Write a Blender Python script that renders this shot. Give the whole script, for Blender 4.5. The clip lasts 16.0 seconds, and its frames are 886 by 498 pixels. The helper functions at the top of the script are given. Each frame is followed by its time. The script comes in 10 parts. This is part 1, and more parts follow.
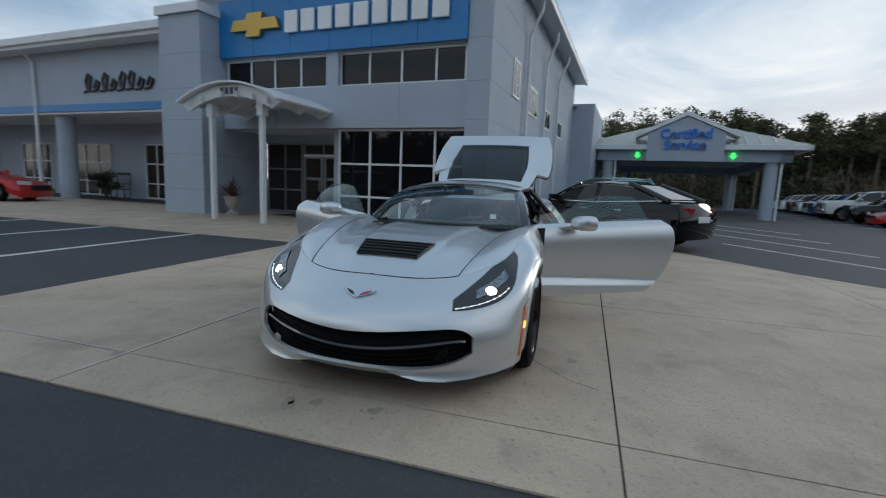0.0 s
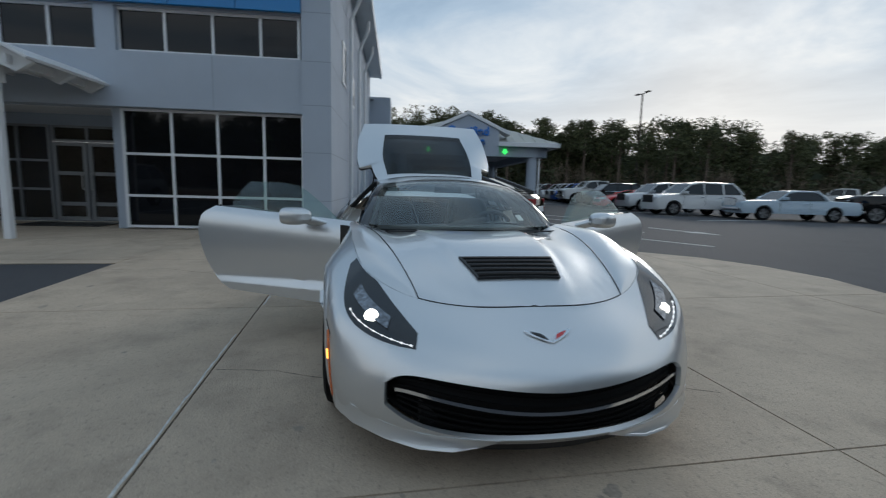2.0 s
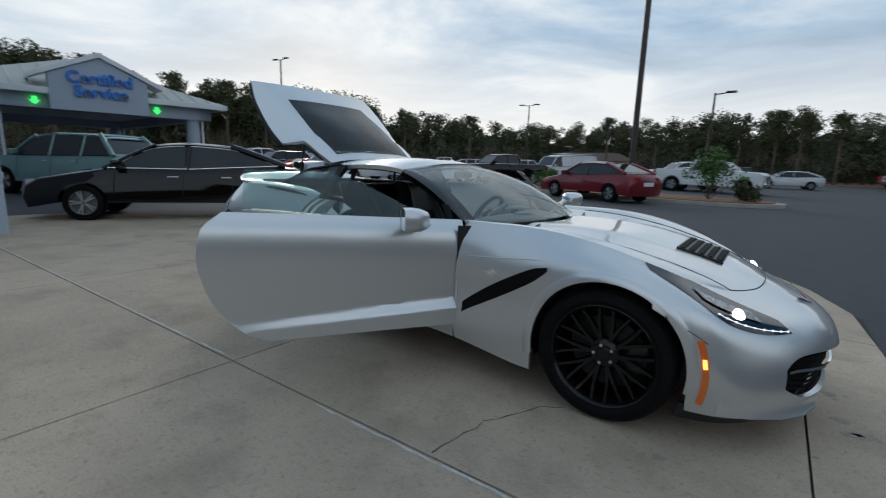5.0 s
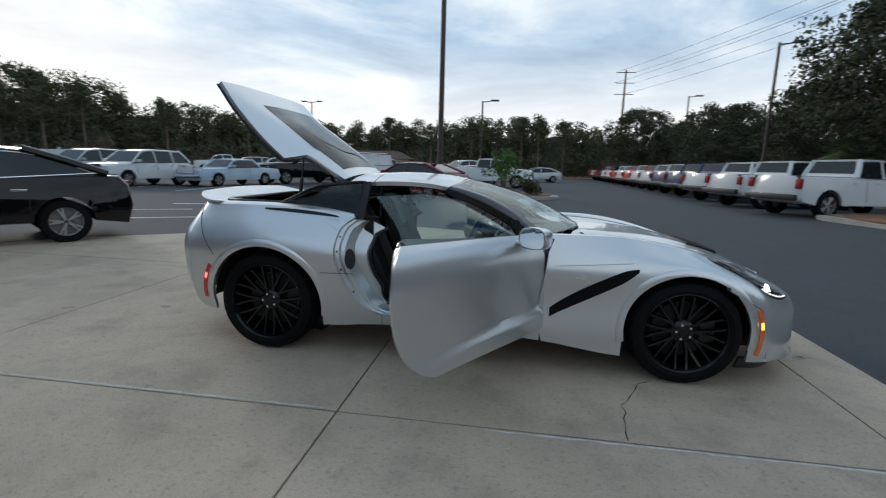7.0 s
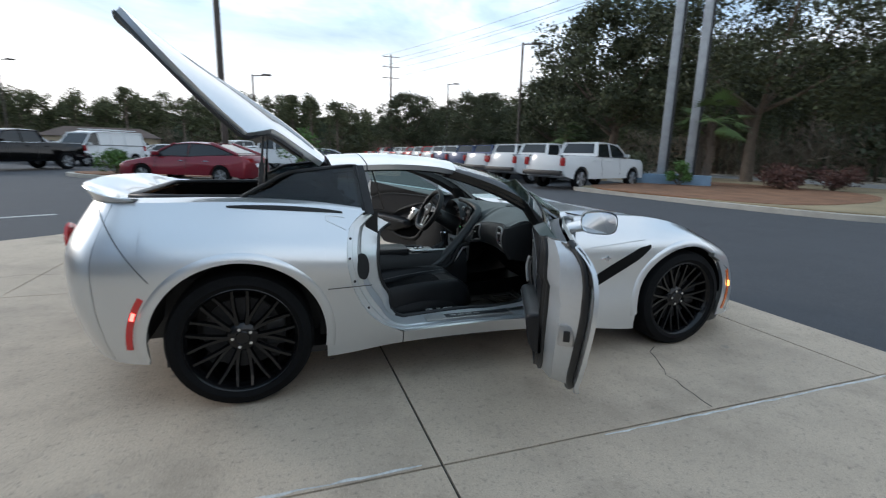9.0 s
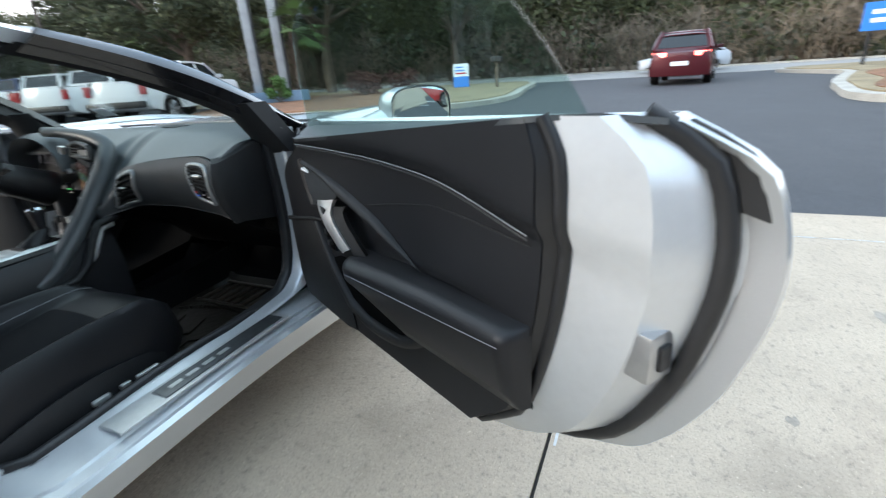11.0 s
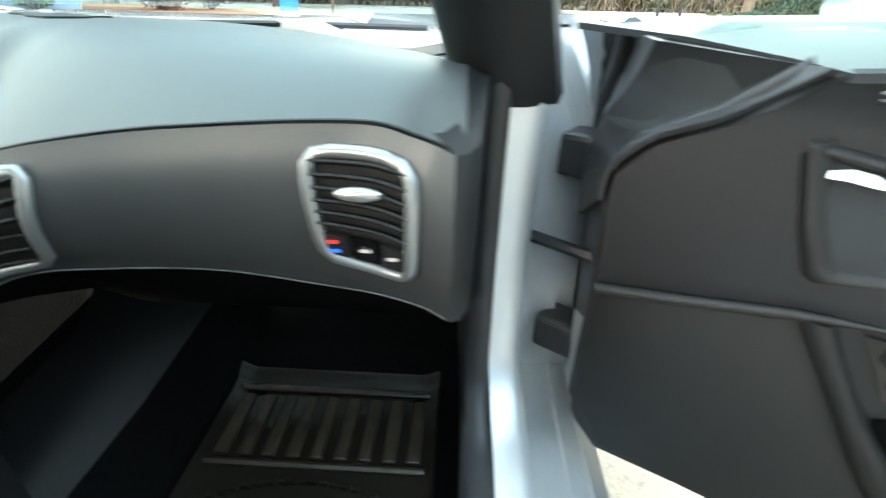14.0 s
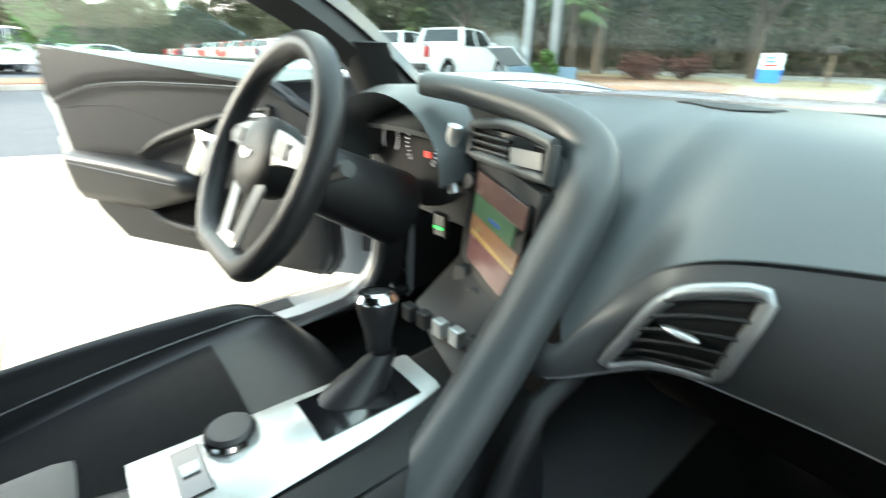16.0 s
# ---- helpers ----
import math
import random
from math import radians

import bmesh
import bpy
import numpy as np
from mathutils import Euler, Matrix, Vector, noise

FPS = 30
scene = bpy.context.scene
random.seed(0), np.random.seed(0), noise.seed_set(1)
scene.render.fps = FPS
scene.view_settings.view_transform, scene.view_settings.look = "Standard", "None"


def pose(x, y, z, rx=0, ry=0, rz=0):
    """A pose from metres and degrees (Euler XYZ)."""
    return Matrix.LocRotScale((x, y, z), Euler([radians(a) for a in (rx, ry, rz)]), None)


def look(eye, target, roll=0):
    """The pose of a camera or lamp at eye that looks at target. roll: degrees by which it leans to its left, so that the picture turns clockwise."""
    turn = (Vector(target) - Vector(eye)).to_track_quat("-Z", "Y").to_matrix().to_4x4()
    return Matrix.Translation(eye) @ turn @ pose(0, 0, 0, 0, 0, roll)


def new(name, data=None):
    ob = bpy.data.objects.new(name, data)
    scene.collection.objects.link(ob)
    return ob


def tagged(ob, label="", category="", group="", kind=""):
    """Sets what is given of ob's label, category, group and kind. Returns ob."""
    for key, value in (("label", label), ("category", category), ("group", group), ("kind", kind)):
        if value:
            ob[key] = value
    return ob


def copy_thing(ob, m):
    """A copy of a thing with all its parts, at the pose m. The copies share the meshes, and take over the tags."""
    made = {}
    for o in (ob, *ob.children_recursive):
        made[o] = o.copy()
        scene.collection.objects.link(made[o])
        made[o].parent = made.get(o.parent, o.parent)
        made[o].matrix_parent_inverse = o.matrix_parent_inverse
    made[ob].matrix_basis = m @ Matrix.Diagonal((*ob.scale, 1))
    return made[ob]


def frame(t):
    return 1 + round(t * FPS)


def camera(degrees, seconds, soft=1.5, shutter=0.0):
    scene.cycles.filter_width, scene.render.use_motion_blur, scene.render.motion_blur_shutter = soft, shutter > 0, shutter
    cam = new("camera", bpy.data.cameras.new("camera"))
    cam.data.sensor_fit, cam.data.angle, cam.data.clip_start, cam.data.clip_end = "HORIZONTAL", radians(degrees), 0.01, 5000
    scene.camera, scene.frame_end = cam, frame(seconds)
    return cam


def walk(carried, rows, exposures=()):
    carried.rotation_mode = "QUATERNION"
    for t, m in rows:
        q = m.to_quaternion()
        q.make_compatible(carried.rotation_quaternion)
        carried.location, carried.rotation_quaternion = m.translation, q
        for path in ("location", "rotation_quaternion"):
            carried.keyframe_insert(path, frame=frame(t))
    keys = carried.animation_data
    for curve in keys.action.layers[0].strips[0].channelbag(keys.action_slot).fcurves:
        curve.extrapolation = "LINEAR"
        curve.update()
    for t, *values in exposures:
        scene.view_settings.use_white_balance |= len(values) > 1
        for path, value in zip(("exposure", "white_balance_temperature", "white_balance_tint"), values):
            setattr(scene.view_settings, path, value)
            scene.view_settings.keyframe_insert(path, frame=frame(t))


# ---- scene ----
cam = camera(87.3, 16.0, soft=1.15, shutter=0.5)
PATH = [
    (0, (4.4, 1.172, 1.177), (2.504, 0.598, 0.904), 2.4),
    (0.5, (4.301, 0.649, 1.161), (2.354, 0.283, 0.888), 2.2),
    (1, (4.209, 0.113, 1.15), (2.233, -0.034, 0.88), 2.3),
    (1.5, (4.047, -0.318, 1.147), (2.065, -0.232, 0.889), 1.6),
    (2, (3.806, -0.775, 1.15), (1.861, -0.396, 0.88), 1.6),
    (2.5, (3.578, -1.224, 1.149), (1.692, -0.611, 0.886), 1.8),
    (3, (3.298, -1.606, 1.145), (1.507, -0.771, 0.841), 1.4),
    (3.5, (3.014, -2.008, 1.164), (1.36, -0.943, 0.803), 1.5),
    (4, (2.696, -2.378, 1.203), (1.199, -1.106, 0.83), 1.7),
    (4.2, (2.546, -2.52, 1.189), (1.117, -1.17, 0.817), 1.7),
    (6.3, (0.906, -3.648, 1.287), (0.298, -1.775, 0.939), 1.9),
    (6.5, (0.738, -3.714, 1.298), (0.22, -1.814, 0.952), 1.8),
    (7, (0.282, -3.778, 1.29), (-0.006, -1.83, 0.939), 1.6),
    (7.5, (-0.176, -3.793, 1.297), (-0.239, -1.824, 0.947), 1.8),
    (8, (-0.559, -3.721, 1.298), (-0.381, -1.758, 0.957), 1.6),
    (8.5, (-0.903, -3.465, 1.27), (-0.473, -1.546, 0.907), 1.5),
    (9, (-1.16, -3.192, 1.242), (-0.506, -1.345, 0.84), 1.5),
    (9.5, (-1.253, -2.87, 1.209), (-0.303, -1.168, 0.76), 1.4),
    (10, (-1.206, -2.513, 1.161), (0.108, -1.091, 0.659), 0.9),
    (10.2, (-1.11, -2.336, 1.117), (0.307, -1.037, 0.564), -1.1),
    (12.3, (-0.599, -1.359, 0.954), (1.188, -1.213, 0.068), -0.3),
    (12.5, (-0.532, -1.284, 0.941), (1.239, -1.185, 0.017), -0.0),
    (13, (-0.376, -1.075, 0.935), (1.371, -1.032, -0.038), 0.6),
    (13.5, (-0.266, -0.85, 0.921), (1.482, -0.791, -0.05), 0.7),
    (14, (-0.218, -0.63, 0.907), (1.534, -0.565, -0.056), 1.4),
    (14.5, (-0.208, -0.47, 0.925), (1.532, -0.173, -0.016), 1.0),
    (15, (-0.218, -0.372, 0.918), (1.455, 0.272, 0.032), 1.3),
    (15.5, (-0.227, -0.331, 0.916), (1.267, 0.696, 0.074), 1.0),
    (16, (-0.239, -0.329, 0.928), (0.914, 1.115, 0.162), 0.8),
]
LIGHT = [(t, e, k, g) for t, e, k, g in ((0, -0.05, 6500, 10), (2, -0.15, 6500, 10), (3, -0.3, 6500, 10), (4.2, -0.15, 6500, 10), (6.3, 0.05, 6500, 10), (7, 0.15, 6500, 10), (8, 0.34, 6500, 10), (9, 0.78, 6600, 12), (9.6, 1.12, 6700, 13), (10.2, 1.6, 6750, 14), (11.2, 2.1, 6650, 11), (12.3, 3.0, 6800, 11), (13, 3.24, 7250, 9), (13.5, 3.42, 7250, 9), (14, 3.5, 7200, 3), (14.7, 3.62, 7300, 1), (15.3, 3.62, 7400, 2), (16, 3.4, 7400, 3))]
walk(cam, [(t, look(e, g, r)) for t, e, g, r in PATH], LIGHT)

# ---- sky and light ----
world = bpy.data.worlds.new("world")
scene.world = world
world.use_nodes = True
wn, wl = world.node_tree.nodes, world.node_tree.links
wn.clear()
SUN_AZ, SUN_EL = 140.0, 16.0


def wnode(kind, **kw):
    n = wn.new(kind)
    for k, v in kw.items():
        n.inputs[k].default_value = v
    return n


w_out = wnode("ShaderNodeOutputWorld")
w_bg = wnode("ShaderNodeBackground", Strength=1.0)
w_sky = wn.new("ShaderNodeTexSky")
w_sky.sky_type = "NISHITA"
w_sky.sun_disc = False
w_sky.sun_elevation = radians(SUN_EL)
w_sky.sun_rotation = radians(90 - SUN_AZ)
w_dim = wn.new("ShaderNodeVectorMath")
w_dim.operation = "SCALE"
w_dim.inputs["Scale"].default_value = 0.10
wl.new(w_sky.outputs[0], w_dim.inputs[0])
# a broken cloud deck: the direction is laid onto a flat layer overhead
w_tc = wn.new("ShaderNodeTexCoord")
w_sep = wn.new("ShaderNodeSeparateXYZ")
wl.new(w_tc.outputs["Generated"], w_sep.inputs[0])
w_zz = wn.new("ShaderNodeMath")
w_zz.operation = "MAXIMUM"
w_zz.inputs[1].default_value = 0.0
wl.new(w_sep.outputs[2], w_zz.inputs[0])
w_add = wn.new("ShaderNodeMath")
w_add.operation = "ADD"
w_add.inputs[1].default_value = 0.12
wl.new(w_zz.outputs[0], w_add.inputs[0])
w_div = wn.new("ShaderNodeVectorMath")
w_div.operation = "DIVIDE"
w_cmb = wn.new("ShaderNodeCombineXYZ")
for k in range(3):
    wl.new(w_add.outputs[0], w_cmb.inputs[k])
wl.new(w_tc.outputs["Generated"], w_div.inputs[0])
wl.new(w_cmb.outputs[0], w_div.inputs[1])
w_n1 = wnode("ShaderNodeTexNoise", Scale=0.75, Detail=9.0, Roughness=0.58, Distortion=0.5)
wl.new(w_div.outputs[0], w_n1.inputs["Vector"])
w_ramp = wn.new("ShaderNodeValToRGB")
w_ramp.color_ramp.elements[0].position, w_ramp.color_ramp.elements[0].color = 0.36, (0.275, 0.42, 0.59, 1)
w_ramp.color_ramp.elements[1].position, w_ramp.color_ramp.elements[1].color = 0.66, (0.88, 0.95, 1.0, 1)
e_mid = w_ramp.color_ramp.elements.new(0.5)
e_mid.color = (0.47, 0.622, 0.785, 1)
wl.new(w_n1.outputs[0], w_ramp.inputs[0])
w_mix = wn.new("ShaderNodeMixRGB")
w_mix.inputs[0].default_value = 0.86
wl.new(w_dim.outputs[0], w_mix.inputs[1])
wl.new(w_ramp.outputs[0], w_mix.inputs[2])
# the deck thins to a pale band over the horizon
w_hz = wn.new("ShaderNodeValToRGB")
w_hz.color_ramp.elements[0].position, w_hz.color_ramp.elements[0].color = 0.03, (1, 1, 1, 1)
w_hz.color_ramp.elements[1].position, w_hz.color_ramp.elements[1].color = 0.245, (0, 0, 0, 1)
wl.new(w_sep.outputs[2], w_hz.inputs[0])
w_mix2 = wn.new("ShaderNodeMixRGB")
w_mix2.inputs[2].default_value = (1.0, 0.99, 0.97, 1)
wl.new(w_hz.outputs[0], w_mix2.inputs[0])
wl.new(w_mix.outputs[0], w_mix2.inputs[1])
wl.new(w_mix2.outputs[0], w_bg.inputs[0])
wl.new(w_bg.outputs[0], w_out.inputs[0])

sun = new("sun", bpy.data.lights.new("sun", "SUN"))
sun.data.energy, sun.data.angle, sun.data.color = 0.7, radians(14), (1.0, 0.95, 0.88)
sun.matrix_world = look((0, 0, 0), (-math.cos(radians(SUN_AZ)), -math.sin(radians(SUN_AZ)), -math.tan(radians(SUN_EL))))


# ---- materials ----
def mat(name, color, rough=0.5, metal=0.0, vary=0.0, scale=3.0, bump=0.0, bscale=60.0, dark=None, coat=0.0, spec=0.5, rvary=0.0, emit=None, estr=0.0, island=0.0):
    """A node material: base colour broken by noise at two scales, with fine relief."""
    m = bpy.data.materials.new(name)
    m.use_nodes = True
    nt = m.node_tree
    b = nt.nodes["Principled BSDF"]
    b.inputs["Base Color"].default_value = (*color, 1)
    b.inputs["Roughness"].default_value = rough
    b.inputs["Metallic"].default_value = metal
    b.inputs["Coat Weight"].default_value = coat
    b.inputs["Coat Roughness"].default_value = 0.03
    b.inputs["Specular IOR Level"].default_value = spec
    if emit:
        b.inputs["Emission Color"].default_value = (*emit, 1)
        b.inputs["Emission Strength"].default_value = estr
    if vary or bump or rvary or island:
        tc = nt.nodes.new("ShaderNodeTexCoord")
        n1 = nt.nodes.new("ShaderNodeTexNoise")
        n1.inputs["Scale"].default_value, n1.inputs["Detail"].default_value, n1.inputs["Roughness"].default_value = scale, 8, 0.6
        nt.links.new(tc.outputs["Object"], n1.inputs["Vector"])
        n2 = nt.nodes.new("ShaderNodeTexNoise")
        n2.inputs["Scale"].default_value, n2.inputs["Detail"].default_value = bscale, 4
        nt.links.new(tc.outputs["Object"], n2.inputs["Vector"])
        last = None
        if vary:
            mix = nt.nodes.new("ShaderNodeMath")
            mix.operation = "MULTIPLY_ADD"
            mix.inputs[1].default_value = 0.45
            nt.links.new(n2.outputs[0], mix.inputs[0])
            sc = nt.nodes.new("ShaderNodeMath")
            sc.operation = "MULTIPLY"
            sc.inputs[1].default_value = 0.55
            nt.links.new(n1.outputs[0], sc.inputs[0])
            nt.links.new(sc.outputs[0], mix.inputs[2])
            ramp = nt.nodes.new("ShaderNodeValToRGB")
            lo = dark or tuple(c * (1 - vary) for c in color)
            hi = tuple(min(1, c * (1 + 0.6 * vary)) for c in color)
            ramp.color_ramp.elements[0].position, ramp.color_ramp.elements[0].color = 0.34, (*lo, 1)
            ramp.color_ramp.elements[1].position, ramp.color_ramp.elements[1].color = 0.66, (*hi, 1)
            nt.links.new(mix.outputs[0], ramp.inputs[0])
            last = ramp.outputs[0]
        if island:
            gi = nt.nodes.new("ShaderNodeNewGeometry")
            hs = nt.nodes.new("ShaderNodeHueSaturation")
            mr = nt.nodes.new("ShaderNodeMapRange")
            mr.inputs["To Min"].default_value, mr.inputs["To Max"].default_value = 1 - island, 1 + island
            nt.links.new(gi.outputs["Random Per Island"], mr.inputs["Value"])
            nt.links.new(mr.outputs[0], hs.inputs["Value"])
            if last:
                nt.links.new(last, hs.inputs["Color"])
            else:
                hs.inputs["Color"].default_value = (*color, 1)
            last = hs.outputs[0]
        if last:
            nt.links.new(last, b.inputs["Base Color"])
        if rvary:
            rr = nt.nodes.new("ShaderNodeMapRange")
            rr.inputs["To Min"].default_value, rr.inputs["To Max"].default_value = max(0, rough - rvary), rough + rvary
            nt.links.new(n1.outputs[0], rr.inputs["Value"])
            nt.links.new(rr.outputs[0], b.inputs["Roughness"])
        if bump:
            bp = nt.nodes.new("ShaderNodeBump")
            bp.inputs["Strength"].default_value, bp.inputs["Distance"].default_value = bump, 0.01
            nt.links.new(n2.outputs[0], bp.inputs["Height"])
            nt.links.new(bp.outputs[0], b.inputs["Normal"])
    return m


def glass_mat(name, tint, alpha, rough=0.0, gain=0.9):
    """Thin tinted glass: clear with a tint, and a gloss that grows at glancing angles."""
    m = bpy.data.materials.new(name)
    m.use_nodes = True
    nt = m.node_tree
    nt.nodes.clear()
    out = nt.nodes.new("ShaderNodeOutputMaterial")
    tr = nt.nodes.new("ShaderNodeBsdfTransparent")
    tr.inputs[0].default_value = (*tint, 1)
    gl = nt.nodes.new("ShaderNodeBsdfGlossy")
    gl.inputs["Roughness"].default_value = rough
    fr = nt.nodes.new("ShaderNodeLayerWeight")
    fr.inputs[0].default_value = 0.5
    pw = nt.nodes.new("ShaderNodeMath")
    pw.operation = "POWER"
    pw.inputs[1].default_value = 5.0
    nt.links.new(fr.outputs["Facing"], pw.inputs[0])
    mx = nt.nodes.new("ShaderNodeMath")
    mx.operation = "MULTIPLY_ADD"
    mx.inputs[1].default_value, mx.inputs[2].default_value = gain, alpha
    nt.links.new(pw.outputs[0], mx.inputs[0])
    ms = nt.nodes.new("ShaderNodeMixShader")
    nt.links.new(mx.outputs[0], ms.inputs[0])
    nt.links.new(tr.outputs[0], ms.inputs[1])
    nt.links.new(gl.outputs[0], ms.inputs[2])
    nt.links.new(ms.outputs[0], out.inputs[0])
    return m


M = {}


def weathered(name, color, dirt, grit):
    """Broom-finished slab: broad stains, blotches and pepper-fine grit."""
    m = mat(name, color, 0.84, bump=0.35, bscale=85, vary=0.16, scale=2.2)
    nt = m.node_tree
    b = nt.nodes["Principled BSDF"]
    base = b.inputs["Base Color"].links[0].from_socket
    tc = nt.nodes.new("ShaderNodeTexCoord")
    for sc, lo, hi, amount, col in ((0.35, 0.42, 0.72, 0.55, dirt), (1.7, 0.50, 0.74, 0.6, dirt), (7.0, 0.57, 0.76, 0.5, dirt), (38.0, 0.55, 0.70, 0.65, grit), (150.0, 0.53, 0.66, 0.5, grit), (95.0, 0.60, 0.68, 0.5, tuple(min(1, c * 1.35) for c in color))):
        n = nt.nodes.new("ShaderNodeTexNoise")
        n.inputs["Scale"].default_value, n.inputs["Detail"].default_value, n.inputs["Roughness"].default_value = sc, 6, 0.65
        nt.links.new(tc.outputs["Object"], n.inputs["Vector"])
        r = nt.nodes.new("ShaderNodeMapRange")
        r.inputs["From Min"].default_value, r.inputs["From Max"].default_value, r.inputs["To Max"].default_value = lo, hi, amount
        nt.links.new(n.outputs[0], r.inputs["Value"])
        mx = nt.nodes.new("ShaderNodeMixRGB")
        mx.inputs[2].default_value = (*col, 1)
        nt.links.new(r.outputs[0], mx.inputs[0])
        nt.links.new(base, mx.inputs[1])
        base = mx.outputs[0]
    nt.links.new(base, b.inputs["Base Color"])
    return m


M["concrete"] = weathered("concrete", (0.555, 0.445, 0.335), (0.255, 0.20, 0.15), (0.19, 0.16, 0.13))
M["joint"] = mat("joint_filler", (0.035, 0.033, 0.03), 0.9, vary=0.4, scale=4)
M["asphalt"] = weathered("asphalt", (0.050, 0.052, 0.058), (0.034, 0.035, 0.039), (0.095, 0.095, 0.098))
M["earth"] = mat("earth", (0.17, 0.13, 0.085), 0.95, vary=0.5, scale=0.3, bump=0.5, bscale=30)
M["straw"] = mat("pine_straw", (0.24, 0.115, 0.06), 0.95, vary=0.5, scale=1.5, bump=0.8, bscale=45)
M["drygrass"] = mat("dry_grass", (0.30, 0.235, 0.14), 0.95, vary=0.4, scale=0.7, bump=0.8, bscale=40)
M["kerb"] = mat("kerb_concrete", (0.42, 0.39, 0.34), 0.85, vary=0.3, scale=2, bump=0.3)
M["linepaint"] = mat("line_paint", (0.62, 0.62, 0.60), 0.8, vary=0.35, scale=6)
M["roadgrey"] = mat("road_surface", (0.30, 0.29, 0.275), 0.85, vary=0.2, scale=0.3)
M["stucco"] = mat("stucco", (0.415, 0.47, 0.545), 0.88, vary=0.08, scale=0.8, bump=0.35, bscale=140)
M["stucco_d"] = mat("stucco_joint", (0.30, 0.34, 0.40), 0.9)
M["white"] = mat("white_paint", (0.74, 0.76, 0.78), 0.5, vary=0.06, scale=2)
M["greyframe"] = mat("grey_door_frame", (0.26, 0.27, 0.28), 0.45, metal=0.4, vary=0.08)
M["blue"] = mat("blue_panel", (0.010, 0.20, 0.50), 0.4, vary=0.08, scale=1)
M["roofmetal"] = mat("roof_metal", (0.46, 0.45, 0.40), 0.45, metal=0.2, vary=0.12, scale=1)
M["gold"] = mat("gold_emblem", (0.55, 0.36, 0.08), 0.35, metal=0.5, vary=0.1)
M["signwhite"] = mat("sign_white", (0.82, 0.84, 0.86), 0.4, vary=0.03)
M["signgrey"] = mat("sign_grey", (0.05, 0.055, 0.06), 0.4, vary=0.1)
M["signblue"] = mat("sign_blue", (0.02, 0.19, 0.62), 0.4, vary=0.05)
M["greenlamp"] = mat("green_lamp", (0.05, 0.9, 0.15), 0.4, emit=(0.05, 1.0, 0.16), estr=1.4)
M["darkglass"] = mat("dark_glass", (0.006, 0.007, 0.009), 0.03, spec=0.35, vary=0.25, scale=0.7)
M["shopglass"] = mat("shop_glass", (0.035, 0.03, 0.025), 0.08, spec=0.5, vary=0.6, scale=0.8)
M["pole_brown"] = mat("pole_bronze", (0.055, 0.04, 0.032), 0.55, vary=0.2, scale=2)
M["steel"] = mat("brushed_steel", (0.50, 0.50, 0.50), 0.35, metal=0.85, vary=0.1, scale=3)
M["bark"] = mat("bark", (0.14, 0.105, 0.08), 0.95, vary=0.45, scale=5, bump=0.9, bscale=25)
M["needle"] = mat("pine_needles", (0.076, 0.086, 0.036), 0.85, vary=0.35, scale=1.2, island=0.45)
M["oakleaf"] = mat("oak_leaves", (0.052, 0.060, 0.024), 0.75, vary=0.35, scale=1.0, island=0.45)
M["shrubleaf"] = mat("shrub_leaves", (0.07, 0.15, 0.03), 0.7, vary=0.3, island=0.4)
M["redshrub"] = mat("red_shrub_leaves", (0.10, 0.045, 0.035), 0.8, vary=0.3, island=0.4)
M["wood_far"] = mat("far_wood", (0.042, 0.055, 0.03), 0.9, vary=0.5, scale=0.25, bump=0.9, bscale=2)
M["bare"] = mat("bare_twigs", (0.21, 0.165, 0.12), 0.95, vary=0.35, island=0.35)
M["rubber"] = mat("rubber", (0.006, 0.006, 0.0065), 0.75, vary=0.3, scale=8, bump=0.2, spec=0.12)
M["alloy"] = mat("alloy_wheel", (0.55, 0.56, 0.58), 0.3, metal=0.9, vary=0.1)
M["blackwheel"] = mat("gloss_black_wheel", (0.004, 0.004, 0.0045), 0.22, coat=0.25, vary=0.2, spec=0.3)
M["rimshade"] = mat("shaded_alloy_rim", (0.20, 0.205, 0.21), 0.4, metal=0.6, vary=0.2)
M["carglass"] = mat("car_glass_dark", (0.014, 0.017, 0.019), 0.02, spec=0.5)
M["taillight"] = mat("tail_lamp", (0.30, 0.010, 0.012), 0.4, spec=0.3)
M["headlamp"] = mat("head_lamp", (0.6, 0.62, 0.65), 0.1, coat=1.0)
M["chrome"] = mat("chrome", (0.75, 0.76, 0.78), 0.08, metal=1.0)
M["trimblack"] = mat("black_trim", (0.015, 0.015, 0.016), 0.45, vary=0.2)
PAINT = {}


def paint(name, color, metal=0.25):
    if name not in PAINT:
        PAINT[name] = mat("paint_" + name, color, 0.4, metal=metal, coat=0.75, spec=0.25, vary=0.05, scale=1.5)
    return PAINT[name]


# ---- building helpers ----
def obj(name, bm, material, parent=None, label="", smooth=0.0):
    me = bpy.data.meshes.new(name)
    bm.normal_update()
    bm.to_mesh(me)
    bm.free()
    mats = material if isinstance(material, (list, tuple)) else [material]
    for m in mats:
        me.materials.append(m)
    if smooth:
        me.polygons.foreach_set("use_smooth", [True] * len(me.polygons))
        me.set_sharp_from_angle(angle=radians(smooth))
    ob = new(name, me)
    if parent:
        ob.parent = parent
    if label:
        tagged(ob, label)
    return ob


def part(name, bm, material, parent, label="", smooth=0.0):
    return obj(name, bm, material, parent, label, smooth)


def empty(name, m=None, label="", category="", group="", kind=""):
    e = new(name)
    if m is not None:
        e.matrix_world = m
    return tagged(e, label, category, group, kind)


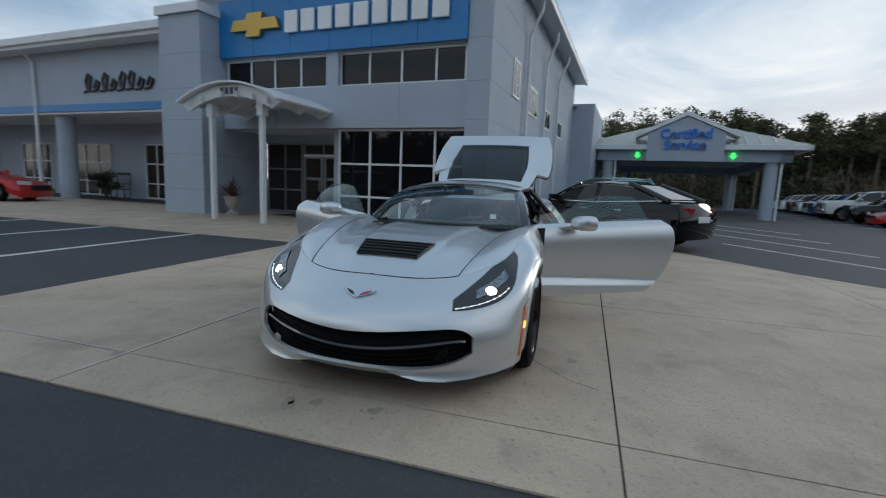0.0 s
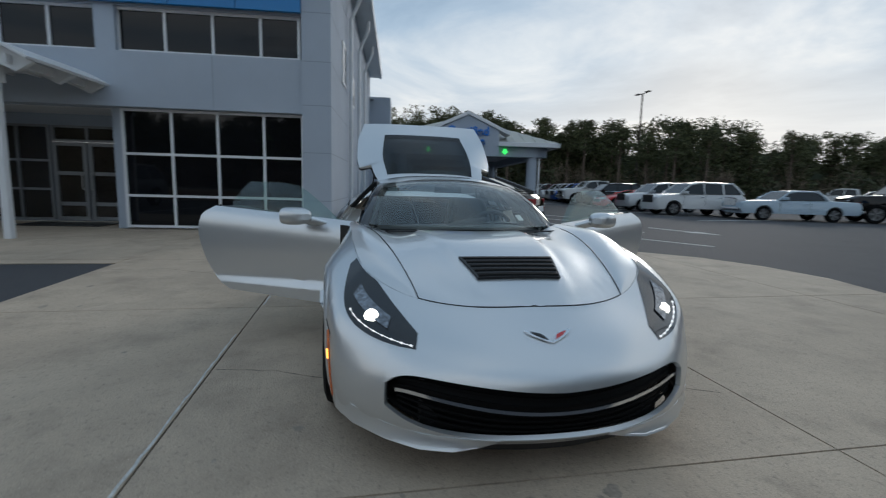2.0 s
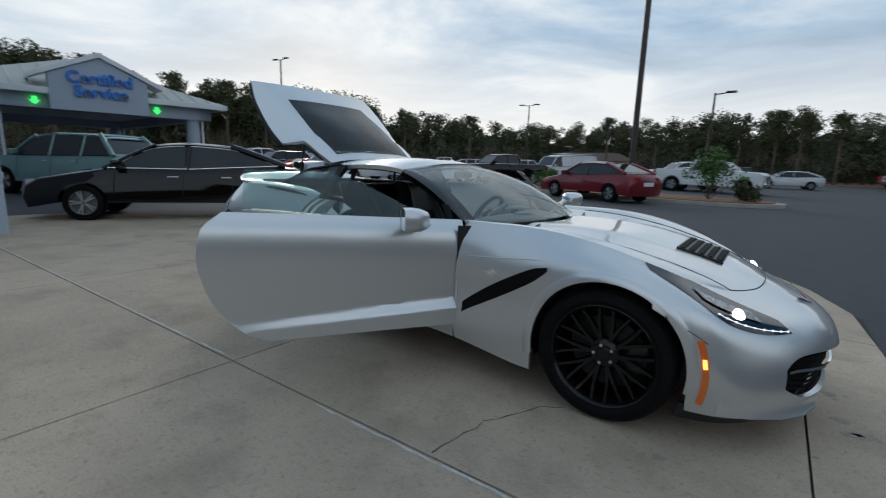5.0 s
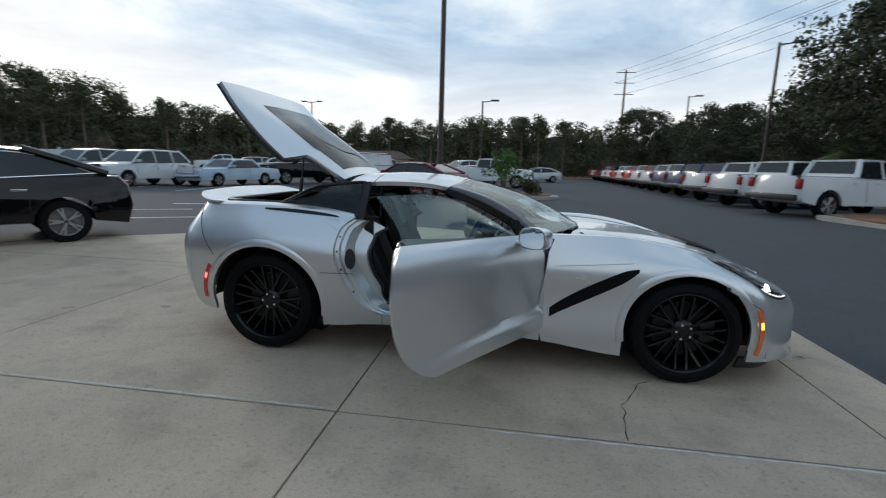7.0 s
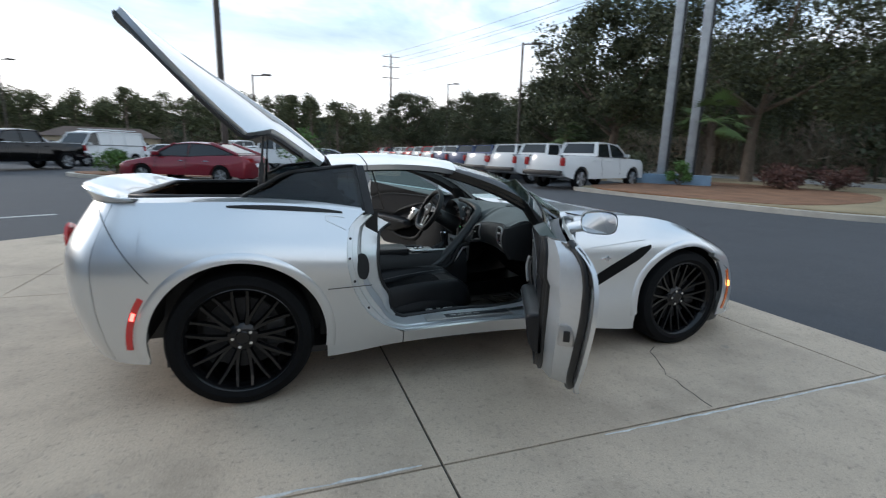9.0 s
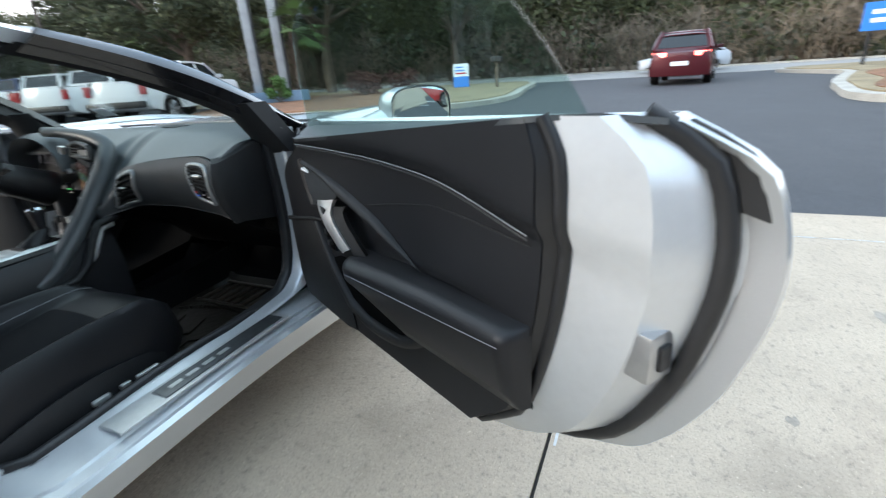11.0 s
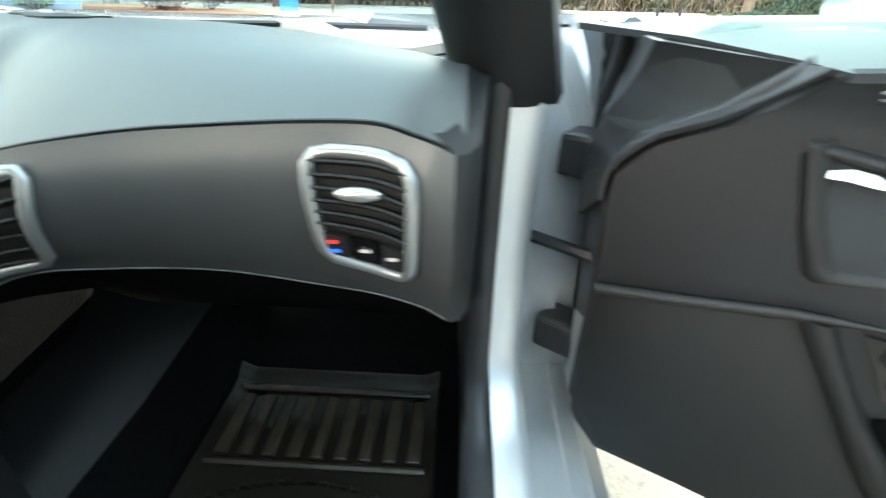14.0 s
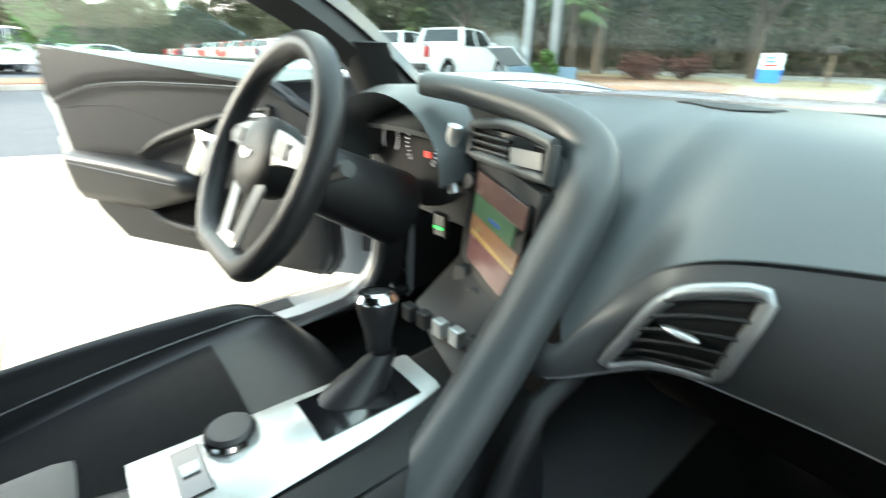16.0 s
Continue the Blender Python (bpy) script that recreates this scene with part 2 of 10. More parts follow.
def box(bm, x0, x1, y0, y1, z0, z1, bevel=0.0, m=None):
    r = bmesh.ops.create_cube(bm, size=1.0)
    vs = r["verts"]
    for v in vs:
        v.co = Vector(((x0 + x1) / 2 + v.co.x * (x1 - x0), (y0 + y1) / 2 + v.co.y * (y1 - y0), (z0 + z1) / 2 + v.co.z * (z1 - z0)))
    if bevel:
        es = list({e for v in vs for e in v.link_edges})
        rb = bmesh.ops.bevel(bm, geom=es, offset=bevel, segments=2, affect="EDGES", profile=0.6)
        vs = list({v for f in rb["faces"] for v in f.verts} | {v for v in vs if v.is_valid})
    if m is not None:
        for v in vs:
            v.co = m @ v.co
    return vs


def rod(bm, a, b, r0, r1=None, n=10, cap=True):
    """A round bar from a to b, tapering from r0 to r1."""
    a, b = Vector(a), Vector(b)
    r1 = r0 if r1 is None else r1
    q = (b - a).to_track_quat("Z", "Y").to_matrix()
    rings = []
    for p, r in ((a, r0), (b, r1)):
        rings.append([bm.verts.new(p + q @ Vector((r * math.cos(2 * math.pi * k / n), r * math.sin(2 * math.pi * k / n), 0))) for k in range(n)])
    for k in range(n):
        bm.faces.new((rings[0][k], rings[0][(k + 1) % n], rings[1][(k + 1) % n], rings[1][k]))
    if cap:
        bm.faces.new(rings[0][::-1])
        bm.faces.new(rings[1])


def tube(bm, pts, radii, n=8, cap=True):
    """A bent round bar through pts."""
    pts = [Vector(p) for p in pts]
    rs = radii if isinstance(radii, (list, tuple)) else [radii] * len(pts)
    rings = []
    side = None
    for i, p in enumerate(pts):
        d = (pts[min(i + 1, len(pts) - 1)] - pts[max(i - 1, 0)]).normalized()
        if side is None:
            side = d.orthogonal().normalized()
        side = (side - d * side.dot(d)).normalized()
        up = d.cross(side)
        rings.append([bm.verts.new(p + rs[i] * (side * math.cos(2 * math.pi * k / n) + up * math.sin(2 * math.pi * k / n))) for k in range(n)])
    for r, s in zip(rings, rings[1:]):
        for k in range(n):
            bm.faces.new((r[k], r[(k + 1) % n], s[(k + 1) % n], s[k]))
    if cap:
        bm.faces.new(rings[0][::-1])
        bm.faces.new(rings[-1])


def sheet(bm, rows, close=False, flip=False):
    """A surface through rows of points, all of one length."""
    vs = [[bm.verts.new(p) for p in r] for r in rows]
    n = len(vs[0])
    for a, b in zip(vs, vs[1:]):
        for k in range(n if close else n - 1):
            q = (a[k], a[(k + 1) % n], b[(k + 1) % n], b[k])
            try:
                bm.faces.new(q[::-1] if flip else q)
            except ValueError:
                pass
    return vs


def prism(bm, outline, z0, z1, m=None):
    """An upright solid over an outline of (x, y)."""
    lo = [bm.verts.new((x, y, z0)) for x, y in outline]
    hi = [bm.verts.new((x, y, z1)) for x, y in outline]
    n = len(lo)
    bm.faces.new(lo[::-1])
    bm.faces.new(hi)
    for k in range(n):
        bm.faces.new((lo[k], lo[(k + 1) % n], hi[(k + 1) % n], hi[k]))
    if m is not None:
        for v in lo + hi:
            v.co = m @ v.co


def lathe(bm, prof, n=24, m=None):
    """A turned solid: prof is (radius, z), bottom to top."""
    rows = [[(r * math.cos(2 * math.pi * k / n), r * math.sin(2 * math.pi * k / n), z) for k in range(n)] for r, z in prof]
    vs = sheet(bm, rows, close=True)
    if m is not None:
        for r in vs:
            for v in r:
                v.co = m @ v.co
    return vs


def spline(xs, ys):
    """A smooth curve through (xs, ys): monotone cubic, flat beyond the ends."""
    n = len(xs)
    h = [xs[i + 1] - xs[i] for i in range(n - 1)]
    d = [(ys[i + 1] - ys[i]) / h[i] for i in range(n - 1)]
    t = [d[0]] + [0 if d[i - 1] * d[i] <= 0 else 2 * d[i - 1] * d[i] / (d[i - 1] + d[i]) for i in range(1, n - 1)] + [d[-1]]

    def f(x):
        if x <= xs[0]:
            return ys[0]
        if x >= xs[-1]:
            return ys[-1]
        i = max(k for k in range(n - 1) if xs[k] <= x)
        s = (x - xs[i]) / h[i]
        return (ys[i] * (1 + 2 * s) * (1 - s) ** 2 + h[i] * t[i] * s * (1 - s) ** 2 + ys[i + 1] * s * s * (3 - 2 * s) + h[i] * t[i + 1] * s * s * (s - 1))
    return f


def lerp(a, b, s):
    return a + (b - a) * s


# ---- ground ----
bm = bmesh.new()
sheet(bm, [[(x, y, -0.05) for x in (-900, -60, 0, 60, 900)] for y in (-900, -60, 0, 60, 900)])
tagged(obj("ground", bm, M["earth"]), "brown earth and leaf litter under the trees", "ground", kind="structure")

bm = bmesh.new()
prism(bm, [(-75, -42), (26.5, -42), (26.5, 60), (40, 130), (-75, 130)], -0.049, -0.014)
tagged(obj("parking_lot", bm, M["asphalt"]), "dark worn asphalt of the parking lot", "parking lot", kind="structure")

# the frontage road beyond the islands
bm = bmesh.new()
prism(bm, [(26.0, -300), (35.5, -300), (35.5, 300), (26.0, 300)], -0.045, -0.006)
tagged(obj("road", bm, M["roadgrey"]), "pale grey two-lane road beside the woods", "road", kind="structure")
bm = bmesh.new()
prism(bm, [(35.5, -300), (35.8, -300), (35.8, 300), (35.5, 300)], -0.045, 0.10)
tagged(obj("kerb", bm, M["kerb"]), "long concrete kerb of the road", "kerb", kind="structure")


def flat(name, outline, z0, z1, material, label, category, kind="structure"):
    bm = bmesh.new()
    prism(bm, outline, z0, z1)
    return tagged(obj(name, bm, material), label, category, kind=kind)


def smooth_outline(pts, per=8):
    """A closed outline rounded through its points."""
    out = []
    n = len(pts)
    for i in range(n):
        p0, p1, p2, p3 = (Vector(pts[(i + k - 1) % n]) for k in range(4))
        for s in range(per):
            t = s / per
            q = 0.5 * ((2 * p1) + (p2 - p0) * t + (2 * p0 - 5 * p1 + 4 * p2 - p3) * t * t + (3 * p1 - p0 - 3 * p2 + p3) * t ** 3)
            out.append((q.x, q.y))
    return out


def island(pts, fill, label, straw=None):
    """A planted traffic island: raised kerb ring and filling."""
    ring = smooth_outline(pts)
    cx, cy = sum(p[0] for p in ring) / len(ring), sum(p[1] for p in ring) / len(ring)
    inner = []
    for x, y in ring:
        d = math.hypot(x - cx, y - cy)
        inner.append((x - (x - cx) / d * 0.32, y - (y - cy) / d * 0.32))
    bm = bmesh.new()
    prism(bm, ring, -0.03, 0.12)
    tagged(obj("kerb", bm, M["kerb"]), "rounded concrete kerb round a planted island", "kerb", kind="structure")
    bm = bmesh.new()
    prism(bm, inner, -0.02, 0.15)
    return tagged(obj("planting_bed", bm, fill), label, "planting bed", kind="structure")


island([(9.7, 12.4), (9.9, 9.5), (10.2, 6.6), (11.2, 3.4), (13.5, 2.3), (18, 2.9), (24.5, 4.2), (25.6, 8), (25.3, 24), (17, 22), (15.8, 16.5), (12.5, 13.5)], M["drygrass"], "dry brown grass on a kerbed island")
flat("straw_bed", smooth_outline([(10.2, 12.0), (10.5, 7.0), (12.2, 5.2), (17, 6.2), (20, 9), (20, 15), (16, 15)]), 0.12, 0.165, M["straw"], "rust-brown pine straw on the island", "mulch bed")
island([(9.2, -6.0), (13, -5.5), (19, -7.3), (25.4, -9.0), (25.4, -40), (12, -34), (8.4, -14)], M["drygrass"], "dry grass island beside the exit lane")
flat("straw_bed", smooth_outline([(10, -7.0), (14, -6.7), (19, -9), (20, -20), (12, -22)]), 0.12, 0.165, M["straw"], "rust-brown pine straw by a palm tree", "mulch bed")
island([(-9.2, 20.4), (-7.5, 17.6), (-3.5, 16.4), (0.6, 16.2), (2.2, 17.3), (1.4, 19.0), (-4, 20.6)], M["straw"], "pine straw on a small kerbed island")
flat("straw_bed", [(10, 64), (40, 66), (44, 96), (-20, 98), (-18, 78)], -0.03, 0.06, M["straw"], "rust-brown straw verge at the far end of the lot", "mulch bed")

# parking and lane lines
def stripe(a, b, w=0.10, label="worn white parking line on asphalt"):
    a, b = Vector(a), Vector(b)
    d = (b - a).normalized()
    s = Vector((-d.y, d.x)) * w / 2
    flat("line", [tuple(a + s), tuple(a - s), tuple(b - s), tuple(b + s)], -0.02, -0.008, M["linepaint"], label, "road marking")


for y in (-6.35, -8.7, -11.2, -13.7, -16.2):
    stripe((-3.05, y), (1.6, y + 0.12))
for k in range(4):
    stripe((-9.0 - 3.1 * k, 4.6 + 0.4 * k), (-5.0 - 3.1 * k, 7.0 + 0.4 * k))
for k in range(9):
    stripe((-13.5 - 2.9 * k, 13.6), (-14.2 - 2.9 * k, 18.6))
bm = bmesh.new()
arrow = Matrix.Translation((-8.5, 9.0, 0)) @ Matrix.Rotation(radians(20), 4, "Z")
prism(bm, [(-1.2, -0.08), (0.2, -0.08), (0.2, -0.3), (1.1, 0), (0.2, 0.3), (0.2, 0.08), (-1.2, 0.08)], -0.02, -0.008, arrow)
tagged(obj("lane_arrow", bm, M["linepaint"]), "white painted arrow on the asphalt", "road marking", kind="structure")


# ---- dealership building ----
B = Matrix.Translation((-7.0, -1.26, 0)) @ Matrix.Rotation(radians(-5), 4, "Z")
house = empty("dealership_building", B, "two-storey grey-blue stucco showroom with white trim", "building")


def bpart(name, boxes, material, label="", bevel=0.0, parent=None):
    bm = bmesh.new()
    for b in boxes:
        box(bm, *b, bevel=bevel)
    return part(name, bm, material, parent or house, label)


H = 6.9
bpart("wall", [(-0.7, 0, -0.62, 0, 0, H)], M["stucco"], "tall stucco corner pier")
bpart("wall", [(-0.45, -0.06, -8.6, -0.62, 2.63, 3.76)], M["stucco"])
bpart("wall", [(-0.45, -0.06, -4.80, -4.40, 3.76, 4.68)], M["stucco"])
bpart("wall", [(-0.45, -0.07, -8.6, -0.62, 4.66, H)], M["stucco"])
bpart("wall", [(-1.9, 0.75, -10.3, -8.62, 0, 6.05)], M["stucco"], "stucco pier beside the entrance")
bpart("wall", [(-1.9, -0.3, -10.0, -8.65, 6.05, 7.6)], M["stucco"])
bpart("wall", [(-15.5, -0.7, -0.3, -0.004, 0, H)], M["stucco"], "long stucco side wall")
bpart("wall", [(-2.0, -1.75, -8.6, -4.5, 2.36, 2.64)], M["stucco"])
bpart("wall", [(-1.75, -0.4, -4.75, -4.58, 0, 2.63)], M["stucco"])
bpart("wall", [(-22.0, -15.5, -0.3, 1.1, 0, 5.8)], M["stucco"])
bpart("soffit", [(-1.8, -0.45, -8.6, -4.5, 2.62, 2.66)], M["white"])
bpart("cornice", [(0.78, 0.84, -10.36, -8.56, 5.85, 6.1), (-1.9, 0.84, -8.60, -8.54, 5.85, 6.1)], M["white"])
# recessed joints of the stucco
for z in (0.72, 1.78, 2.8, 3.72, 4.72, 5.75):
    bpart("stucco_joint", [(0.0, 0.003, -0.61, -0.006, z, z + 0.018)], M["stucco_d"])
    bpart("stucco_joint", [(-15.4, -0.006, 0.0, 0.002, z, z + 0.018)], M["stucco_d"])
    bpart("stucco_joint", [(0.75, 0.753, -10.3, -8.63, z, z + 0.018)], M["stucco_d"])
    bpart("stucco_joint", [(-1.7, 0.74, -8.62, -8.617, z, z + 0.018)], M["stucco_d"])
for y in (-2.5, -6.6):
    bpart("stucco_joint", [(-0.06, -0.057, y, y + 0.018, 2.66, 3.74)], M["stucco_d"])


def window(y0, y1, z0, z1, ys, zs, x=-0.3, name="window", glass="darkglass", w=0.055, fm="white"):
    """A glazed opening: its frame, bars and single panes."""
    win = part(name, bmesh.new(), M[fm], house, "white aluminium window frame")
    bm = bmesh.new()
    for a, b, c, d in ((y0, y0 + w, z0, z1), (y1 - w, y1, z0, z1), (y0 + w, y1 - w, z0, z0 + w), (y0 + w, y1 - w, z1 - w, z1)):
        box(bm, x - 0.05, x + 0.05, a, b, c, d)
    part("window_frame", bm, M[fm], win)
    yy, zz = [y0 + w, *ys, y1 - w], [z0 + w, *zs, z1 - w]
    for y in ys:
        bm = bmesh.new()
        box(bm, x - 0.04, x + 0.04, y - w / 2, y + w / 2, z0 + w, z1 - w)
        part("glazing_bar", bm, M[fm], win)
    for z in zs:
        bm = bmesh.new()
        box(bm, x - 0.035, x + 0.043, y0 + w, y1 - w, z - w / 2, z + w / 2)
        part("glazing_bar", bm, M[fm], win)
    for a, b in zip(yy, yy[1:]):
        for c, d in zip(zz, zz[1:]):
            bm = bmesh.new()
            box(bm, x - 0.012, x, a - 0.01, b + 0.01, c - 0.01, d + 0.01)
            part("pane", bm, M[glass], win)
    return win


window(-4.5, -0.64, 0.04, 2.62, (-3.47, -2.5, -1.51), (0.75, 1.66))
window(-4.42, -0.68, 3.76, 4.66, (-3.47, -2.5, -1.51), (), x=-0.22)
window(-8.55, -4.8, 3.76, 4.66, (-7.6, -6.7, -5.75), (), x=-0.22)
window(-8.5, -7.0, 0.04, 2.36, (-7.75,), (0.8, 1.5), x=-1.85, glass="shopglass", fm="greyframe")
window(-6.95, -5.35, 1.97, 2.36, (-6.15,), (), x=-1.85, glass="shopglass", fm="greyframe")
for y in (-6.95, -6.13):
    window(y, y + 0.78, 0.04, 1.96, (), (0.45, 1.2), x=-1.84, name="door", glass="shopglass", w=0.09, fm="greyframe")
    bm = bmesh.new()
    tube(bm, [(-1.74, y + (0.70 if y < -6.5 else 0.08), 0.8), (-1.70, y + (0.70 if y < -6.5 else 0.08), 0.82), (-1.70, y + (0.70 if y < -6.5 else 0.08), 1.2), (-1.74, y + (0.70 if y < -6.5 else 0.08), 1.22)], 0.014)
    part("door_handle", bm, M["steel"], house)
bpart("wall", [(-1.95, -1.8, -5.33, -4.5, 0, 2.4)], M["stucco"])
# side wall windows, downpipes and eaves
for x0, x1, z0, z1 in ((-2.9, -2.1, 3.75, 4.8), (-5.6, -4.3, 3.6, 4.5), (-8.3, -7.1, 3.5, 4.2), (-11.5, -10.3, 3.5, 4.2)):
    bpart("side_window", [(x0, x1, -0.02, 0.03, z0, z1)], M["white"])
    bpart("pane", [(x0 + 0.06, (x0 + x1) / 2 - 0.03, 0.0, 0.034, z0 + 0.06, z1 - 0.06), ((x0 + x1) / 2 + 0.03, x1 - 0.06, 0.0, 0.034, z0 + 0.06, z1 - 0.06)], M["darkglass"])
for x, zt in ((-3.6, 5.8), (-6.6, 5.7), (-9.6, 5.7)):
    bm = bmesh.new()
    tube(bm, [(x, 0.42, H - 0.15), (x, 0.40, H - 0.45), (x, 0.10, zt), (x, 0.10, 0.1)], 0.055, n=8)
    part("downpipe", bm, M["white"], house)
bpart("eave", [(-15.8, 0.5, -0.1, 0.55, H - 0.05, H + 0.02)], M["white"])
bpart("gutter", [(-15.8, 0.5, 0.5, 0.62, H - 0.1, H + 0.12)], M["white"], bevel=0.02)
bpart("fascia", [(0.42, 0.56, -10.2, 0.62, H, H + 0.24)], M["white"], bevel=0.02)
bpart("eave", [(-0.1, 0.5, -10.2, 0.5, H + 0.0, H + 0.05)], M["white"])
bm = bmesh.new()
sheet(bm, [[(0.55, 0.62, H + 0.14), (0.55, -10.2, H + 0.14)], [(-5.0, -5.0, 9.4), (-5.0, -5.5, 9.4)], [(-15.8, 0.62, H + 0.14), (-15.8, -10.2, H + 0.14)]])
sheet(bm, [[(0.55, 0.62, H + 0.141), (-15.8, 0.62, H + 0.141)], [(-5.0, -5.0, 9.401), (-15.8, -5.2, 9.401)]], flip=True)
part("roof", bm, M["roofmetal"], house, "pale standing-seam metal roof")

# the blue fascia with its gold emblem and raised white lettering drawn as plain shapes
bm = bmesh.new()
for k in range(6):
    y0 = -8.60 + k * 1.33
    box(bm, -0.02, 0.07, y0 + 0.006, y0 + 1.324, 4.69, 6.32, bevel=0.006)
part("sign_panel", bm, M["blue"], house, "bright blue metal fascia panels")
sign = empty("facade_sign", B, "raised white sign shapes beside a gold emblem", "sign")
y = -6.05
for k in range(9):
    w = 0.44
    bm = bmesh.new()
    box(bm, 0.10, 0.18, y, y + w, 5.22, 5.80, bevel=0.02)
    part("sign_shape", bm, M["signwhite"], sign)
    y += w + 0.125
bm = bmesh.new()
em = Matrix.Translation((0.10, -7.15, 5.52)) @ Matrix(((0, 0, 1, 0), (1, 0, 0, 0), (0, 1, 0, 0), (0, 0, 0, 1)))
prism(bm, [(-0.86, -0.14), (-0.24, -0.14), (-0.30, -0.32), (0.20, -0.32), (0.26, -0.14), (0.92, -0.14), (0.80, 0.16), (0.28, 0.16), (0.34, 0.33), (-0.22, 0.33), (-0.28, 0.16), (-0.74, 0.16)], 0, 0.1, em)
part("emblem", bm, M["gold"], sign, "gold cross-shaped emblem")

# entrance portico with a barrel roof
portico = empty("entrance_portico", B, "white arched entrance canopy on two slim posts", "portico")
for y in (-7.1, -5.40):
    bm = bmesh.new()
    box(bm, 1.68, 1.80, y - 0.06, y + 0.06, 0, 2.85, bevel=0.008)
    part("post", bm, M["white"], portico)
    bm = bmesh.new()
    box(bm, 1.64, 1.84, y - 0.10, y + 0.10, 2.7, 3.05, bevel=0.01)
    part("post_cap", bm, M["white"], portico)


def arc_pts(r_add, n=20):
    cy, half, rise = -6.25, 1.65, 0.46
    rad = (half * half + rise * rise) / (2 * rise)
    a = math.asin(half / rad)
    return [(cy + (rad + r_add) * math.sin(-a + 2 * a * k / n), 3.02 - (rad - rise) + (rad + r_add) * math.cos(-a + 2 * a * k / n)) for k in range(n + 1)]


bm = bmesh.new()
lo, hi = arc_pts(0.0), arc_pts(0.05)
loop = lo + hi[::-1]
rows = [[(x, y, z) for y, z in loop] for x in (2.15, -0.3)]
v = sheet(bm, rows, close=True)
bm.faces.new(v[0]), bm.faces.new(v[1][::-1])
part("barrel_roof", bm, M["white"], portico, "curved white metal canopy roof")
for x in (1.98, 1.0, 0.1):
    bm = bmesh.new()
    lo, hi = arc_pts(-0.30), arc_pts(-0.02)
    v = sheet(bm, [[(xx, y, z) for y, z in lo[1:-1] + hi[::-1]] for xx in (x, x - 0.08)], close=True)
    bm.faces.new(v[0]), bm.faces.new(v[1][::-1])
    part("rib", bm, M["white"], portico)
for y in (-7.55, -7.1, -6.4, -5.9, -5.4, -4.95):
    bm = bmesh.new()
    z = min(3.3, 3.0 + 0.3 * (1 - ((y + 6.25) / 1.65) ** 2)) - 0.02
    box(bm, -0.25, 2.1, y - 0.02, y + 0.02, z - 0.14, z)
    part("joist", bm, M["white"], portico)
for k in range(4):
    bm = bmesh.new()
    box(bm, 1.985, 2.0, -6.52 + k * 0.16, -6.42 + k * 0.16, 3.22, 3.38)
    part("number_bar", bm, M["signgrey"], portico, "dark illegible number bar")

# left wing with a covered porch
wing = empty("showroom_wing", B, "low grey wing with a covered porch and metal roof", "building")


def wpart(name, boxes, material, label="", bevel=0.0):
    bm = bmesh.new()
    for b in boxes:
        box(bm, *b, bevel=bevel)
    return part(name, bm, material, wing, label)


wpart("wall", [(-0.75, -0.45, -60, -10.31, 3.60, 5.6)], M["stucco"], "upper stucco wall")
wpart("blue_band", [(-0.42, -0.36, -60, -10.32, 3.36, 3.62)], M["blue"], "blue band along the porch")
wpart("porch_ceiling", [(-3.2, -0.42, -60, -10.31, 3.28, 3.36)], M["white"])
wpart("wall", [(-3.4, -3.1, -60, -10.31, 0, 3.3)], M["stucco"], "porch back wall")
wpart("gutter", [(0.15, 0.32, -60, -10.34, 5.72, 5.98)], M["white"], bevel=0.03)
wpart("eave", [(-0.7, 0.2, -60, -10.32, 5.60, 5.72)], M["white"])
bm = bmesh.new()
sheet(bm, [[(0.3, -60, 5.96), (0.3, -10.3, 5.96)], [(-4.5, -60, 8.0), (-4.5, -10.3, 8.0)]], flip=True)
part("roof", bm, M["roofmetal"], wing, "pale metal roof")
for y in (-18.0, -27, -36):
    bm = bmesh.new()
    rod(bm, (-0.9, y, 0), (-0.9, y, 3.3), 0.33, n=20)
    part("column", bm, M["stucco"], wing, smooth=40)
    bm = bmesh.new()
    tube(bm, [(0.2, y - 0.9, 5.75), (-0.2, y - 0.9, 5.45), (-0.36, y - 0.9, 5.3), (-0.36, y - 0.9, 0.1)], 0.06)
    part("downpipe", bm, M["white"], wing)
_h = house
house = wing
for y0, y1, ys in ((-16.4, -14.3, (-15.7, -15.0)), (-21.4, -18.7, (-20.5, -19.6)), (-25.4, -23.1, (-24.6, -23.9)), (-31.5, -27.6, (-30.2, -28.9)), (-13.9, -11.2, (-13.0, -12.1))):
    window(y0, y1, 0.05, 2.4, ys, (0.7, 1.55), x=-3.06, glass="shopglass")
house = _h
sign2 = empty("script_sign", B, "dark script sign drawn as plain strokes on stucco", "sign")
x = -15.9
for k in range(8):
    bm = bmesh.new()
    h0, h1 = 4.05 + 0.02 * (k % 2), (4.68 if k in (0, 2, 4, 5) else 4.45)
    tube(bm, [(-0.40, x, h0), (-0.40, x + 0.30, h0 + 0.05), (-0.40, x + 0.42, h1 - 0.08), (-0.40, x + 0.28, h1), (-0.40, x + 0.12, h1 - 0.25), (-0.40, x + 0.22, h0 + 0.02)], 0.05, n=6)
    part("script_stroke", bm, M["signgrey"], sign2)
    x += 0.47

# ---- service canopy ----
canopy = empty("service_canopy", Matrix.Translation((-25.5, 6.06, -0.23)) @ Matrix.Rotation(radians(-8), 4, "Z") @ Matrix.Scale(1.2, 4), "drive-through service canopy with a metal hip roof", "canopy")


def cpart(name, boxes, material, label="", bevel=0.0):
    bm = bmesh.new()
    for b in boxes:
        box(bm, *b, bevel=bevel)
    return part(name, bm, material, canopy, label)


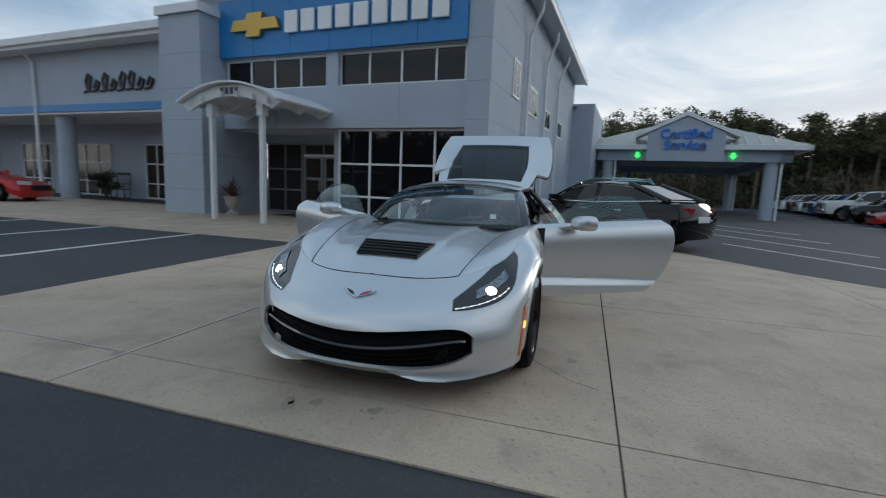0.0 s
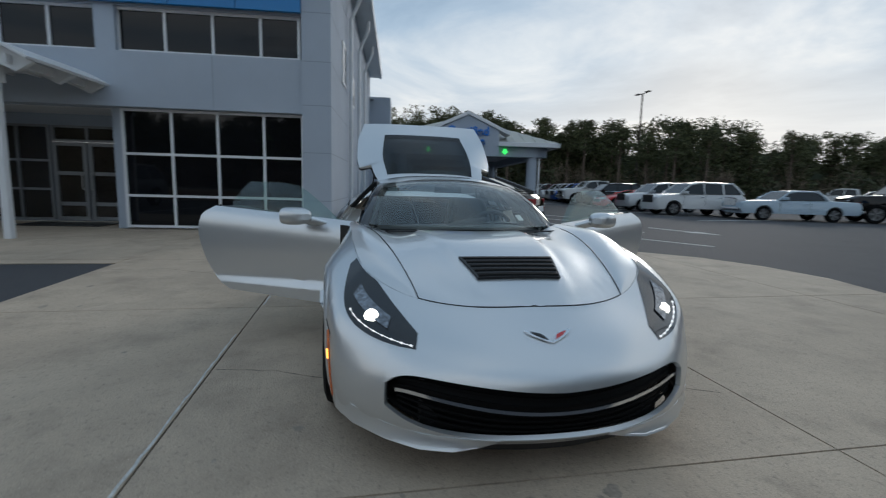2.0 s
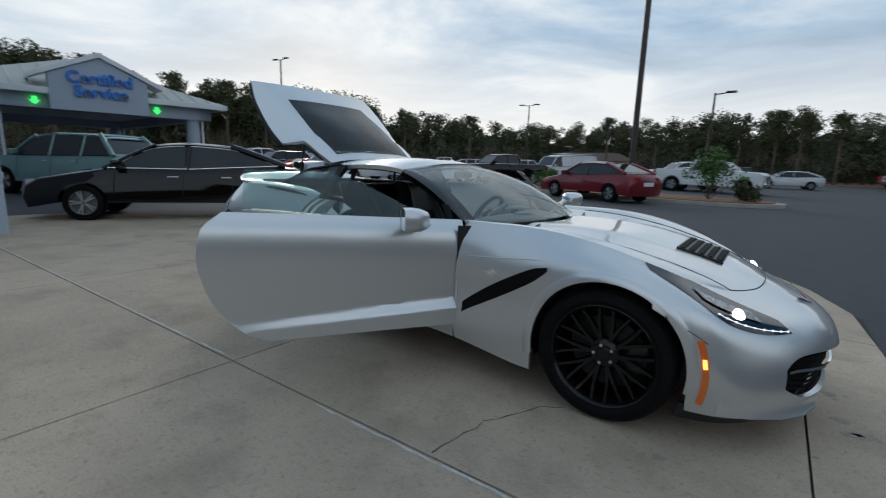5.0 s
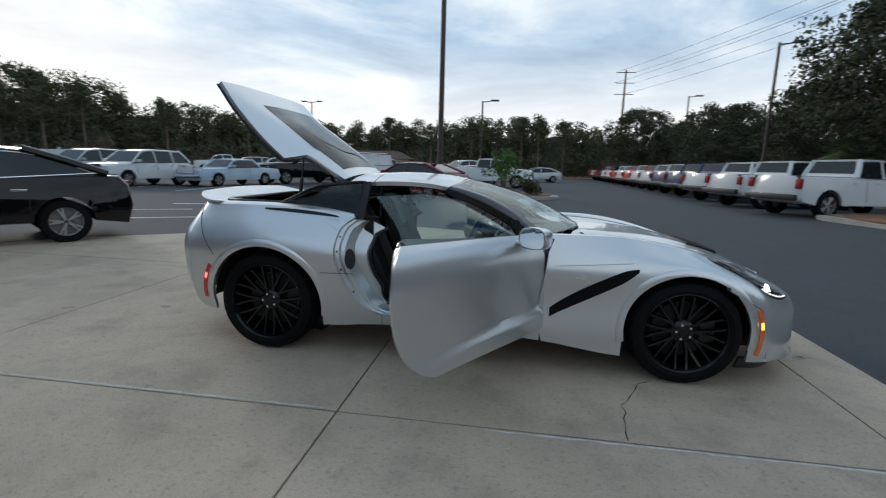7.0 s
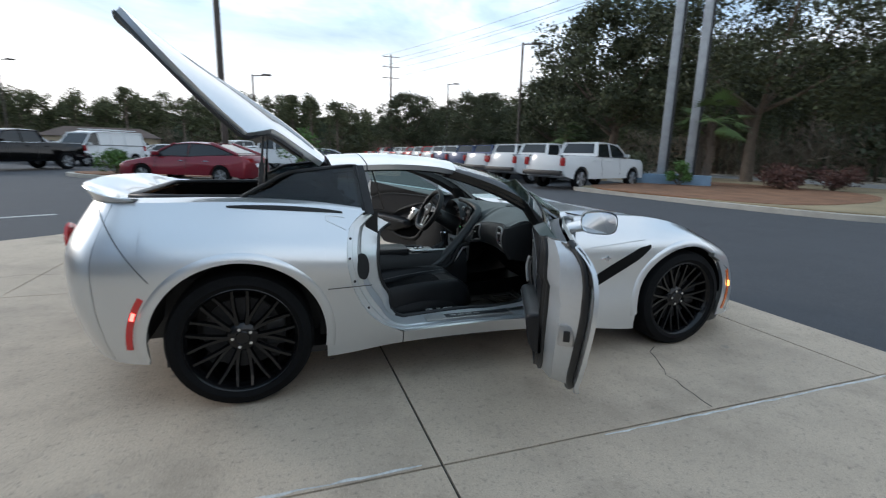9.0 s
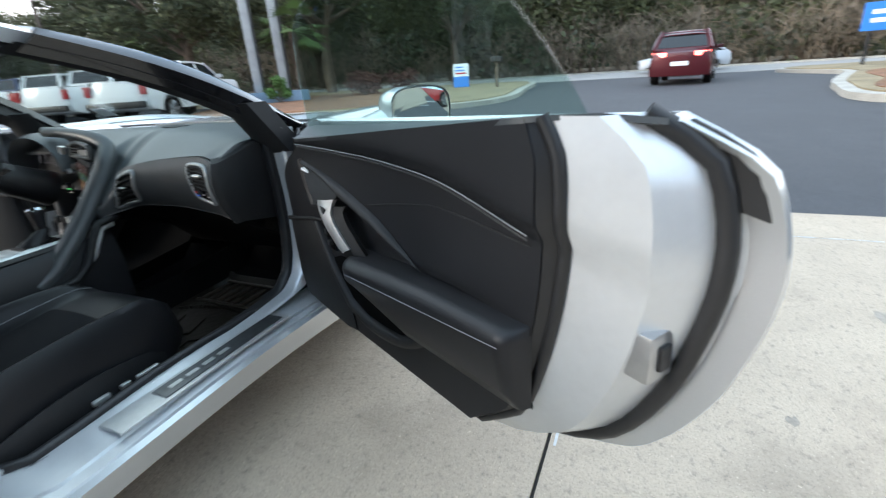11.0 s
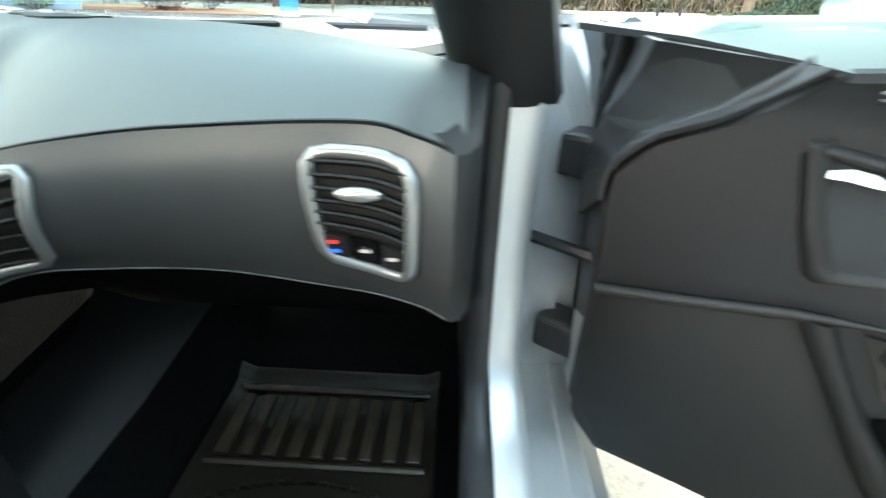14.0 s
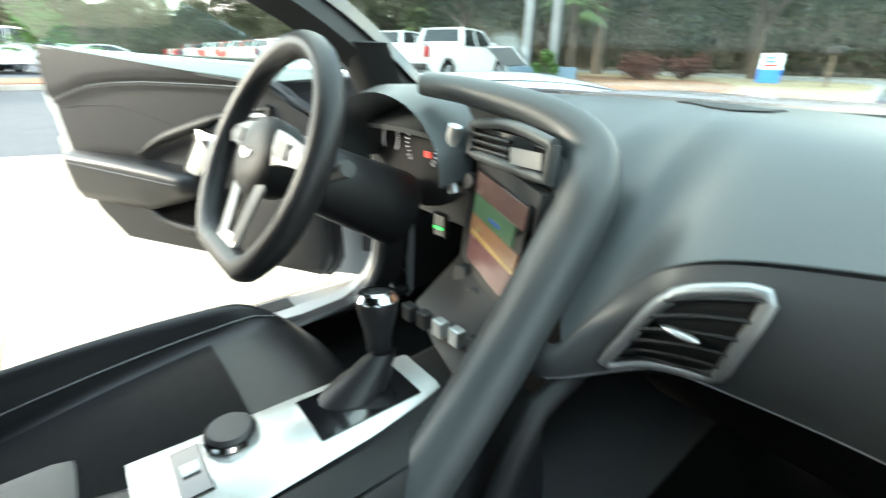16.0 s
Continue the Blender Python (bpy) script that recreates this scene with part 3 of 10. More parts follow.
for x, y in ((0, -3.2), (0, 3.7), (-14, -3.2), (-14, 3.7)):
    bm = bmesh.new()
    rod(bm, (x, y, 0), (x, y, 2.9), 0.27, n=20)
    part("column", bm, M["stucco"], canopy, "round grey column", smooth=40)
    bm = bmesh.new()
    rod(bm, (x + 0.2, y + 0.35, 0), (x + 0.2, y + 0.35, 3.2), 0.05, n=8)
    part("downpipe", bm, M["white"], canopy)
cpart("beam", [(-0.35, 0.35, -4.2, 4.4, 2.75, 3.3), (-14.35, -13.65, -4.2, 4.4, 2.75, 3.3), (-14.4, 0.35, -4.2, -3.7, 2.75, 3.3), (-14.4, 0.35, 3.9, 4.4, 2.75, 3.3)], M["stucco"])
cpart("ceiling_panel", [(-14.4, 0.3, -4.2, 4.4, 3.2, 3.29)], M["white"])
cpart("gutter", [(0.62, 0.76, -4.8, 5.0, 3.25, 3.48), (-14.9, 0.76, 4.86, 5.0, 3.25, 3.48), (-14.9, 0.76, -4.8, -4.66, 3.25, 3.48)], M["white"], bevel=0.02)
bm = bmesh.new()
sheet(bm, [[(0.75, -4.8, 3.45), (0.75, 5.0, 3.45)], [(-4.2, 0.0, 5.3), (-4.2, 0.2, 5.3)]], flip=True)
sheet(bm, [[(0.75, 5.0, 3.451), (-15, 5.0, 3.451)], [(-4.2, 0.2, 5.301), (-15, 0.2, 5.301)]], flip=True)
sheet(bm, [[(-15, -4.8, 3.452), (0.75, -4.8, 3.452)], [(-15, 0.0, 5.302), (-4.2, 0.0, 5.302)]], flip=True)
part("roof", bm, M["roofmetal"], canopy, "pale standing-seam hip roof")
for k in range(18):
    ya = -4.7 + k * 0.56
    tip = max(0.02, 1 - abs(ya - 0.1) / 4.9)
    bm = bmesh.new()
    rod(bm, (0.75, ya, 3.47), (0.75 - 4.95 * tip, ya, 3.47 + 1.85 * tip), 0.025, n=4)
    part("seam", bm, M["roofmetal"], canopy)
for k in range(25):
    xa = 0.4 - k * 0.6
    tip = min(1.0, (0.75 - xa) / 4.95)
    bm = bmesh.new()
    rod(bm, (xa, 5.0, 3.47), (xa, 5.0 - 4.8 * tip, 3.47 + 1.85 * tip), 0.025, n=4)
    part("seam", bm, M["roofmetal"], canopy)
bm = bmesh.new()
gm = Matrix(((0, 0, 1, 0.42), (1, 0, 0, 0), (0, 1, 0, 0), (0, 0, 0, 1)))
prism(bm, [(-1.45, 2.72), (1.75, 2.72), (1.75, 4.0), (0.15, 4.75), (-1.45, 4.0)], 0, 0.40, gm)
part("gable", bm, M["stucco"], canopy, "stucco gable over the drive")
bm = bmesh.new()
for s in (1, -1):
    prism(bm, [(0.15, 4.95), (0.15 + s * 2.15, 3.95), (0.15 + s * 2.15, 3.78), (0.15, 4.77)][::s], -0.6, 0.5, gm)
part("gable_roof", bm, M["white"], canopy, "white gable rake")
for word, z in (("Certified", 3.76), ("Service", 3.26)):
    cu = bpy.data.curves.new("sign_text", "FONT")
    cu.body, cu.size, cu.extrude, cu.offset, cu.align_x = word, 0.60, 0.04, 0.016, "CENTER"
    tx = new("sign_text", cu)
    tx.data.materials.append(M["signblue"])
    tx.parent = canopy
    tx.matrix_basis = Matrix.Translation((0.86, 0.15, z)) @ Euler((radians(90), 0, radians(90))).to_matrix().to_4x4()
    tagged(tx, "blue raised letters on the gable")
for y in (-1.85, 2.15):
    bm = bmesh.new()
    am = Matrix(((0, 0, 1, 0.42), (1, 0, 0, y), (0, 1, 0, 3.0), (0, 0, 0, 1)))
    prism(bm, [(0, -0.15), (0.15, 0.01), (0.06, 0.01), (0.06, 0.14), (-0.06, 0.14), (-0.06, 0.01), (-0.15, 0.01)], 0, 0.05, am)
    part("arrow_lamp", bm, M["greenlamp"], canopy, "lit green arrow lamp")
# link building behind the canopy
bm = bmesh.new()
box(bm, -30, -15.4, -12, -0.3, 0, 5.6)
tagged(obj("service_building", bm, M["stucco"]), "grey service block behind the showroom", "building").matrix_world = B
bm = bmesh.new()
sheet(bm, [[(-15.0, -12, 5.6), (-15.0, 0.2, 5.6)], [(-22, -10, 7.6), (-22, -4, 7.6)], [(-31, -12, 5.6), (-31, 0.2, 5.6)]])
sheet(bm, [[(-15.0, 0.2, 5.61), (-31, 0.2, 5.61)], [(-22, -4, 7.61), (-22, -4, 7.61)]], flip=True)
tagged(obj("hip_roof", bm, M["roofmetal"]), "pale metal roof of the service block", "roof", kind="structure").matrix_world = B


# ---- concrete apron: slabs with sunken joints ----
bm = bmesh.new()
prism(bm, [(-9.6, -60), (-3.05, -60), (-3.05, -3.9), (2.68, -3.9), (2.68, 2.2), (2.3, 3.3), (1.5, 4.3), (0.4, 5.1), (-0.9, 5.7), (-2.3, 5.75), (-3.6, 5.0), (-4.6, 4.1), (-5.9, 3.2), (-7.3, 1.6), (-9.5, -0.2)], -0.04, -0.012)
tagged(obj("apron_base", bm, M["joint"]), "dark joint filler between the slabs", "pavement", kind="structure")

# ---- the sports car: nose to +x, its left side to +y ----
SILVER = mat("silver_metallic_paint", (0.675, 0.69, 0.70), 0.34, metal=0.82, coat=1.0, vary=0.03, scale=300, bscale=900)
M["silver"] = SILVER
M["jamb"] = mat("silver_jamb_paint", (0.63, 0.645, 0.655), 0.38, metal=0.6, coat=0.4, vary=0.03, scale=40)
M["gloss"] = mat("gloss_black", (0.006, 0.006, 0.007), 0.12, coat=0.8)
M["satin"] = mat("satin_black", (0.014, 0.014, 0.015), 0.45, vary=0.2, scale=20)
M["amber"] = mat("amber_lens", (0.75, 0.16, 0.03), 0.2, coat=0.6)
M["amberlit"] = mat("amber_lamp", (0.9, 0.3, 0.05), 0.3, emit=(1.0, 0.42, 0.08), estr=3.0)
M["redlens"] = mat("red_lens", (0.55, 0.02, 0.02), 0.2, coat=0.6)
M["redlit"] = mat("red_lamp", (0.9, 0.05, 0.04), 0.3, emit=(1.0, 0.12, 0.10), estr=3.0)
M["lampwhite"] = mat("lit_headlamp", (1, 1, 1), 0.3, emit=(1.0, 0.95, 0.84), estr=5.0)
M["drl"] = mat("led_strip", (1, 1, 1), 0.3, emit=(0.95, 0.97, 1.0), estr=1.0)
M["darkdisc"] = mat("dark_brake_disc", (0.035, 0.035, 0.036), 0.45, metal=0.6, vary=0.3, scale=12)
M["grilleblack"] = mat("grille_black", (0.004, 0.004, 0.004), 0.7, spec=0.15, vary=0.3, scale=40)
M["lampglass"] = mat("smoked_lamp_glass", (0.014, 0.015, 0.017), 0.10, coat=0.6, vary=0.5, scale=18)
M["lampchrome"] = mat("lamp_reflector", (0.30, 0.31, 0.33), 0.18, metal=0.9, vary=0.6, scale=45)
M["windglass"] = glass_mat("windscreen_glass", (0.90, 0.95, 0.93), 0.10, gain=0.55)
M["sideglass"] = glass_mat("side_window_glass", (0.80, 0.90, 0.87), 0.05)
M["lens"] = glass_mat("clear_lens", (0.80, 0.82, 0.84), 0.02)
M["backglass"] = mat("tinted_rear_glass", (0.10, 0.125, 0.14), 0.05, spec=0.6, coat=0.3)
M["quarterglass"] = glass_mat("dark_quarter_glass", (0.30, 0.35, 0.37), 0.035)
M["fascia"] = mat("fascia_leather", (0.046, 0.049, 0.051), 0.40, vary=0.12, scale=6, bump=0.04, bscale=500)
M["mirror"] = mat("mirror_glass", (0.80, 0.83, 0.85), 0.015, metal=1.0)
M["leather"] = mat("black_leather", (0.013, 0.013, 0.0145), 0.42, spec=0.33, vary=0.2, scale=9, bump=0.05, bscale=420)
M["seatleather"] = mat("black_seat_leather", (0.010, 0.010, 0.011), 0.36, spec=0.22, vary=0.2, scale=9, bump=0.05, bscale=420)
M["softdash"] = mat("soft_dash_leather", (0.052, 0.057, 0.059), 0.42, vary=0.12, scale=6, bump=0.04, bscale=500)
M["carpet"] = mat("black_carpet", (0.005, 0.005, 0.005), 0.97, spec=0.08, vary=0.4, scale=60, bump=0.8, bscale=700)
M["suede"] = mat("black_suede_cloth", (0.012, 0.012, 0.013), 0.93, spec=0.12, vary=0.25, scale=70, bump=0.3, bscale=600)
M["plastic"] = mat("black_plastic", (0.009, 0.009, 0.0095), 0.55, spec=0.35, vary=0.15, scale=30, bump=0.15, bscale=600)
M["alum"] = mat("satin_aluminium", (0.62, 0.62, 0.61), 0.35, metal=0.75, vary=0.06, scale=30)
M["sillsteel"] = mat("dark_sill_steel", (0.16, 0.165, 0.17), 0.3, metal=0.85, vary=0.2, scale=25)
M["stitch"] = mat("grey_stitching", (0.17, 0.17, 0.175), 0.7)
M["rubbermat"] = mat("rubber_floor_mat", (0.012, 0.009, 0.006), 0.42, spec=0.3, vary=0.4, scale=14, bump=0.2)

# five level curves from nose centre round the flank to tail centre
LEVELS = [
    [(2.22, 0, .165), (2.18, .30, .16), (2.09, .57, .155), (1.93, .785, .165), (1.73, .868, .17), (1.36, .87, .18), (.985, .885, .15), (.5, .865, .20), (0, .845, .22), (-.55, .855, .22), (-.96, .885, .20), (-1.36, .88, .22), (-1.76, .87, .25), (-1.95, .79, .28), (-2.08, .5, .28), (-2.11, 0, .28)],
    [(2.27, 0, .228), (2.23, .30, .222), (2.12, .58, .232), (1.94, .797, .28), (1.73, .89, .32), (1.36, .91, .34), (.985, .895, .32), (.5, .868, .30), (0, .86, .31), (-.55, .875, .31), (-.96, .905, .33), (-1.36, .935, .36), (-1.76, .905, .38), (-1.99, .81, .40), (-2.12, .5, .40), (-2.15, 0, .40)],
    [(2.285, 0, .405), (2.25, .30, .41), (2.12, .58, .405), (1.92, .795, .42), (1.73, .893, .47), (1.36, .928, .50), (.985, .885, .49), (.5, .855, .48), (0, .868, .48), (-.55, .895, .50), (-.96, .93, .52), (-1.36, .95, .54), (-1.76, .925, .55), (-2.02, .815, .56), (-2.15, .5, .56), (-2.18, 0, .56)],
    [(2.20, 0, .515), (2.16, .30, .52), (2.03, .55, .535), (1.85, .765, .575), (1.70, .865, .635), (1.36, .912, .725), (.985, .888, .70), (.5, .872, .68), (0, .888, .68), (-.55, .918, .70), (-.96, .948, .745), (-1.36, .955, .785), (-1.76, .915, .775), (-2.01, .81, .765), (-2.14, .5, .77), (-2.16, 0, .77)],
    [(1.945, 0, .640), (1.915, .28, .637), (1.81, .50, .655), (1.67, .66, .708), (1.54, .735, .762), (1.28, .775, .84), (.96, .79, .885), (.5, .795, .885), (0, .80, .885), (-.55, .82, .92), (-.96, .80, .975), (-1.36, .785, .995), (-1.74, .745, .99), (-1.93, .665, .985), (-2.03, .43, .99), (-2.05, 0, 1.0)],
]


def cr(p0, p1, p2, p3, t):
    return 0.5 * ((2 * p1) + (p2 - p0) * t + (2 * p0 - 5 * p1 + 4 * p2 - p3) * (t * t) + (3 * p1 - p0 - 3 * p2 + p3) * (t ** 3))


def along(pts, u):
    n = len(pts) - 1
    i = min(max(int(math.floor(u)), 0), n - 1)

    def g(k):
        if k < 0:
            p = pts[-k]
            return Vector((p[0], -p[1], p[2]))
        if k > n:
            p = pts[2 * n - k]
            return Vector((p[0], -p[1], p[2]))
        return Vector(pts[k])
    return cr(g(i - 1), g(i), g(i + 1), g(i + 2), u - i)


def skin(u, v):
    """A point of the left flank: u runs nose to tail (0 to 15), v bottom to top (0 to 4)."""
    q = [along(lv, u) for lv in LEVELS]
    i = min(max(int(math.floor(v)), 0), 3)

    def g(k):
        return q[0] * 2 - q[1] if k < 0 else (q[4] * 2 - q[3] if k > 4 else q[k])
    return cr(g(i - 1), g(i), g(i + 1), g(i + 2), v - i)


def solve_v(u, z):
    lo, hi = 0.0, 4.0
    for _ in range(26):
        mid = (lo + hi) / 2
        lo, hi = (mid, hi) if skin(u, mid).z < z else (lo, mid)
    return lo


def solve_u(x, v, a=2.0, b=14.0):
    for _ in range(26):
        mid = (a + b) / 2
        a, b = (mid, b) if skin(mid, v).x > x else (a, mid)
    return a


def flank_at(x, z):
    """The flank's point at a given station and height."""
    v = 1.8
    for _ in range(5):
        u = solve_u(x, v)
        v = solve_v(u, z)
    return skin(u, v)


WF, WR = (1.36, 0.327, 0.368), (-1.36, 0.338, 0.40)


def arch_v(u, w):
    """Where the wheel arch cuts the flank at u."""
    xc, zc, r = w
    v = solve_v(u, zc)
    for _ in range(6):
        dx = skin(u, v).x - xc
        v = solve_v(u, zc + math.sqrt(max(0.0, r * r - dx * dx)))
    return v


def slab(bm, rows, t, c=Vector((0, 0, 0.45))):
    """A shell of thickness t: the outer surface through rows, an inner one, and edges that close them."""
    n, m = len(rows), len(rows[0])
    P = [[Vector(p) for p in r] for r in rows]
    N = []
    for i in range(n):
        N.append([])
        for j in range(m):
            a = P[min(i + 1, n - 1)][j] - P[max(i - 1, 0)][j]
            b = P[i][min(j + 1, m - 1)] - P[i][max(j - 1, 0)]
            q = a.cross(b)
            N[i].append(q.normalized() if q.length > 1e-12 else Vector((0, 0, 1)))
    s = sum(N[i][j].dot(P[i][j] - c) for i in range(n) for j in range(m))
    s = 1 if s > 0 else -1
    A = [[bm.verts.new(p) for p in r] for r in P]
    Bv = [[bm.verts.new(P[i][j] - N[i][j] * (s * t)) for j in range(m)] for i in range(n)]

    def face(*q):
        q = [v for k, v in enumerate(q) if v not in q[:k]]
        if len(q) > 2:
            try:
                bm.faces.new(q if s > 0 else q[::-1])
            except ValueError:
                pass
    for i in range(n - 1):
        for j in range(m - 1):
            face(A[i][j], A[i + 1][j], A[i + 1][j + 1], A[i][j + 1])
            face(Bv[i][j], Bv[i][j + 1], Bv[i + 1][j + 1], Bv[i + 1][j])
    for i in range(n - 1):
        face(A[i][0], Bv[i][0], Bv[i + 1][0], A[i + 1][0])
        face(A[i][m - 1], A[i + 1][m - 1], Bv[i + 1][m - 1], Bv[i][m - 1])
    for j in range(m - 1):
        face(A[0][j], A[0][j + 1], Bv[0][j + 1], Bv[0][j])
        face(A[n - 1][j], Bv[n - 1][j], Bv[n - 1][j + 1], A[n - 1][j + 1])


def mir(rows, s):
    return [[(p[0], p[1] * s, p[2]) for p in r] for r in rows]


def span(a, b, n):
    return [a + (b - a) * k / n for k in range(n + 1)]


def cosspan(a, b, n):
    return [a + (b - a) * (0.5 - 0.5 * math.cos(math.pi * k / n)) for k in range(n + 1)]


def flank(us, v0, v1, n=18):
    """Rows over the flank; v0 and v1 are numbers or functions of u."""
    f0 = v0 if callable(v0) else (lambda u: v0)
    f1 = v1 if callable(v1) else (lambda u: v1)
    return [[skin(u, lerp(f0(u), f1(u), k / n)) for k in range(n + 1)] for u in us]


car = empty("sports_car", Matrix.Identity(4), "silver low two-seat sports car, both doors and hatch open", "car")
SH = 28.0
U4, U6 = solve_u(WF[0] + WF[2], 1.2), solve_u(WF[0] - WF[2], 1.2)
U10, U12 = solve_u(WR[0] + WR[2], 1.2), solve_u(WR[0] - WR[2], 1.2)
G = 0.006


# door outline on the flank, as u at each v
def door_front(v):
    return 7.0 + 0.05 * math.sin(v * 1.1)


_dr = spline([0.0, 0.8, 1.2, 1.7, 2.3, 3.0, 3.6, 4.0], [8.55, 8.95, 9.25, 9.5, 9.66, 9.74, 9.68, 9.45])


def door_rear(v):
    return _dr(v)


DV0 = 0.88  # the door's foot, just above the sill

# front bumper cover: whole nose, both sides in one piece, with the grille left open
grille_end = 2.30


def nose_rows(v0, v1, u0, u1, n, nu=24):
    L = [[skin(u, lerp(v0(u), v1(u), k / n)) for k in range(n + 1)] for u in span(u0, u1, nu)]
    return L


def mirror_join(rows):
    left = mir(rows[1:], -1)[::-1]
    return left + [[tuple(p) for p in r] for r in rows]


def gr_lo(u):
    q = abs(u) / grille_end
    return 0.74 + 0.46 * q ** 2 + 0.14 * q ** 8


def gr_hi(u):
    q = abs(u) / grille_end
    return 1.96 + 0.38 * q ** 1.6 - 0.50 * q ** 10


bm = bmesh.new()
slab(bm, mirror_join(nose_rows(lambda u: 0.0, gr_lo, 0, grille_end, 7)), 0.02)
slab(bm, mirror_join(nose_rows(gr_hi, lambda u: 3.985, 0, grille_end, 14)), 0.02)
for s in (1, -1):
    slab(bm, mir(flank(span(grille_end, U4, 14), 0.0, 3.985, 24), s), 0.02)
    us = cosspan(U4, solve_u(WF[0] + 0.20, 2.2), 8)
    slab(bm, mir(flank(us, lambda u: arch_v(u, WF), lambda u: lerp(2.35, 2.62, (u - U4) / (us[-1] - U4)), 8), s), 0.02)
bmesh.ops.remove_doubles(bm, verts=bm.verts, dist=0.0006)
part("front_bumper", bm, SILVER, car, "smooth silver nose around a wide black grille", SH)
UB = solve_u(WF[0] + 0.20, 2.2)

# front wings
for s in (1, -1):
    bm = bmesh.new()
    us = cosspan(U4, UB, 8)
    slab(bm, mir(flank(us, lambda u: lerp(2.35, 2.62, (u - U4) / (UB - U4)) + 0.012, 3.985, 12), s), 0.02)
    slab(bm, mir(flank(cosspan(UB, U6, 20), lambda u: arch_v(u, WF), 3.985, 18), s), 0.02)
    n = 18
    rows = []
    for k in range(13):
        a = k / 12
        rows.append([skin(lerp(U6, door_front(4 * j / n) - 0.012, a), 4 * j / n * 0.9963) for j in range(n + 1)])
    slab(bm, mir(rows, s), 0.02)
    bmesh.ops.remove_doubles(bm, verts=bm.verts, dist=0.0006)
    part("front_wing", bm, SILVER, car, "silver front wing", SH)
    bm = bmesh.new()
    tube(bm, [(p.x, p.y * s, p.z) for p in (skin(u, lerp(2.35, 2.62, (u - U4) / (UB - U4)) + 0.006) + Vector((0.0005, 0.001, 0)) for u in span(U4 - 0.25, UB, 14))], 0.0022, n=5)
    part("shut_line", bm, M["satin"], car)

# sills and rear quarters
for s in (1, -1):
    bm = bmesh.new()
    us = span(door_front(0.4), 9.0, 20)
    slab(bm, mir(flank(us, 0.0, DV0 - 0.05, 6), s), 0.02)
    n = 20
    rows = []
    for k in range(9):
        rows.append([skin(lerp(max(door_rear(4 * j / n), 9.0 if 4 * j / n < DV0 - 0.05 else 0) + 0.012, U10, k / 8), 4 * j / n * 0.9963) for j in range(n + 1)])
    slab(bm, mir(rows, s), 0.02)
    slab(bm, mir(flank(cosspan(U10, U12, 26), lambda u: arch_v(u, WR), 3.985, 14), s), 0.02)
    slab(bm, mir(flank(span(U12, 12.65, 8), 0.0, 3.985, 20), s), 0.02)
    bmesh.ops.remove_doubles(bm, verts=bm.verts, dist=0.0006)
    part("rear_quarter", bm, SILVER, car, "silver rear quarter with broad haunch", SH)

# rear bumper
bm = bmesh.new()
rows = [[skin(u, 4 * k / 20 * 0.996) for k in range(21)] for u in span(15.0, 12.665, 26)]
slab(bm, mirror_join(rows), 0.02)
part("rear_bumper", bm, SILVER, car, "silver tail panel", SH)
for s in (1, -1):
    for y in (0.25, 0.42):
        bm = bmesh.new()
        p = skin(14.1 if y > 0.4 else 14.55, 3.1)
        lathe(bm, [(0.0, 0.0), (0.07, 0.0), (0.075, 0.012), (0.0, 0.016)], 16, Matrix.Translation((p.x + 0.006, p.y * s, p.z)) @ Euler((0, radians(-90), 0)).to_matrix().to_4x4())
        part("tail_lamp", bm, M["redlens"], car, smooth=40)
bm = bmesh.new()
rows = [[skin(u, lerp(0.05, 1.0, k / 6)) + Vector((-0.003, 0, 0)) for k in range(7)] for u in span(15.0, 14.2, 12)]
slab(bm, mirror_join(rows), 0.02)
part("diffuser", bm, M["satin"], car, "black lower rear valance", SH)

# bonnet with its centre vent
hood_z0 = spline([0.70, 0.85, 1.0, 1.3, 1.62, 1.80, 1.945], [0.838, 0.842, 0.840, 0.820, 0.756, 0.702, 0.643])


def hood_xy(a, b):
    """a from cowl (0) to the front edge (1), b from the centre (0) to the side (1)."""
    front = along(LEVELS[4], b * 1.95)
    yb = lerp(0.705, 0.0, 0) * b
    back = Vector((0.80 - 0.27 * b * b - 0.03 * b, yb, 0.9))
    p = back.lerp(front, a)
    p.y = lerp(back.y, front.y, a ** 1.15) if b > 0 else 0.0
    return p


def hood_pt(a, b):
    p = hood_xy(a, b)
    side = solve_crest(p.x)
    s = min(1.0, abs(p.y) / max(0.05, side.y))
    z0 = hood_z0(p.x)
    ridge = 0.017 / (1 + math.exp((abs(p.y) - (0.22 + 0.16 * (1 - a))) / 0.009)) * min(1.0, 1.6 * (1 - a)) ** 0.7
    dip = -0.030 * math.exp(-((s - 0.66) / 0.16) ** 2) * (1 - 0.75 * a)
    z = z0 + (side.z - z0) * s ** 2.4 + ridge * 0.8 + dip
    return Vector((p.x, p.y, z))


_crest = [along(LEVELS[4], k / 20) for k in range(0, 160)]


def solve_crest(x):
    best = min(_crest, key=lambda p: abs(p.x - x))
    return best


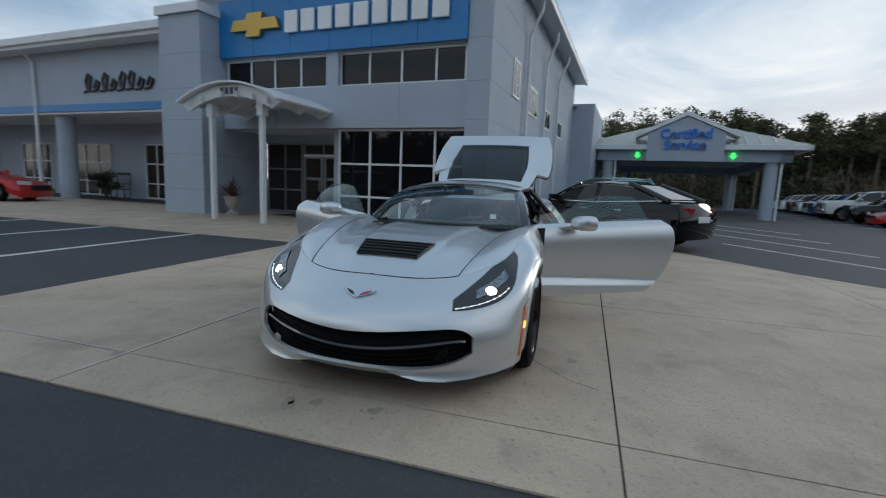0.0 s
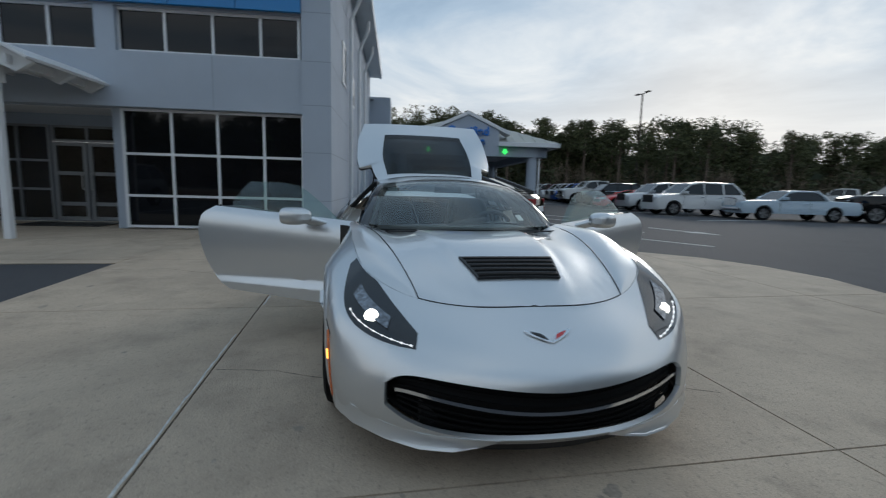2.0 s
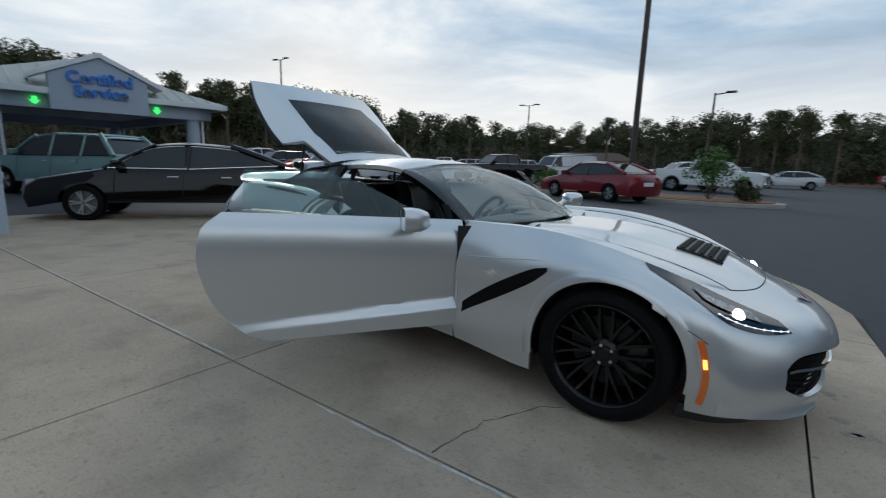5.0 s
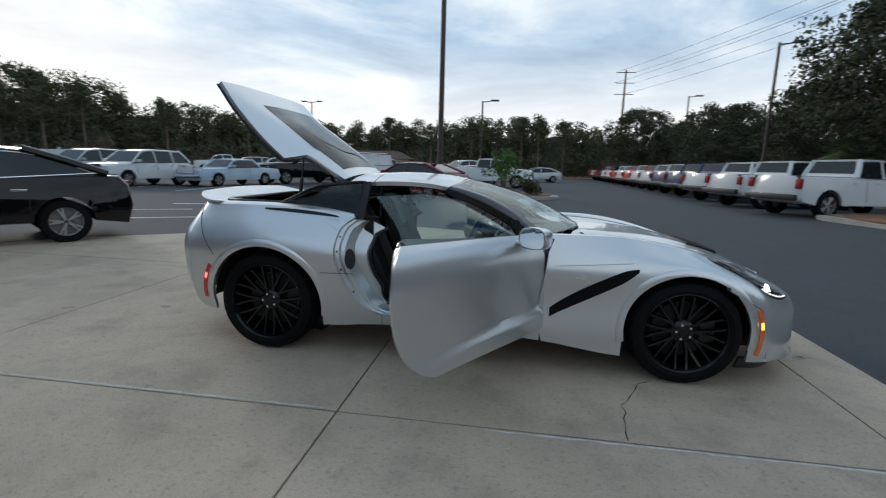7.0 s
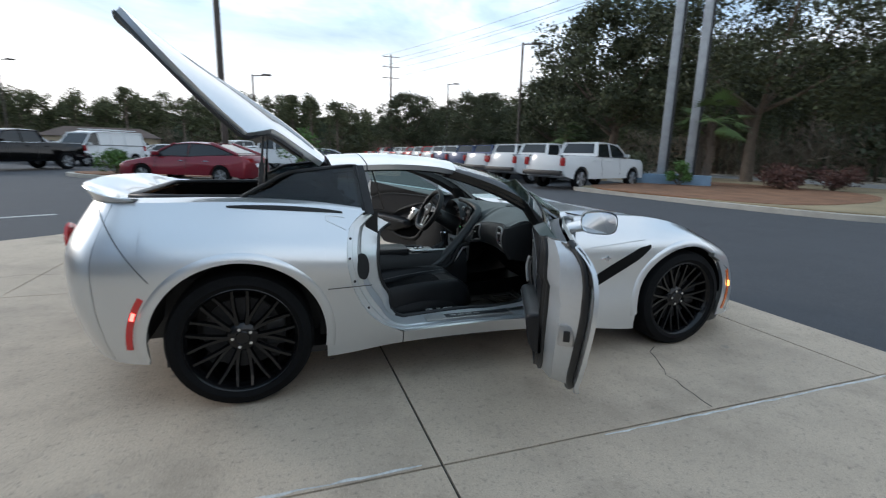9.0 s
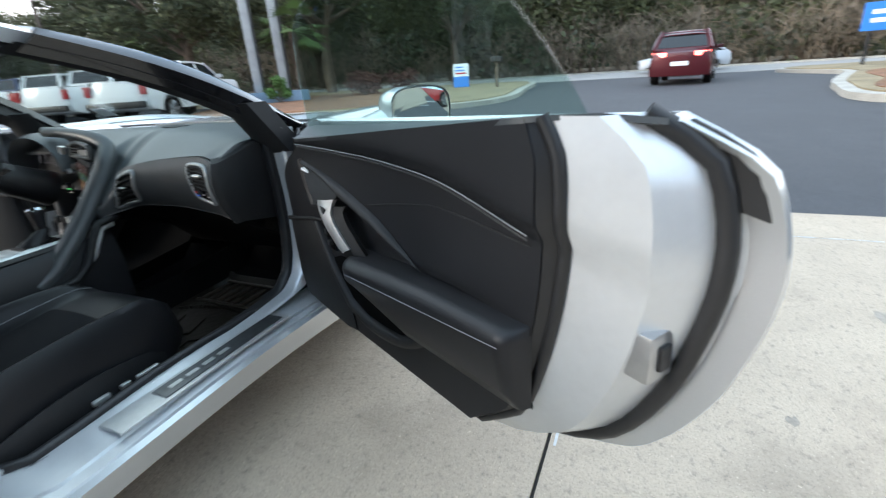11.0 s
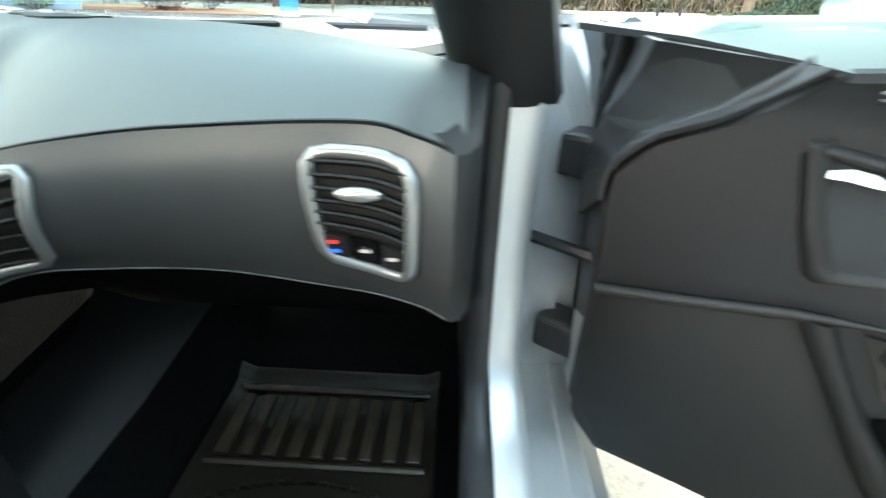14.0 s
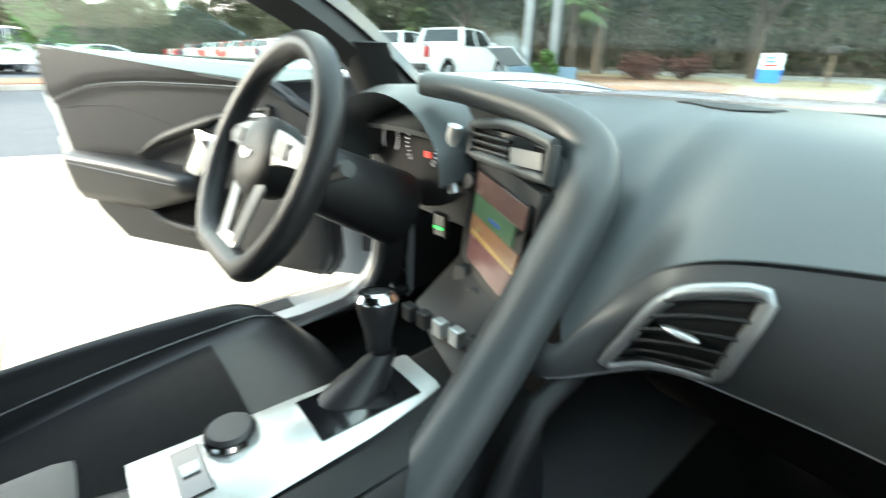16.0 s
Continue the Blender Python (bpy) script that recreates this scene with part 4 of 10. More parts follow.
NA, NB = 34, 26
bm = bmesh.new()
hood_grid = [[hood_pt(i / NA, (j - NB) / NB if j < NB else (j - NB) / NB) for j in range(2 * NB + 1)] for i in range(NA + 1)]
for i in range(NA + 1):
    for j in range(2 * NB + 1):
        b = abs(j - NB) / NB
        p = hood_pt(i / NA, b)
        hood_grid[i][j] = Vector((p.x, p.y * (-1 if j < NB else 1), p.z))
slab(bm, hood_grid, 0.015)
part("bonnet", bm, SILVER, car, "silver bonnet with a raised centre and shut lines", SH)
bm = bmesh.new()
gut = []
for i in range(0, NA + 1, 2):
    gut.append([Vector((hood_grid[i][j].x + (0.02 if i > NA - 3 else 0.0), hood_grid[i][j].y * 1.025, hood_grid[i][j].z - 0.016)) for j in range(0, 2 * NB + 1, 2)])
slab(bm, gut, 0.006)
part("bonnet_frame", bm, SILVER, car, "", SH)
# strips of wing top between bonnet and crest
for s in (1, -1):
    bm = bmesh.new()
    rows = []
    for k in range(31):
        a = k / 30
        e = hood_pt(a, 1.0)
        c = solve_crest(e.x)
        wide = max(0.0, min(1.0, (c.y - e.y) / 0.12))
        rows.append([Vector((e.x, lerp(e.y + 0.004, max(c.y, e.y + 0.006), t), lerp(e.z, c.z - 0.002, t) + 0.012 * wide * math.sin(math.pi * t))) for t in span(0, 1, 6)])
    slab(bm, mir(rows, s), 0.012)
    part("wing_top", bm, SILVER, car, "", 40)
# shut line round the bonnet
bm = bmesh.new()
tube(bm, [hood_pt(1.0, abs(b)) * 1.0 if b >= 0 else Vector((hood_pt(1.0, -b).x, -hood_pt(1.0, -b).y, hood_pt(1.0, -b).z)) for b in span(-1, 1, 40)], 0.0032, n=6)
part("shut_line", bm, M["satin"], car)
for s in (1, -1):
    bm = bmesh.new()
    tube(bm, [(p.x, (p.y + 0.002) * s, p.z + 0.0005) for p in (hood_pt(a, 1.0) for a in span(0.15, 1.0, 30))], 0.0032, n=6)
    part("shut_line", bm, M["satin"], car)
# bonnet vent
bm = bmesh.new()
vx0, vx1 = 1.53, 1.755


def hood_z(x, y):
    side = solve_crest(x)
    s = min(1.0, abs(y) / max(0.05, side.y))
    return hood_z0(x) + (side.z - hood_z0(x)) * s ** 2.4


rows = [[(x, y * lerp(0.25, 0.205, (x - vx0) / (vx1 - vx0)), hood_z(x, y * 0.22) + 0.019) for y in span(-1, 1, 10)] for x in span(vx0, vx1, 6)]
slab(bm, rows, 0.012)
vent = part("bonnet_vent", bm, M["satin"], car, "black louvred bonnet vent", 30)
for k in range(5):
    x = lerp(vx0 + 0.02, vx1 - 0.025, k / 4)
    bm = bmesh.new()
    w = lerp(0.235, 0.195, (x - vx0) / (vx1 - vx0))
    slab(bm, [[(x + dx, y, hood_z(x + dx, y) + dz) for y in span(-w, w, 8)] for dx, dz in ((-0.018, 0.018), (0.012, 0.025), (0.02, 0.020))], 0.004)
    part("louvre", bm, M["grilleblack"], vent, smooth=30)

# grille
bm = bmesh.new()
rows = [[skin(u, lerp(gr_lo(u) - 0.1, gr_hi(u) + 0.1, k / 8)) - Vector((0.06 + 0.02 * math.sin(k), 0.012 * u, 0)) for k in range(9)] for u in span(0, grille_end + 0.05, 20)]
slab(bm, mirror_join(rows), 0.01)
grille = part("grille", bm, M["grilleblack"], car, "wide black grille mesh", 30)
for f in (0.14, 0.28, 0.40, 0.66, 0.80):
    bm = bmesh.new()
    pts = []
    for u in span(-2.12, 2.12, 40):
        p = skin(abs(u), lerp(gr_lo(u), gr_hi(u), f)) - Vector((0.045, 0, 0))
        p.y = abs(p.y) * (1 if u > 0 else -1) * 0.985
        pts.append(p)
    tube(bm, pts, 0.006, n=5)
    part("grille_bar", bm, M["grilleblack"], grille)
bm = bmesh.new()
pts = []
for u in span(-2.16, 2.16, 44):
    p = skin(abs(u), lerp(gr_lo(u), gr_hi(u), 0.60)) - Vector((0.016, 0, 0))
    p.y = abs(p.y) * (1 if u > 0 else -1) * 0.99
    pts.append(p)
rows = [[p + Vector((0, 0, dz)) for p in pts] for dz in (-0.007, -0.003, 0.003, 0.007)]
slab(bm, rows, 0.01)
part("grille_blade", bm, M["chrome"], grille, "bright blade across the grille", 40)
# front splitter fins
for s in (1, -1):
    bm = bmesh.new()
    rows = []
    for u, v, dx, dz in ((0.75, 0.30, 0.004, 0.0), (1.0, 0.16, 0.030, -0.004), (1.35, 0.06, 0.052, -0.010), (1.8, 0.04, 0.050, -0.010), (2.3, 0.05, 0.034, -0.006), (2.9, 0.08, 0.018, -0.002), (3.5, 0.12, 0.002, 0.0)):
        p, q = skin(u, 0.75), skin(u, v)
        rows.append([p + Vector((0.004, 0, 0)), p.lerp(q, 0.5) + Vector((dx * 0.4, 0.004, dz * 0.3)), q + Vector((dx, 0.01, dz)), q + Vector((-0.04, -0.01, dz))])
    slab(bm, mir(rows, s), 0.008)
    part("splitter_fin", bm, SILVER, car, "", 35)
bm = bmesh.new()
rows = [[skin(u, 0.0) + Vector((-0.03, -0.02 if u > 0.5 else 0, 0.02)), skin(u, 0.0) + Vector((-0.05, -0.03 if u > 0.5 else 0, -0.055))] for u in span(0, 4.0, 26)]
slab(bm, mirror_join(rows), 0.012)
part("air_dam", bm, M["satin"], car, "black rubber air dam", 30)

# emblem: crossed flags as plain shapes
ev = solve_v(0.0, 0.560)
ep = skin(0.0, ev)
et = (skin(0.0, ev - 0.08) - skin(0.0, ev + 0.08)).normalized()
en = et.cross(Vector((0, 1, 0))).normalized()
em = Matrix(((et.x, 0, en.x, ep.x + en.x * 0.003), (et.y, 1, en.y, 0), (et.z, 0, en.z, ep.z + en.z * 0.003), (0, 0, 0, 1)))
emblem = empty("emblem_mount")
emblem.parent = car
wing_ = [(1.4 * p_, 1.4 * q_) for p_, q_ in ((0.030, 0.0), (0.004, 0.012), (-0.012, 0.030), (-0.010, 0.036), (-0.020, 0.048), (-0.017, 0.054), (-0.027, 0.068), (-0.020, 0.071), (0.0, 0.050), (0.014, 0.028))]
for s in (1, -1):
    bm = bmesh.new()
    prism(bm, [(x, s * y) for x, y in wing_][::s], 0, 0.005, em)
    eb = part("emblem", bm, M["chrome"], car, "small bright wing emblem")
    bm = bmesh.new()
    prism(bm, [(x * 0.62 - 0.002, s * (y * 0.6 + 0.016)) for x, y in wing_][::s], 0.005, 0.007, em)
    part("emblem_field", bm, M["redlens" if s > 0 else "satin"], eb)
bpy.data.objects.remove(emblem)


# headlamps
def hl_patch(s, lift, shrink=0.0):
    """The swept lamp outline laid on the flank: from the inner low tip to the outer top."""
    rows = []
    for k in range(21):
        t = k / 20
        u = lerp(1.90, 4.30, t)
        mid = lerp(3.02, 3.86, t ** 0.9)
        half = 0.07 + 0.52 * math.sin(math.pi * min(1, t * 0.92 + 0.06)) ** 0.9 * (1 - 0.25 * t)
        half *= 1 - shrink
        r = []
        for j in range(9):
            v = min(3.975, max(2.4, mid + half * (j / 4 - 1)))
            p = skin(u, v)
            n = (p - Vector((1.2, 0.2, 0.35))).normalized()
            r.append(p + n * lift)
        rows.append(r)
    return mir(rows, s)


for s in (1, -1):
    bm = bmesh.new()
    slab(bm, hl_patch(s, 0.004), 0.012)
    lamp = part("headlamp", bm, M["lampglass"], car, "swept black headlamp with lit projector", 30)
    bm = bmesh.new()
    for u, v, r in ((2.72, 3.20, 0.033),):
        p = skin(u, v)
        n = (p - Vector((1.2, 0.25, 0.3))).normalized()
        mm = Matrix.Translation((p.x, p.y * s, p.z)) @ Vector((n.x, n.y * s, n.z)).to_track_quat("Z", "Y").to_matrix().to_4x4()
        lathe(bm, [(0.0, 0.016), (r * 0.7, 0.014), (r, 0.006), (r * 1.05, 0.0)][::-1], 20, mm)
    part("projector", bm, M["lampwhite"], lamp, "lit round projector lamp", 40)
    bm = bmesh.new()
    pts = []
    for t in span(0.03, 0.55, 16):
        u = lerp(1.90, 4.30, t)
        mid = lerp(3.02, 3.86, t ** 0.9)
        half = 0.07 + 0.52 * math.sin(math.pi * min(1, t * 0.92 + 0.06)) ** 0.9 * (1 - 0.25 * t)
        p = skin(u, mid - half * 0.72)
        n = (p - Vector((1.2, 0.2, 0.35))).normalized()
        q = p + n * 0.006
        pts.append((q.x, q.y * s, q.z))
    tube(bm, pts, 0.0014, n=6)
    for q in pts[::2]:
        bmesh.ops.create_uvsphere(bm, u_segments=8, v_segments=5, radius=0.0048, matrix=Matrix.Translation(q))
    part("led_strip", bm, M["drl"], lamp, "white daytime light strip")
    bm = bmesh.new()
    rows = []
    for t in span(0.2, 0.62, 8):
        u = lerp(1.90, 4.30, t)
        rows.append([skin(u, lerp(3.02, 3.86, t ** 0.9) + dv) + Vector((0.006, 0.004, 0.007)) for dv in (-0.14, -0.05, 0.05, 0.14)])
    slab(bm, mir(rows, s), 0.003)
    part("reflector", bm, M["lampchrome"], lamp, "", 40)
    # raised lip round each wheel arch
    for (cx, cz, R), lo_, hi_ in ((WF, -12, 192), (WR, -10, 190)):
        bm = bmesh.new()
        rows = []
        for k in range(49):
            a = radians(lerp(lo_, hi_, k / 48))
            rows.append([flank_at(cx + (R + dr) * math.cos(a), cz + (R + dr) * math.sin(a)) + Vector((0, dy, 0)) for dr, dy in ((-0.004, 0.004), (0.012, 0.007), (0.034, 0.006), (0.044, -0.001))])
        slab(bm, mir(rows, s), 0.006)
        part("arch_lip", bm, SILVER, car, "", 50)
    # side markers, curved along the arches
    for (cx, cz, R), a0, a1, mm_, lit in ((WF, 24, -15, "amber", "amberlit"), (WR, 148, 180, "redlens", "redlit")):
        for f0, f1, w0, w1, up, nm in ((0, 1, 0.052, 0.079, 0.005, "side_marker"), (0.28, 0.42, 0.058, 0.073, 0.009, "bulb")):
            bm = bmesh.new()
            rows = []
            for k in range(11):
                a = radians(lerp(a0, a1, lerp(f0, f1, k / 10)))
                rows.append([flank_at(cx + (R + dr) * math.cos(a), cz + (R + dr) * math.sin(a)) + Vector((0, up, 0)) for dr in span(w0, w1, 3)])
            slab(bm, mir(rows, s), 0.008)
            if nm == "bulb":
                part(nm, bm, M[lit], mk, "lit marker bulb")
            else:
                mk = part(nm, bm, M[mm_], car, "tall thin side marker lamp", 40)
    # shut lines of the tail panel and the quarter
    for pts in (((-1.965, 0.985), (-1.88, 0.875), (-1.80, 0.765), (-1.715, 0.655)), ((-0.955, 0.575), (-0.88, 0.577), (-0.80, 0.578), (-0.735, 0.578))):
        bm = bmesh.new()
        pp = [flank_at(lerp(pts[0][0], pts[-1][0], k / 24), lerp(pts[0][1], pts[-1][1], k / 24)) + Vector((-0.001 if pts[0][0] < -1.5 else 0, 0.001, 0)) for k in range(25)]
        tube(bm, [(p.x, p.y * s, p.z) for p in pp], 0.0022, n=5)
        part("shut_line", bm, M["satin"], car)
    # side vent behind the front wheel, with a bright fish emblem
    bm = bmesh.new()
    rows = []
    for t in span(0, 1, 16):
        x = lerp(0.545, 1.06, t)
        zc = lerp(0.395, 0.70, t ** 0.92)
        w = 0.030 + 0.014 * math.sin(math.pi * t) - 0.02 * max(0, t - 0.85) / 0.15
        r = []
        for k in range(5):
            z = zc + w * (k / 2 - 1)
            u = solve_u(x, 2.5, 5.5, 7.2)
            p = skin(u, solve_v(u, z))
            r.append(p + Vector((0, 0.003, 0)))
        rows.append(r)
    slab(bm, mir(rows, s), 0.012)
    part("wing_vent", bm, M["grilleblack"], car, "slanted gloss-black vent in the front wing", 30)
    bm = bmesh.new()
    u = solve_u(0.735, 2.7, 5.5, 7.2)
    p = skin(u, solve_v(u, 0.632))
    prism(bm, [(-0.055, 0.0), (-0.01, -0.008), (0.01, -0.022), (0.018, -0.006), (0.032, 0.0), (0.018, 0.006), (0.008, 0.02), (-0.01, 0.007)], 0, 0.005, Matrix.Translation((p.x, (p.y + 0.001) * s, p.z)) @ Euler((radians(90 if s < 0 else -90), 0, 0)).to_matrix().to_4x4())
    part("wing_emblem", bm, M["chrome"], car, "small bright fish-shaped emblem")
    bm = bmesh.new()
    pts = [skin(u, 3.2 - 0.12 * (k / 10)) + Vector((0, 0.0005, 0)) for k, u in enumerate(span(5.9, 6.85, 10))]
    tube(bm, [(p.x, p.y * s, p.z) for p in pts], 0.003, n=5)
    part("wing_crease", bm, SILVER, car)

# underbody and wheel housings
bm = bmesh.new()
box(bm, -1.72, 0.95, -0.74, 0.74, 0.17, 0.205)
box(bm, 0.9, 2.1, -0.52, 0.52, 0.15, 0.40)
box(bm, -1.9, -0.95, -0.50, 0.50, 0.24, 0.55)
part("underbody", bm, M["satin"], car, "black undertray")
for s in (1, -1):
    for (xc, zc, r), yi in ((WF, 0.50), (WR, 0.48)):
        bm = bmesh.new()
        rows = [[(xc + (r + 0.005) * math.cos(a), y * s, zc + (r + 0.005) * math.sin(a)) for y in (yi, 0.70, 0.87)] for a in span(radians(2), radians(178), 26)]
        sheet(bm, rows)
        lathe(bm, [(0.0, 0.0), (r + 0.005, 0.0)], 30, Matrix.Translation((xc, yi * s, zc)) @ Euler((radians(90), 0, 0)).to_matrix().to_4x4())
        part("wheel_housing", bm, M["satin"], car, smooth=40)


# wheels
def wheel(x, y, z, R, rim, wid, s):
    """A split-spoke black wheel: tyre, rim barrel, ten spoke pairs, hub and disc brake. s: the side it faces."""
    w = part("wheel", bmesh.new(), M["blackwheel"], car, "gloss-black multi-spoke wheel")
    w.matrix_local = Matrix.Translation((x, y, z)) @ Euler((radians(-90 * s), 0, 0)).to_matrix().to_4x4()
    h = wid / 2
    bm = bmesh.new()
    prof = [(rim - 0.006, -h * 0.86), (rim + 0.03, -h * 0.98), (R - 0.055, -h * 1.0), (R - 0.016, -h * 0.88), (R - 0.002, -h * 0.66), (R, -h * 0.3), (R, h * 0.3), (R - 0.002, h * 0.66), (R - 0.016, h * 0.88), (R - 0.055, h * 1.0), (rim + 0.03, h * 0.98), (rim - 0.006, h * 0.86)]
    lathe(bm, prof, 56)
    tyre = part("tyre", bm, M["rubber"], w, "black low-profile tyre", 40)
    bm = bmesh.new()
    lathe(bm, [(rim - 0.03, -h * 0.8), (rim - 0.025, 0.0), (rim - 0.02, h * 0.55), (rim - 0.012, h * 0.80), (rim, h * 0.90), (rim + 0.006, h * 0.88), (rim + 0.004, h * 0.80), (rim - 0.004, h * 0.7)], 56)
    part("rim", bm, M["blackwheel"], w, "", 40)
    zf = h * 0.80
    bm = bmesh.new()
    lathe(bm, [(0.0, zf - 0.028), (0.03, zf - 0.028), (0.034, zf - 0.032), (0.058, zf - 0.034), (0.072, zf - 0.045), (0.078, zf - 0.075), (0.0, zf - 0.08)][::-1], 28)
    part("hub", bm, M["blackwheel"], w, "", 35)
    for k in range(10):
        a0 = 2 * math.pi * k / 10
        bm = bmesh.new()
        for d in (-1, 1):
            a1 = a0 + d * radians(10.5)
            pts = []
            for t in span(0, 1, 6):
                r = lerp(0.055, rim - 0.008, t)
                a = lerp(a0, a1, t ** 0.8)
                zz = zf - 0.040 + 0.035 * t ** 1.5
                c = Vector((r * math.cos(a), r * math.sin(a), zz))
                tn = Vector((-math.sin(a), math.cos(a), 0))
                wd = lerp(0.0135, 0.0105, t)
                pts.append([c - tn * wd - Vector((0, 0, 0.02)), c - tn * wd * 0.55, c + tn * wd * 0.55, c + tn * wd - Vector((0, 0, 0.02))])
            sheet(bm, pts)
        part("spoke", bm, M["blackwheel"], w, "", 25)
    for k in range(5):
        a = 2 * math.pi * (k + 0.5) / 5
        bm = bmesh.new()
        rod(bm, (0.046 * math.cos(a), 0.046 * math.sin(a), zf - 0.05), (0.046 * math.cos(a), 0.046 * math.sin(a), zf - 0.024), 0.008, n=6)
        part("wheel_nut", bm, M["chrome"], w)
    bm = bmesh.new()
    lathe(bm, [(0.06, -0.02), (rim * 0.70, -0.02), (rim * 0.70, 0.004), (0.06, 0.004)], 40)
    part("brake_disc", bm, M["darkdisc"], w, "", 30)
    bm = bmesh.new()
    box(bm, 0.10, rim * 0.78, -0.07, 0.07, -0.03, 0.035, bevel=0.015)
    part("caliper", bm, M["satin"], w)
    return w


for s in (1, -1):
    wheel(1.36, 0.795 * s, 0.327, 0.327, 0.247, 0.245, s)
    wheel(-1.36, 0.785 * s, 0.338, 0.338, 0.258, 0.285, s)

# ---- greenhouse ----
def ws_pt(a, b):
    """Windscreen: a from base to header, b from -1 to 1 across."""
    base = Vector((0.80 - 0.32 * b * b, 0.705 * b, 0.872 - 0.012 * b * b))
    head = Vector((-0.08 - 0.07 * b * b, 0.545 * b, 1.198 - 0.042 * b * b))
    p = base.lerp(head, a)
    p.z += 0.045 * math.sin(math.pi * a)
    p.x += 0.02 * math.sin(math.pi * a)
    return p


bm = bmesh.new()
slab(bm, [[ws_pt(a, b) for b in span(-0.955, 0.955, 24)] for a in span(0.015, 0.975, 14)], 0.005)
wsc = part("windscreen", bm, M["windglass"], car, "clear raked windscreen", 40)
wsc.visible_shadow = False
bm = bmesh.new()
slab(bm, [[ws_pt(a, b) + Vector((-0.012, 0, -0.012)) for b in (0.60, 0.67)] for a in (0.13, 0.21)], 0.002)
part("windscreen_sticker", bm, M["signwhite"], wsc, "small pale sticker on the glass")
bm = bmesh.new()
for s in (1, -1):
    slab(bm, [[ws_pt(a, b) + Vector((0, 0, 0.001)) for b in ((0.955 * s, 1.0 * s) if s > 0 else (1.0 * s, 0.955 * s))] for a in span(0, 1, 12)], 0.03)
slab(bm, [[ws_pt(a, b) for b in span(-1, 1, 20)] for a in (0.97, 1.0)], 0.012)
part("windscreen_surround", bm, M["gloss"], car, "black windscreen edge", 30)
# A-pillars, black outside
for s in (1, -1):
    bm = bmesh.new()
    rows = []
    for a in span(0, 1, 14):
        e = ws_pt(a, 1.0)
        o = Vector((lerp(0.44, -0.17, a), lerp(0.735, 0.575, a), lerp(0.872, 1.140, a) + 0.03 * math.sin(math.pi * a)))
        i_ = e + Vector((-0.03, -0.03, -0.045))
        o2 = o + Vector((-0.03, -0.03, -0.035))
        rows.append([e, e.lerp(o, 0.5) + Vector((0.004, 0.004, 0.006)), o, o2, i_])
    v = sheet(bm, mir(rows, s), close=True)
    part("a_pillar", bm, M["gloss"], car, "gloss black windscreen pillar", 40)

roof_z = spline([-0.95, -0.80, -0.5, -0.25, -0.06], [1.205, 1.225, 1.238, 1.226, 1.20])


def roof_pt(x, b):
    w = lerp(0.545, 0.57, min(1, max(0, (-x - 0.1) / 0.4)))
    z = roof_z(x) - 0.062 * abs(b) ** 2.6
    return Vector((x - 0.07 * b * b * max(0, 1 + (x + 0.06) / 0.3) if x > -0.36 else x, w * b, z))


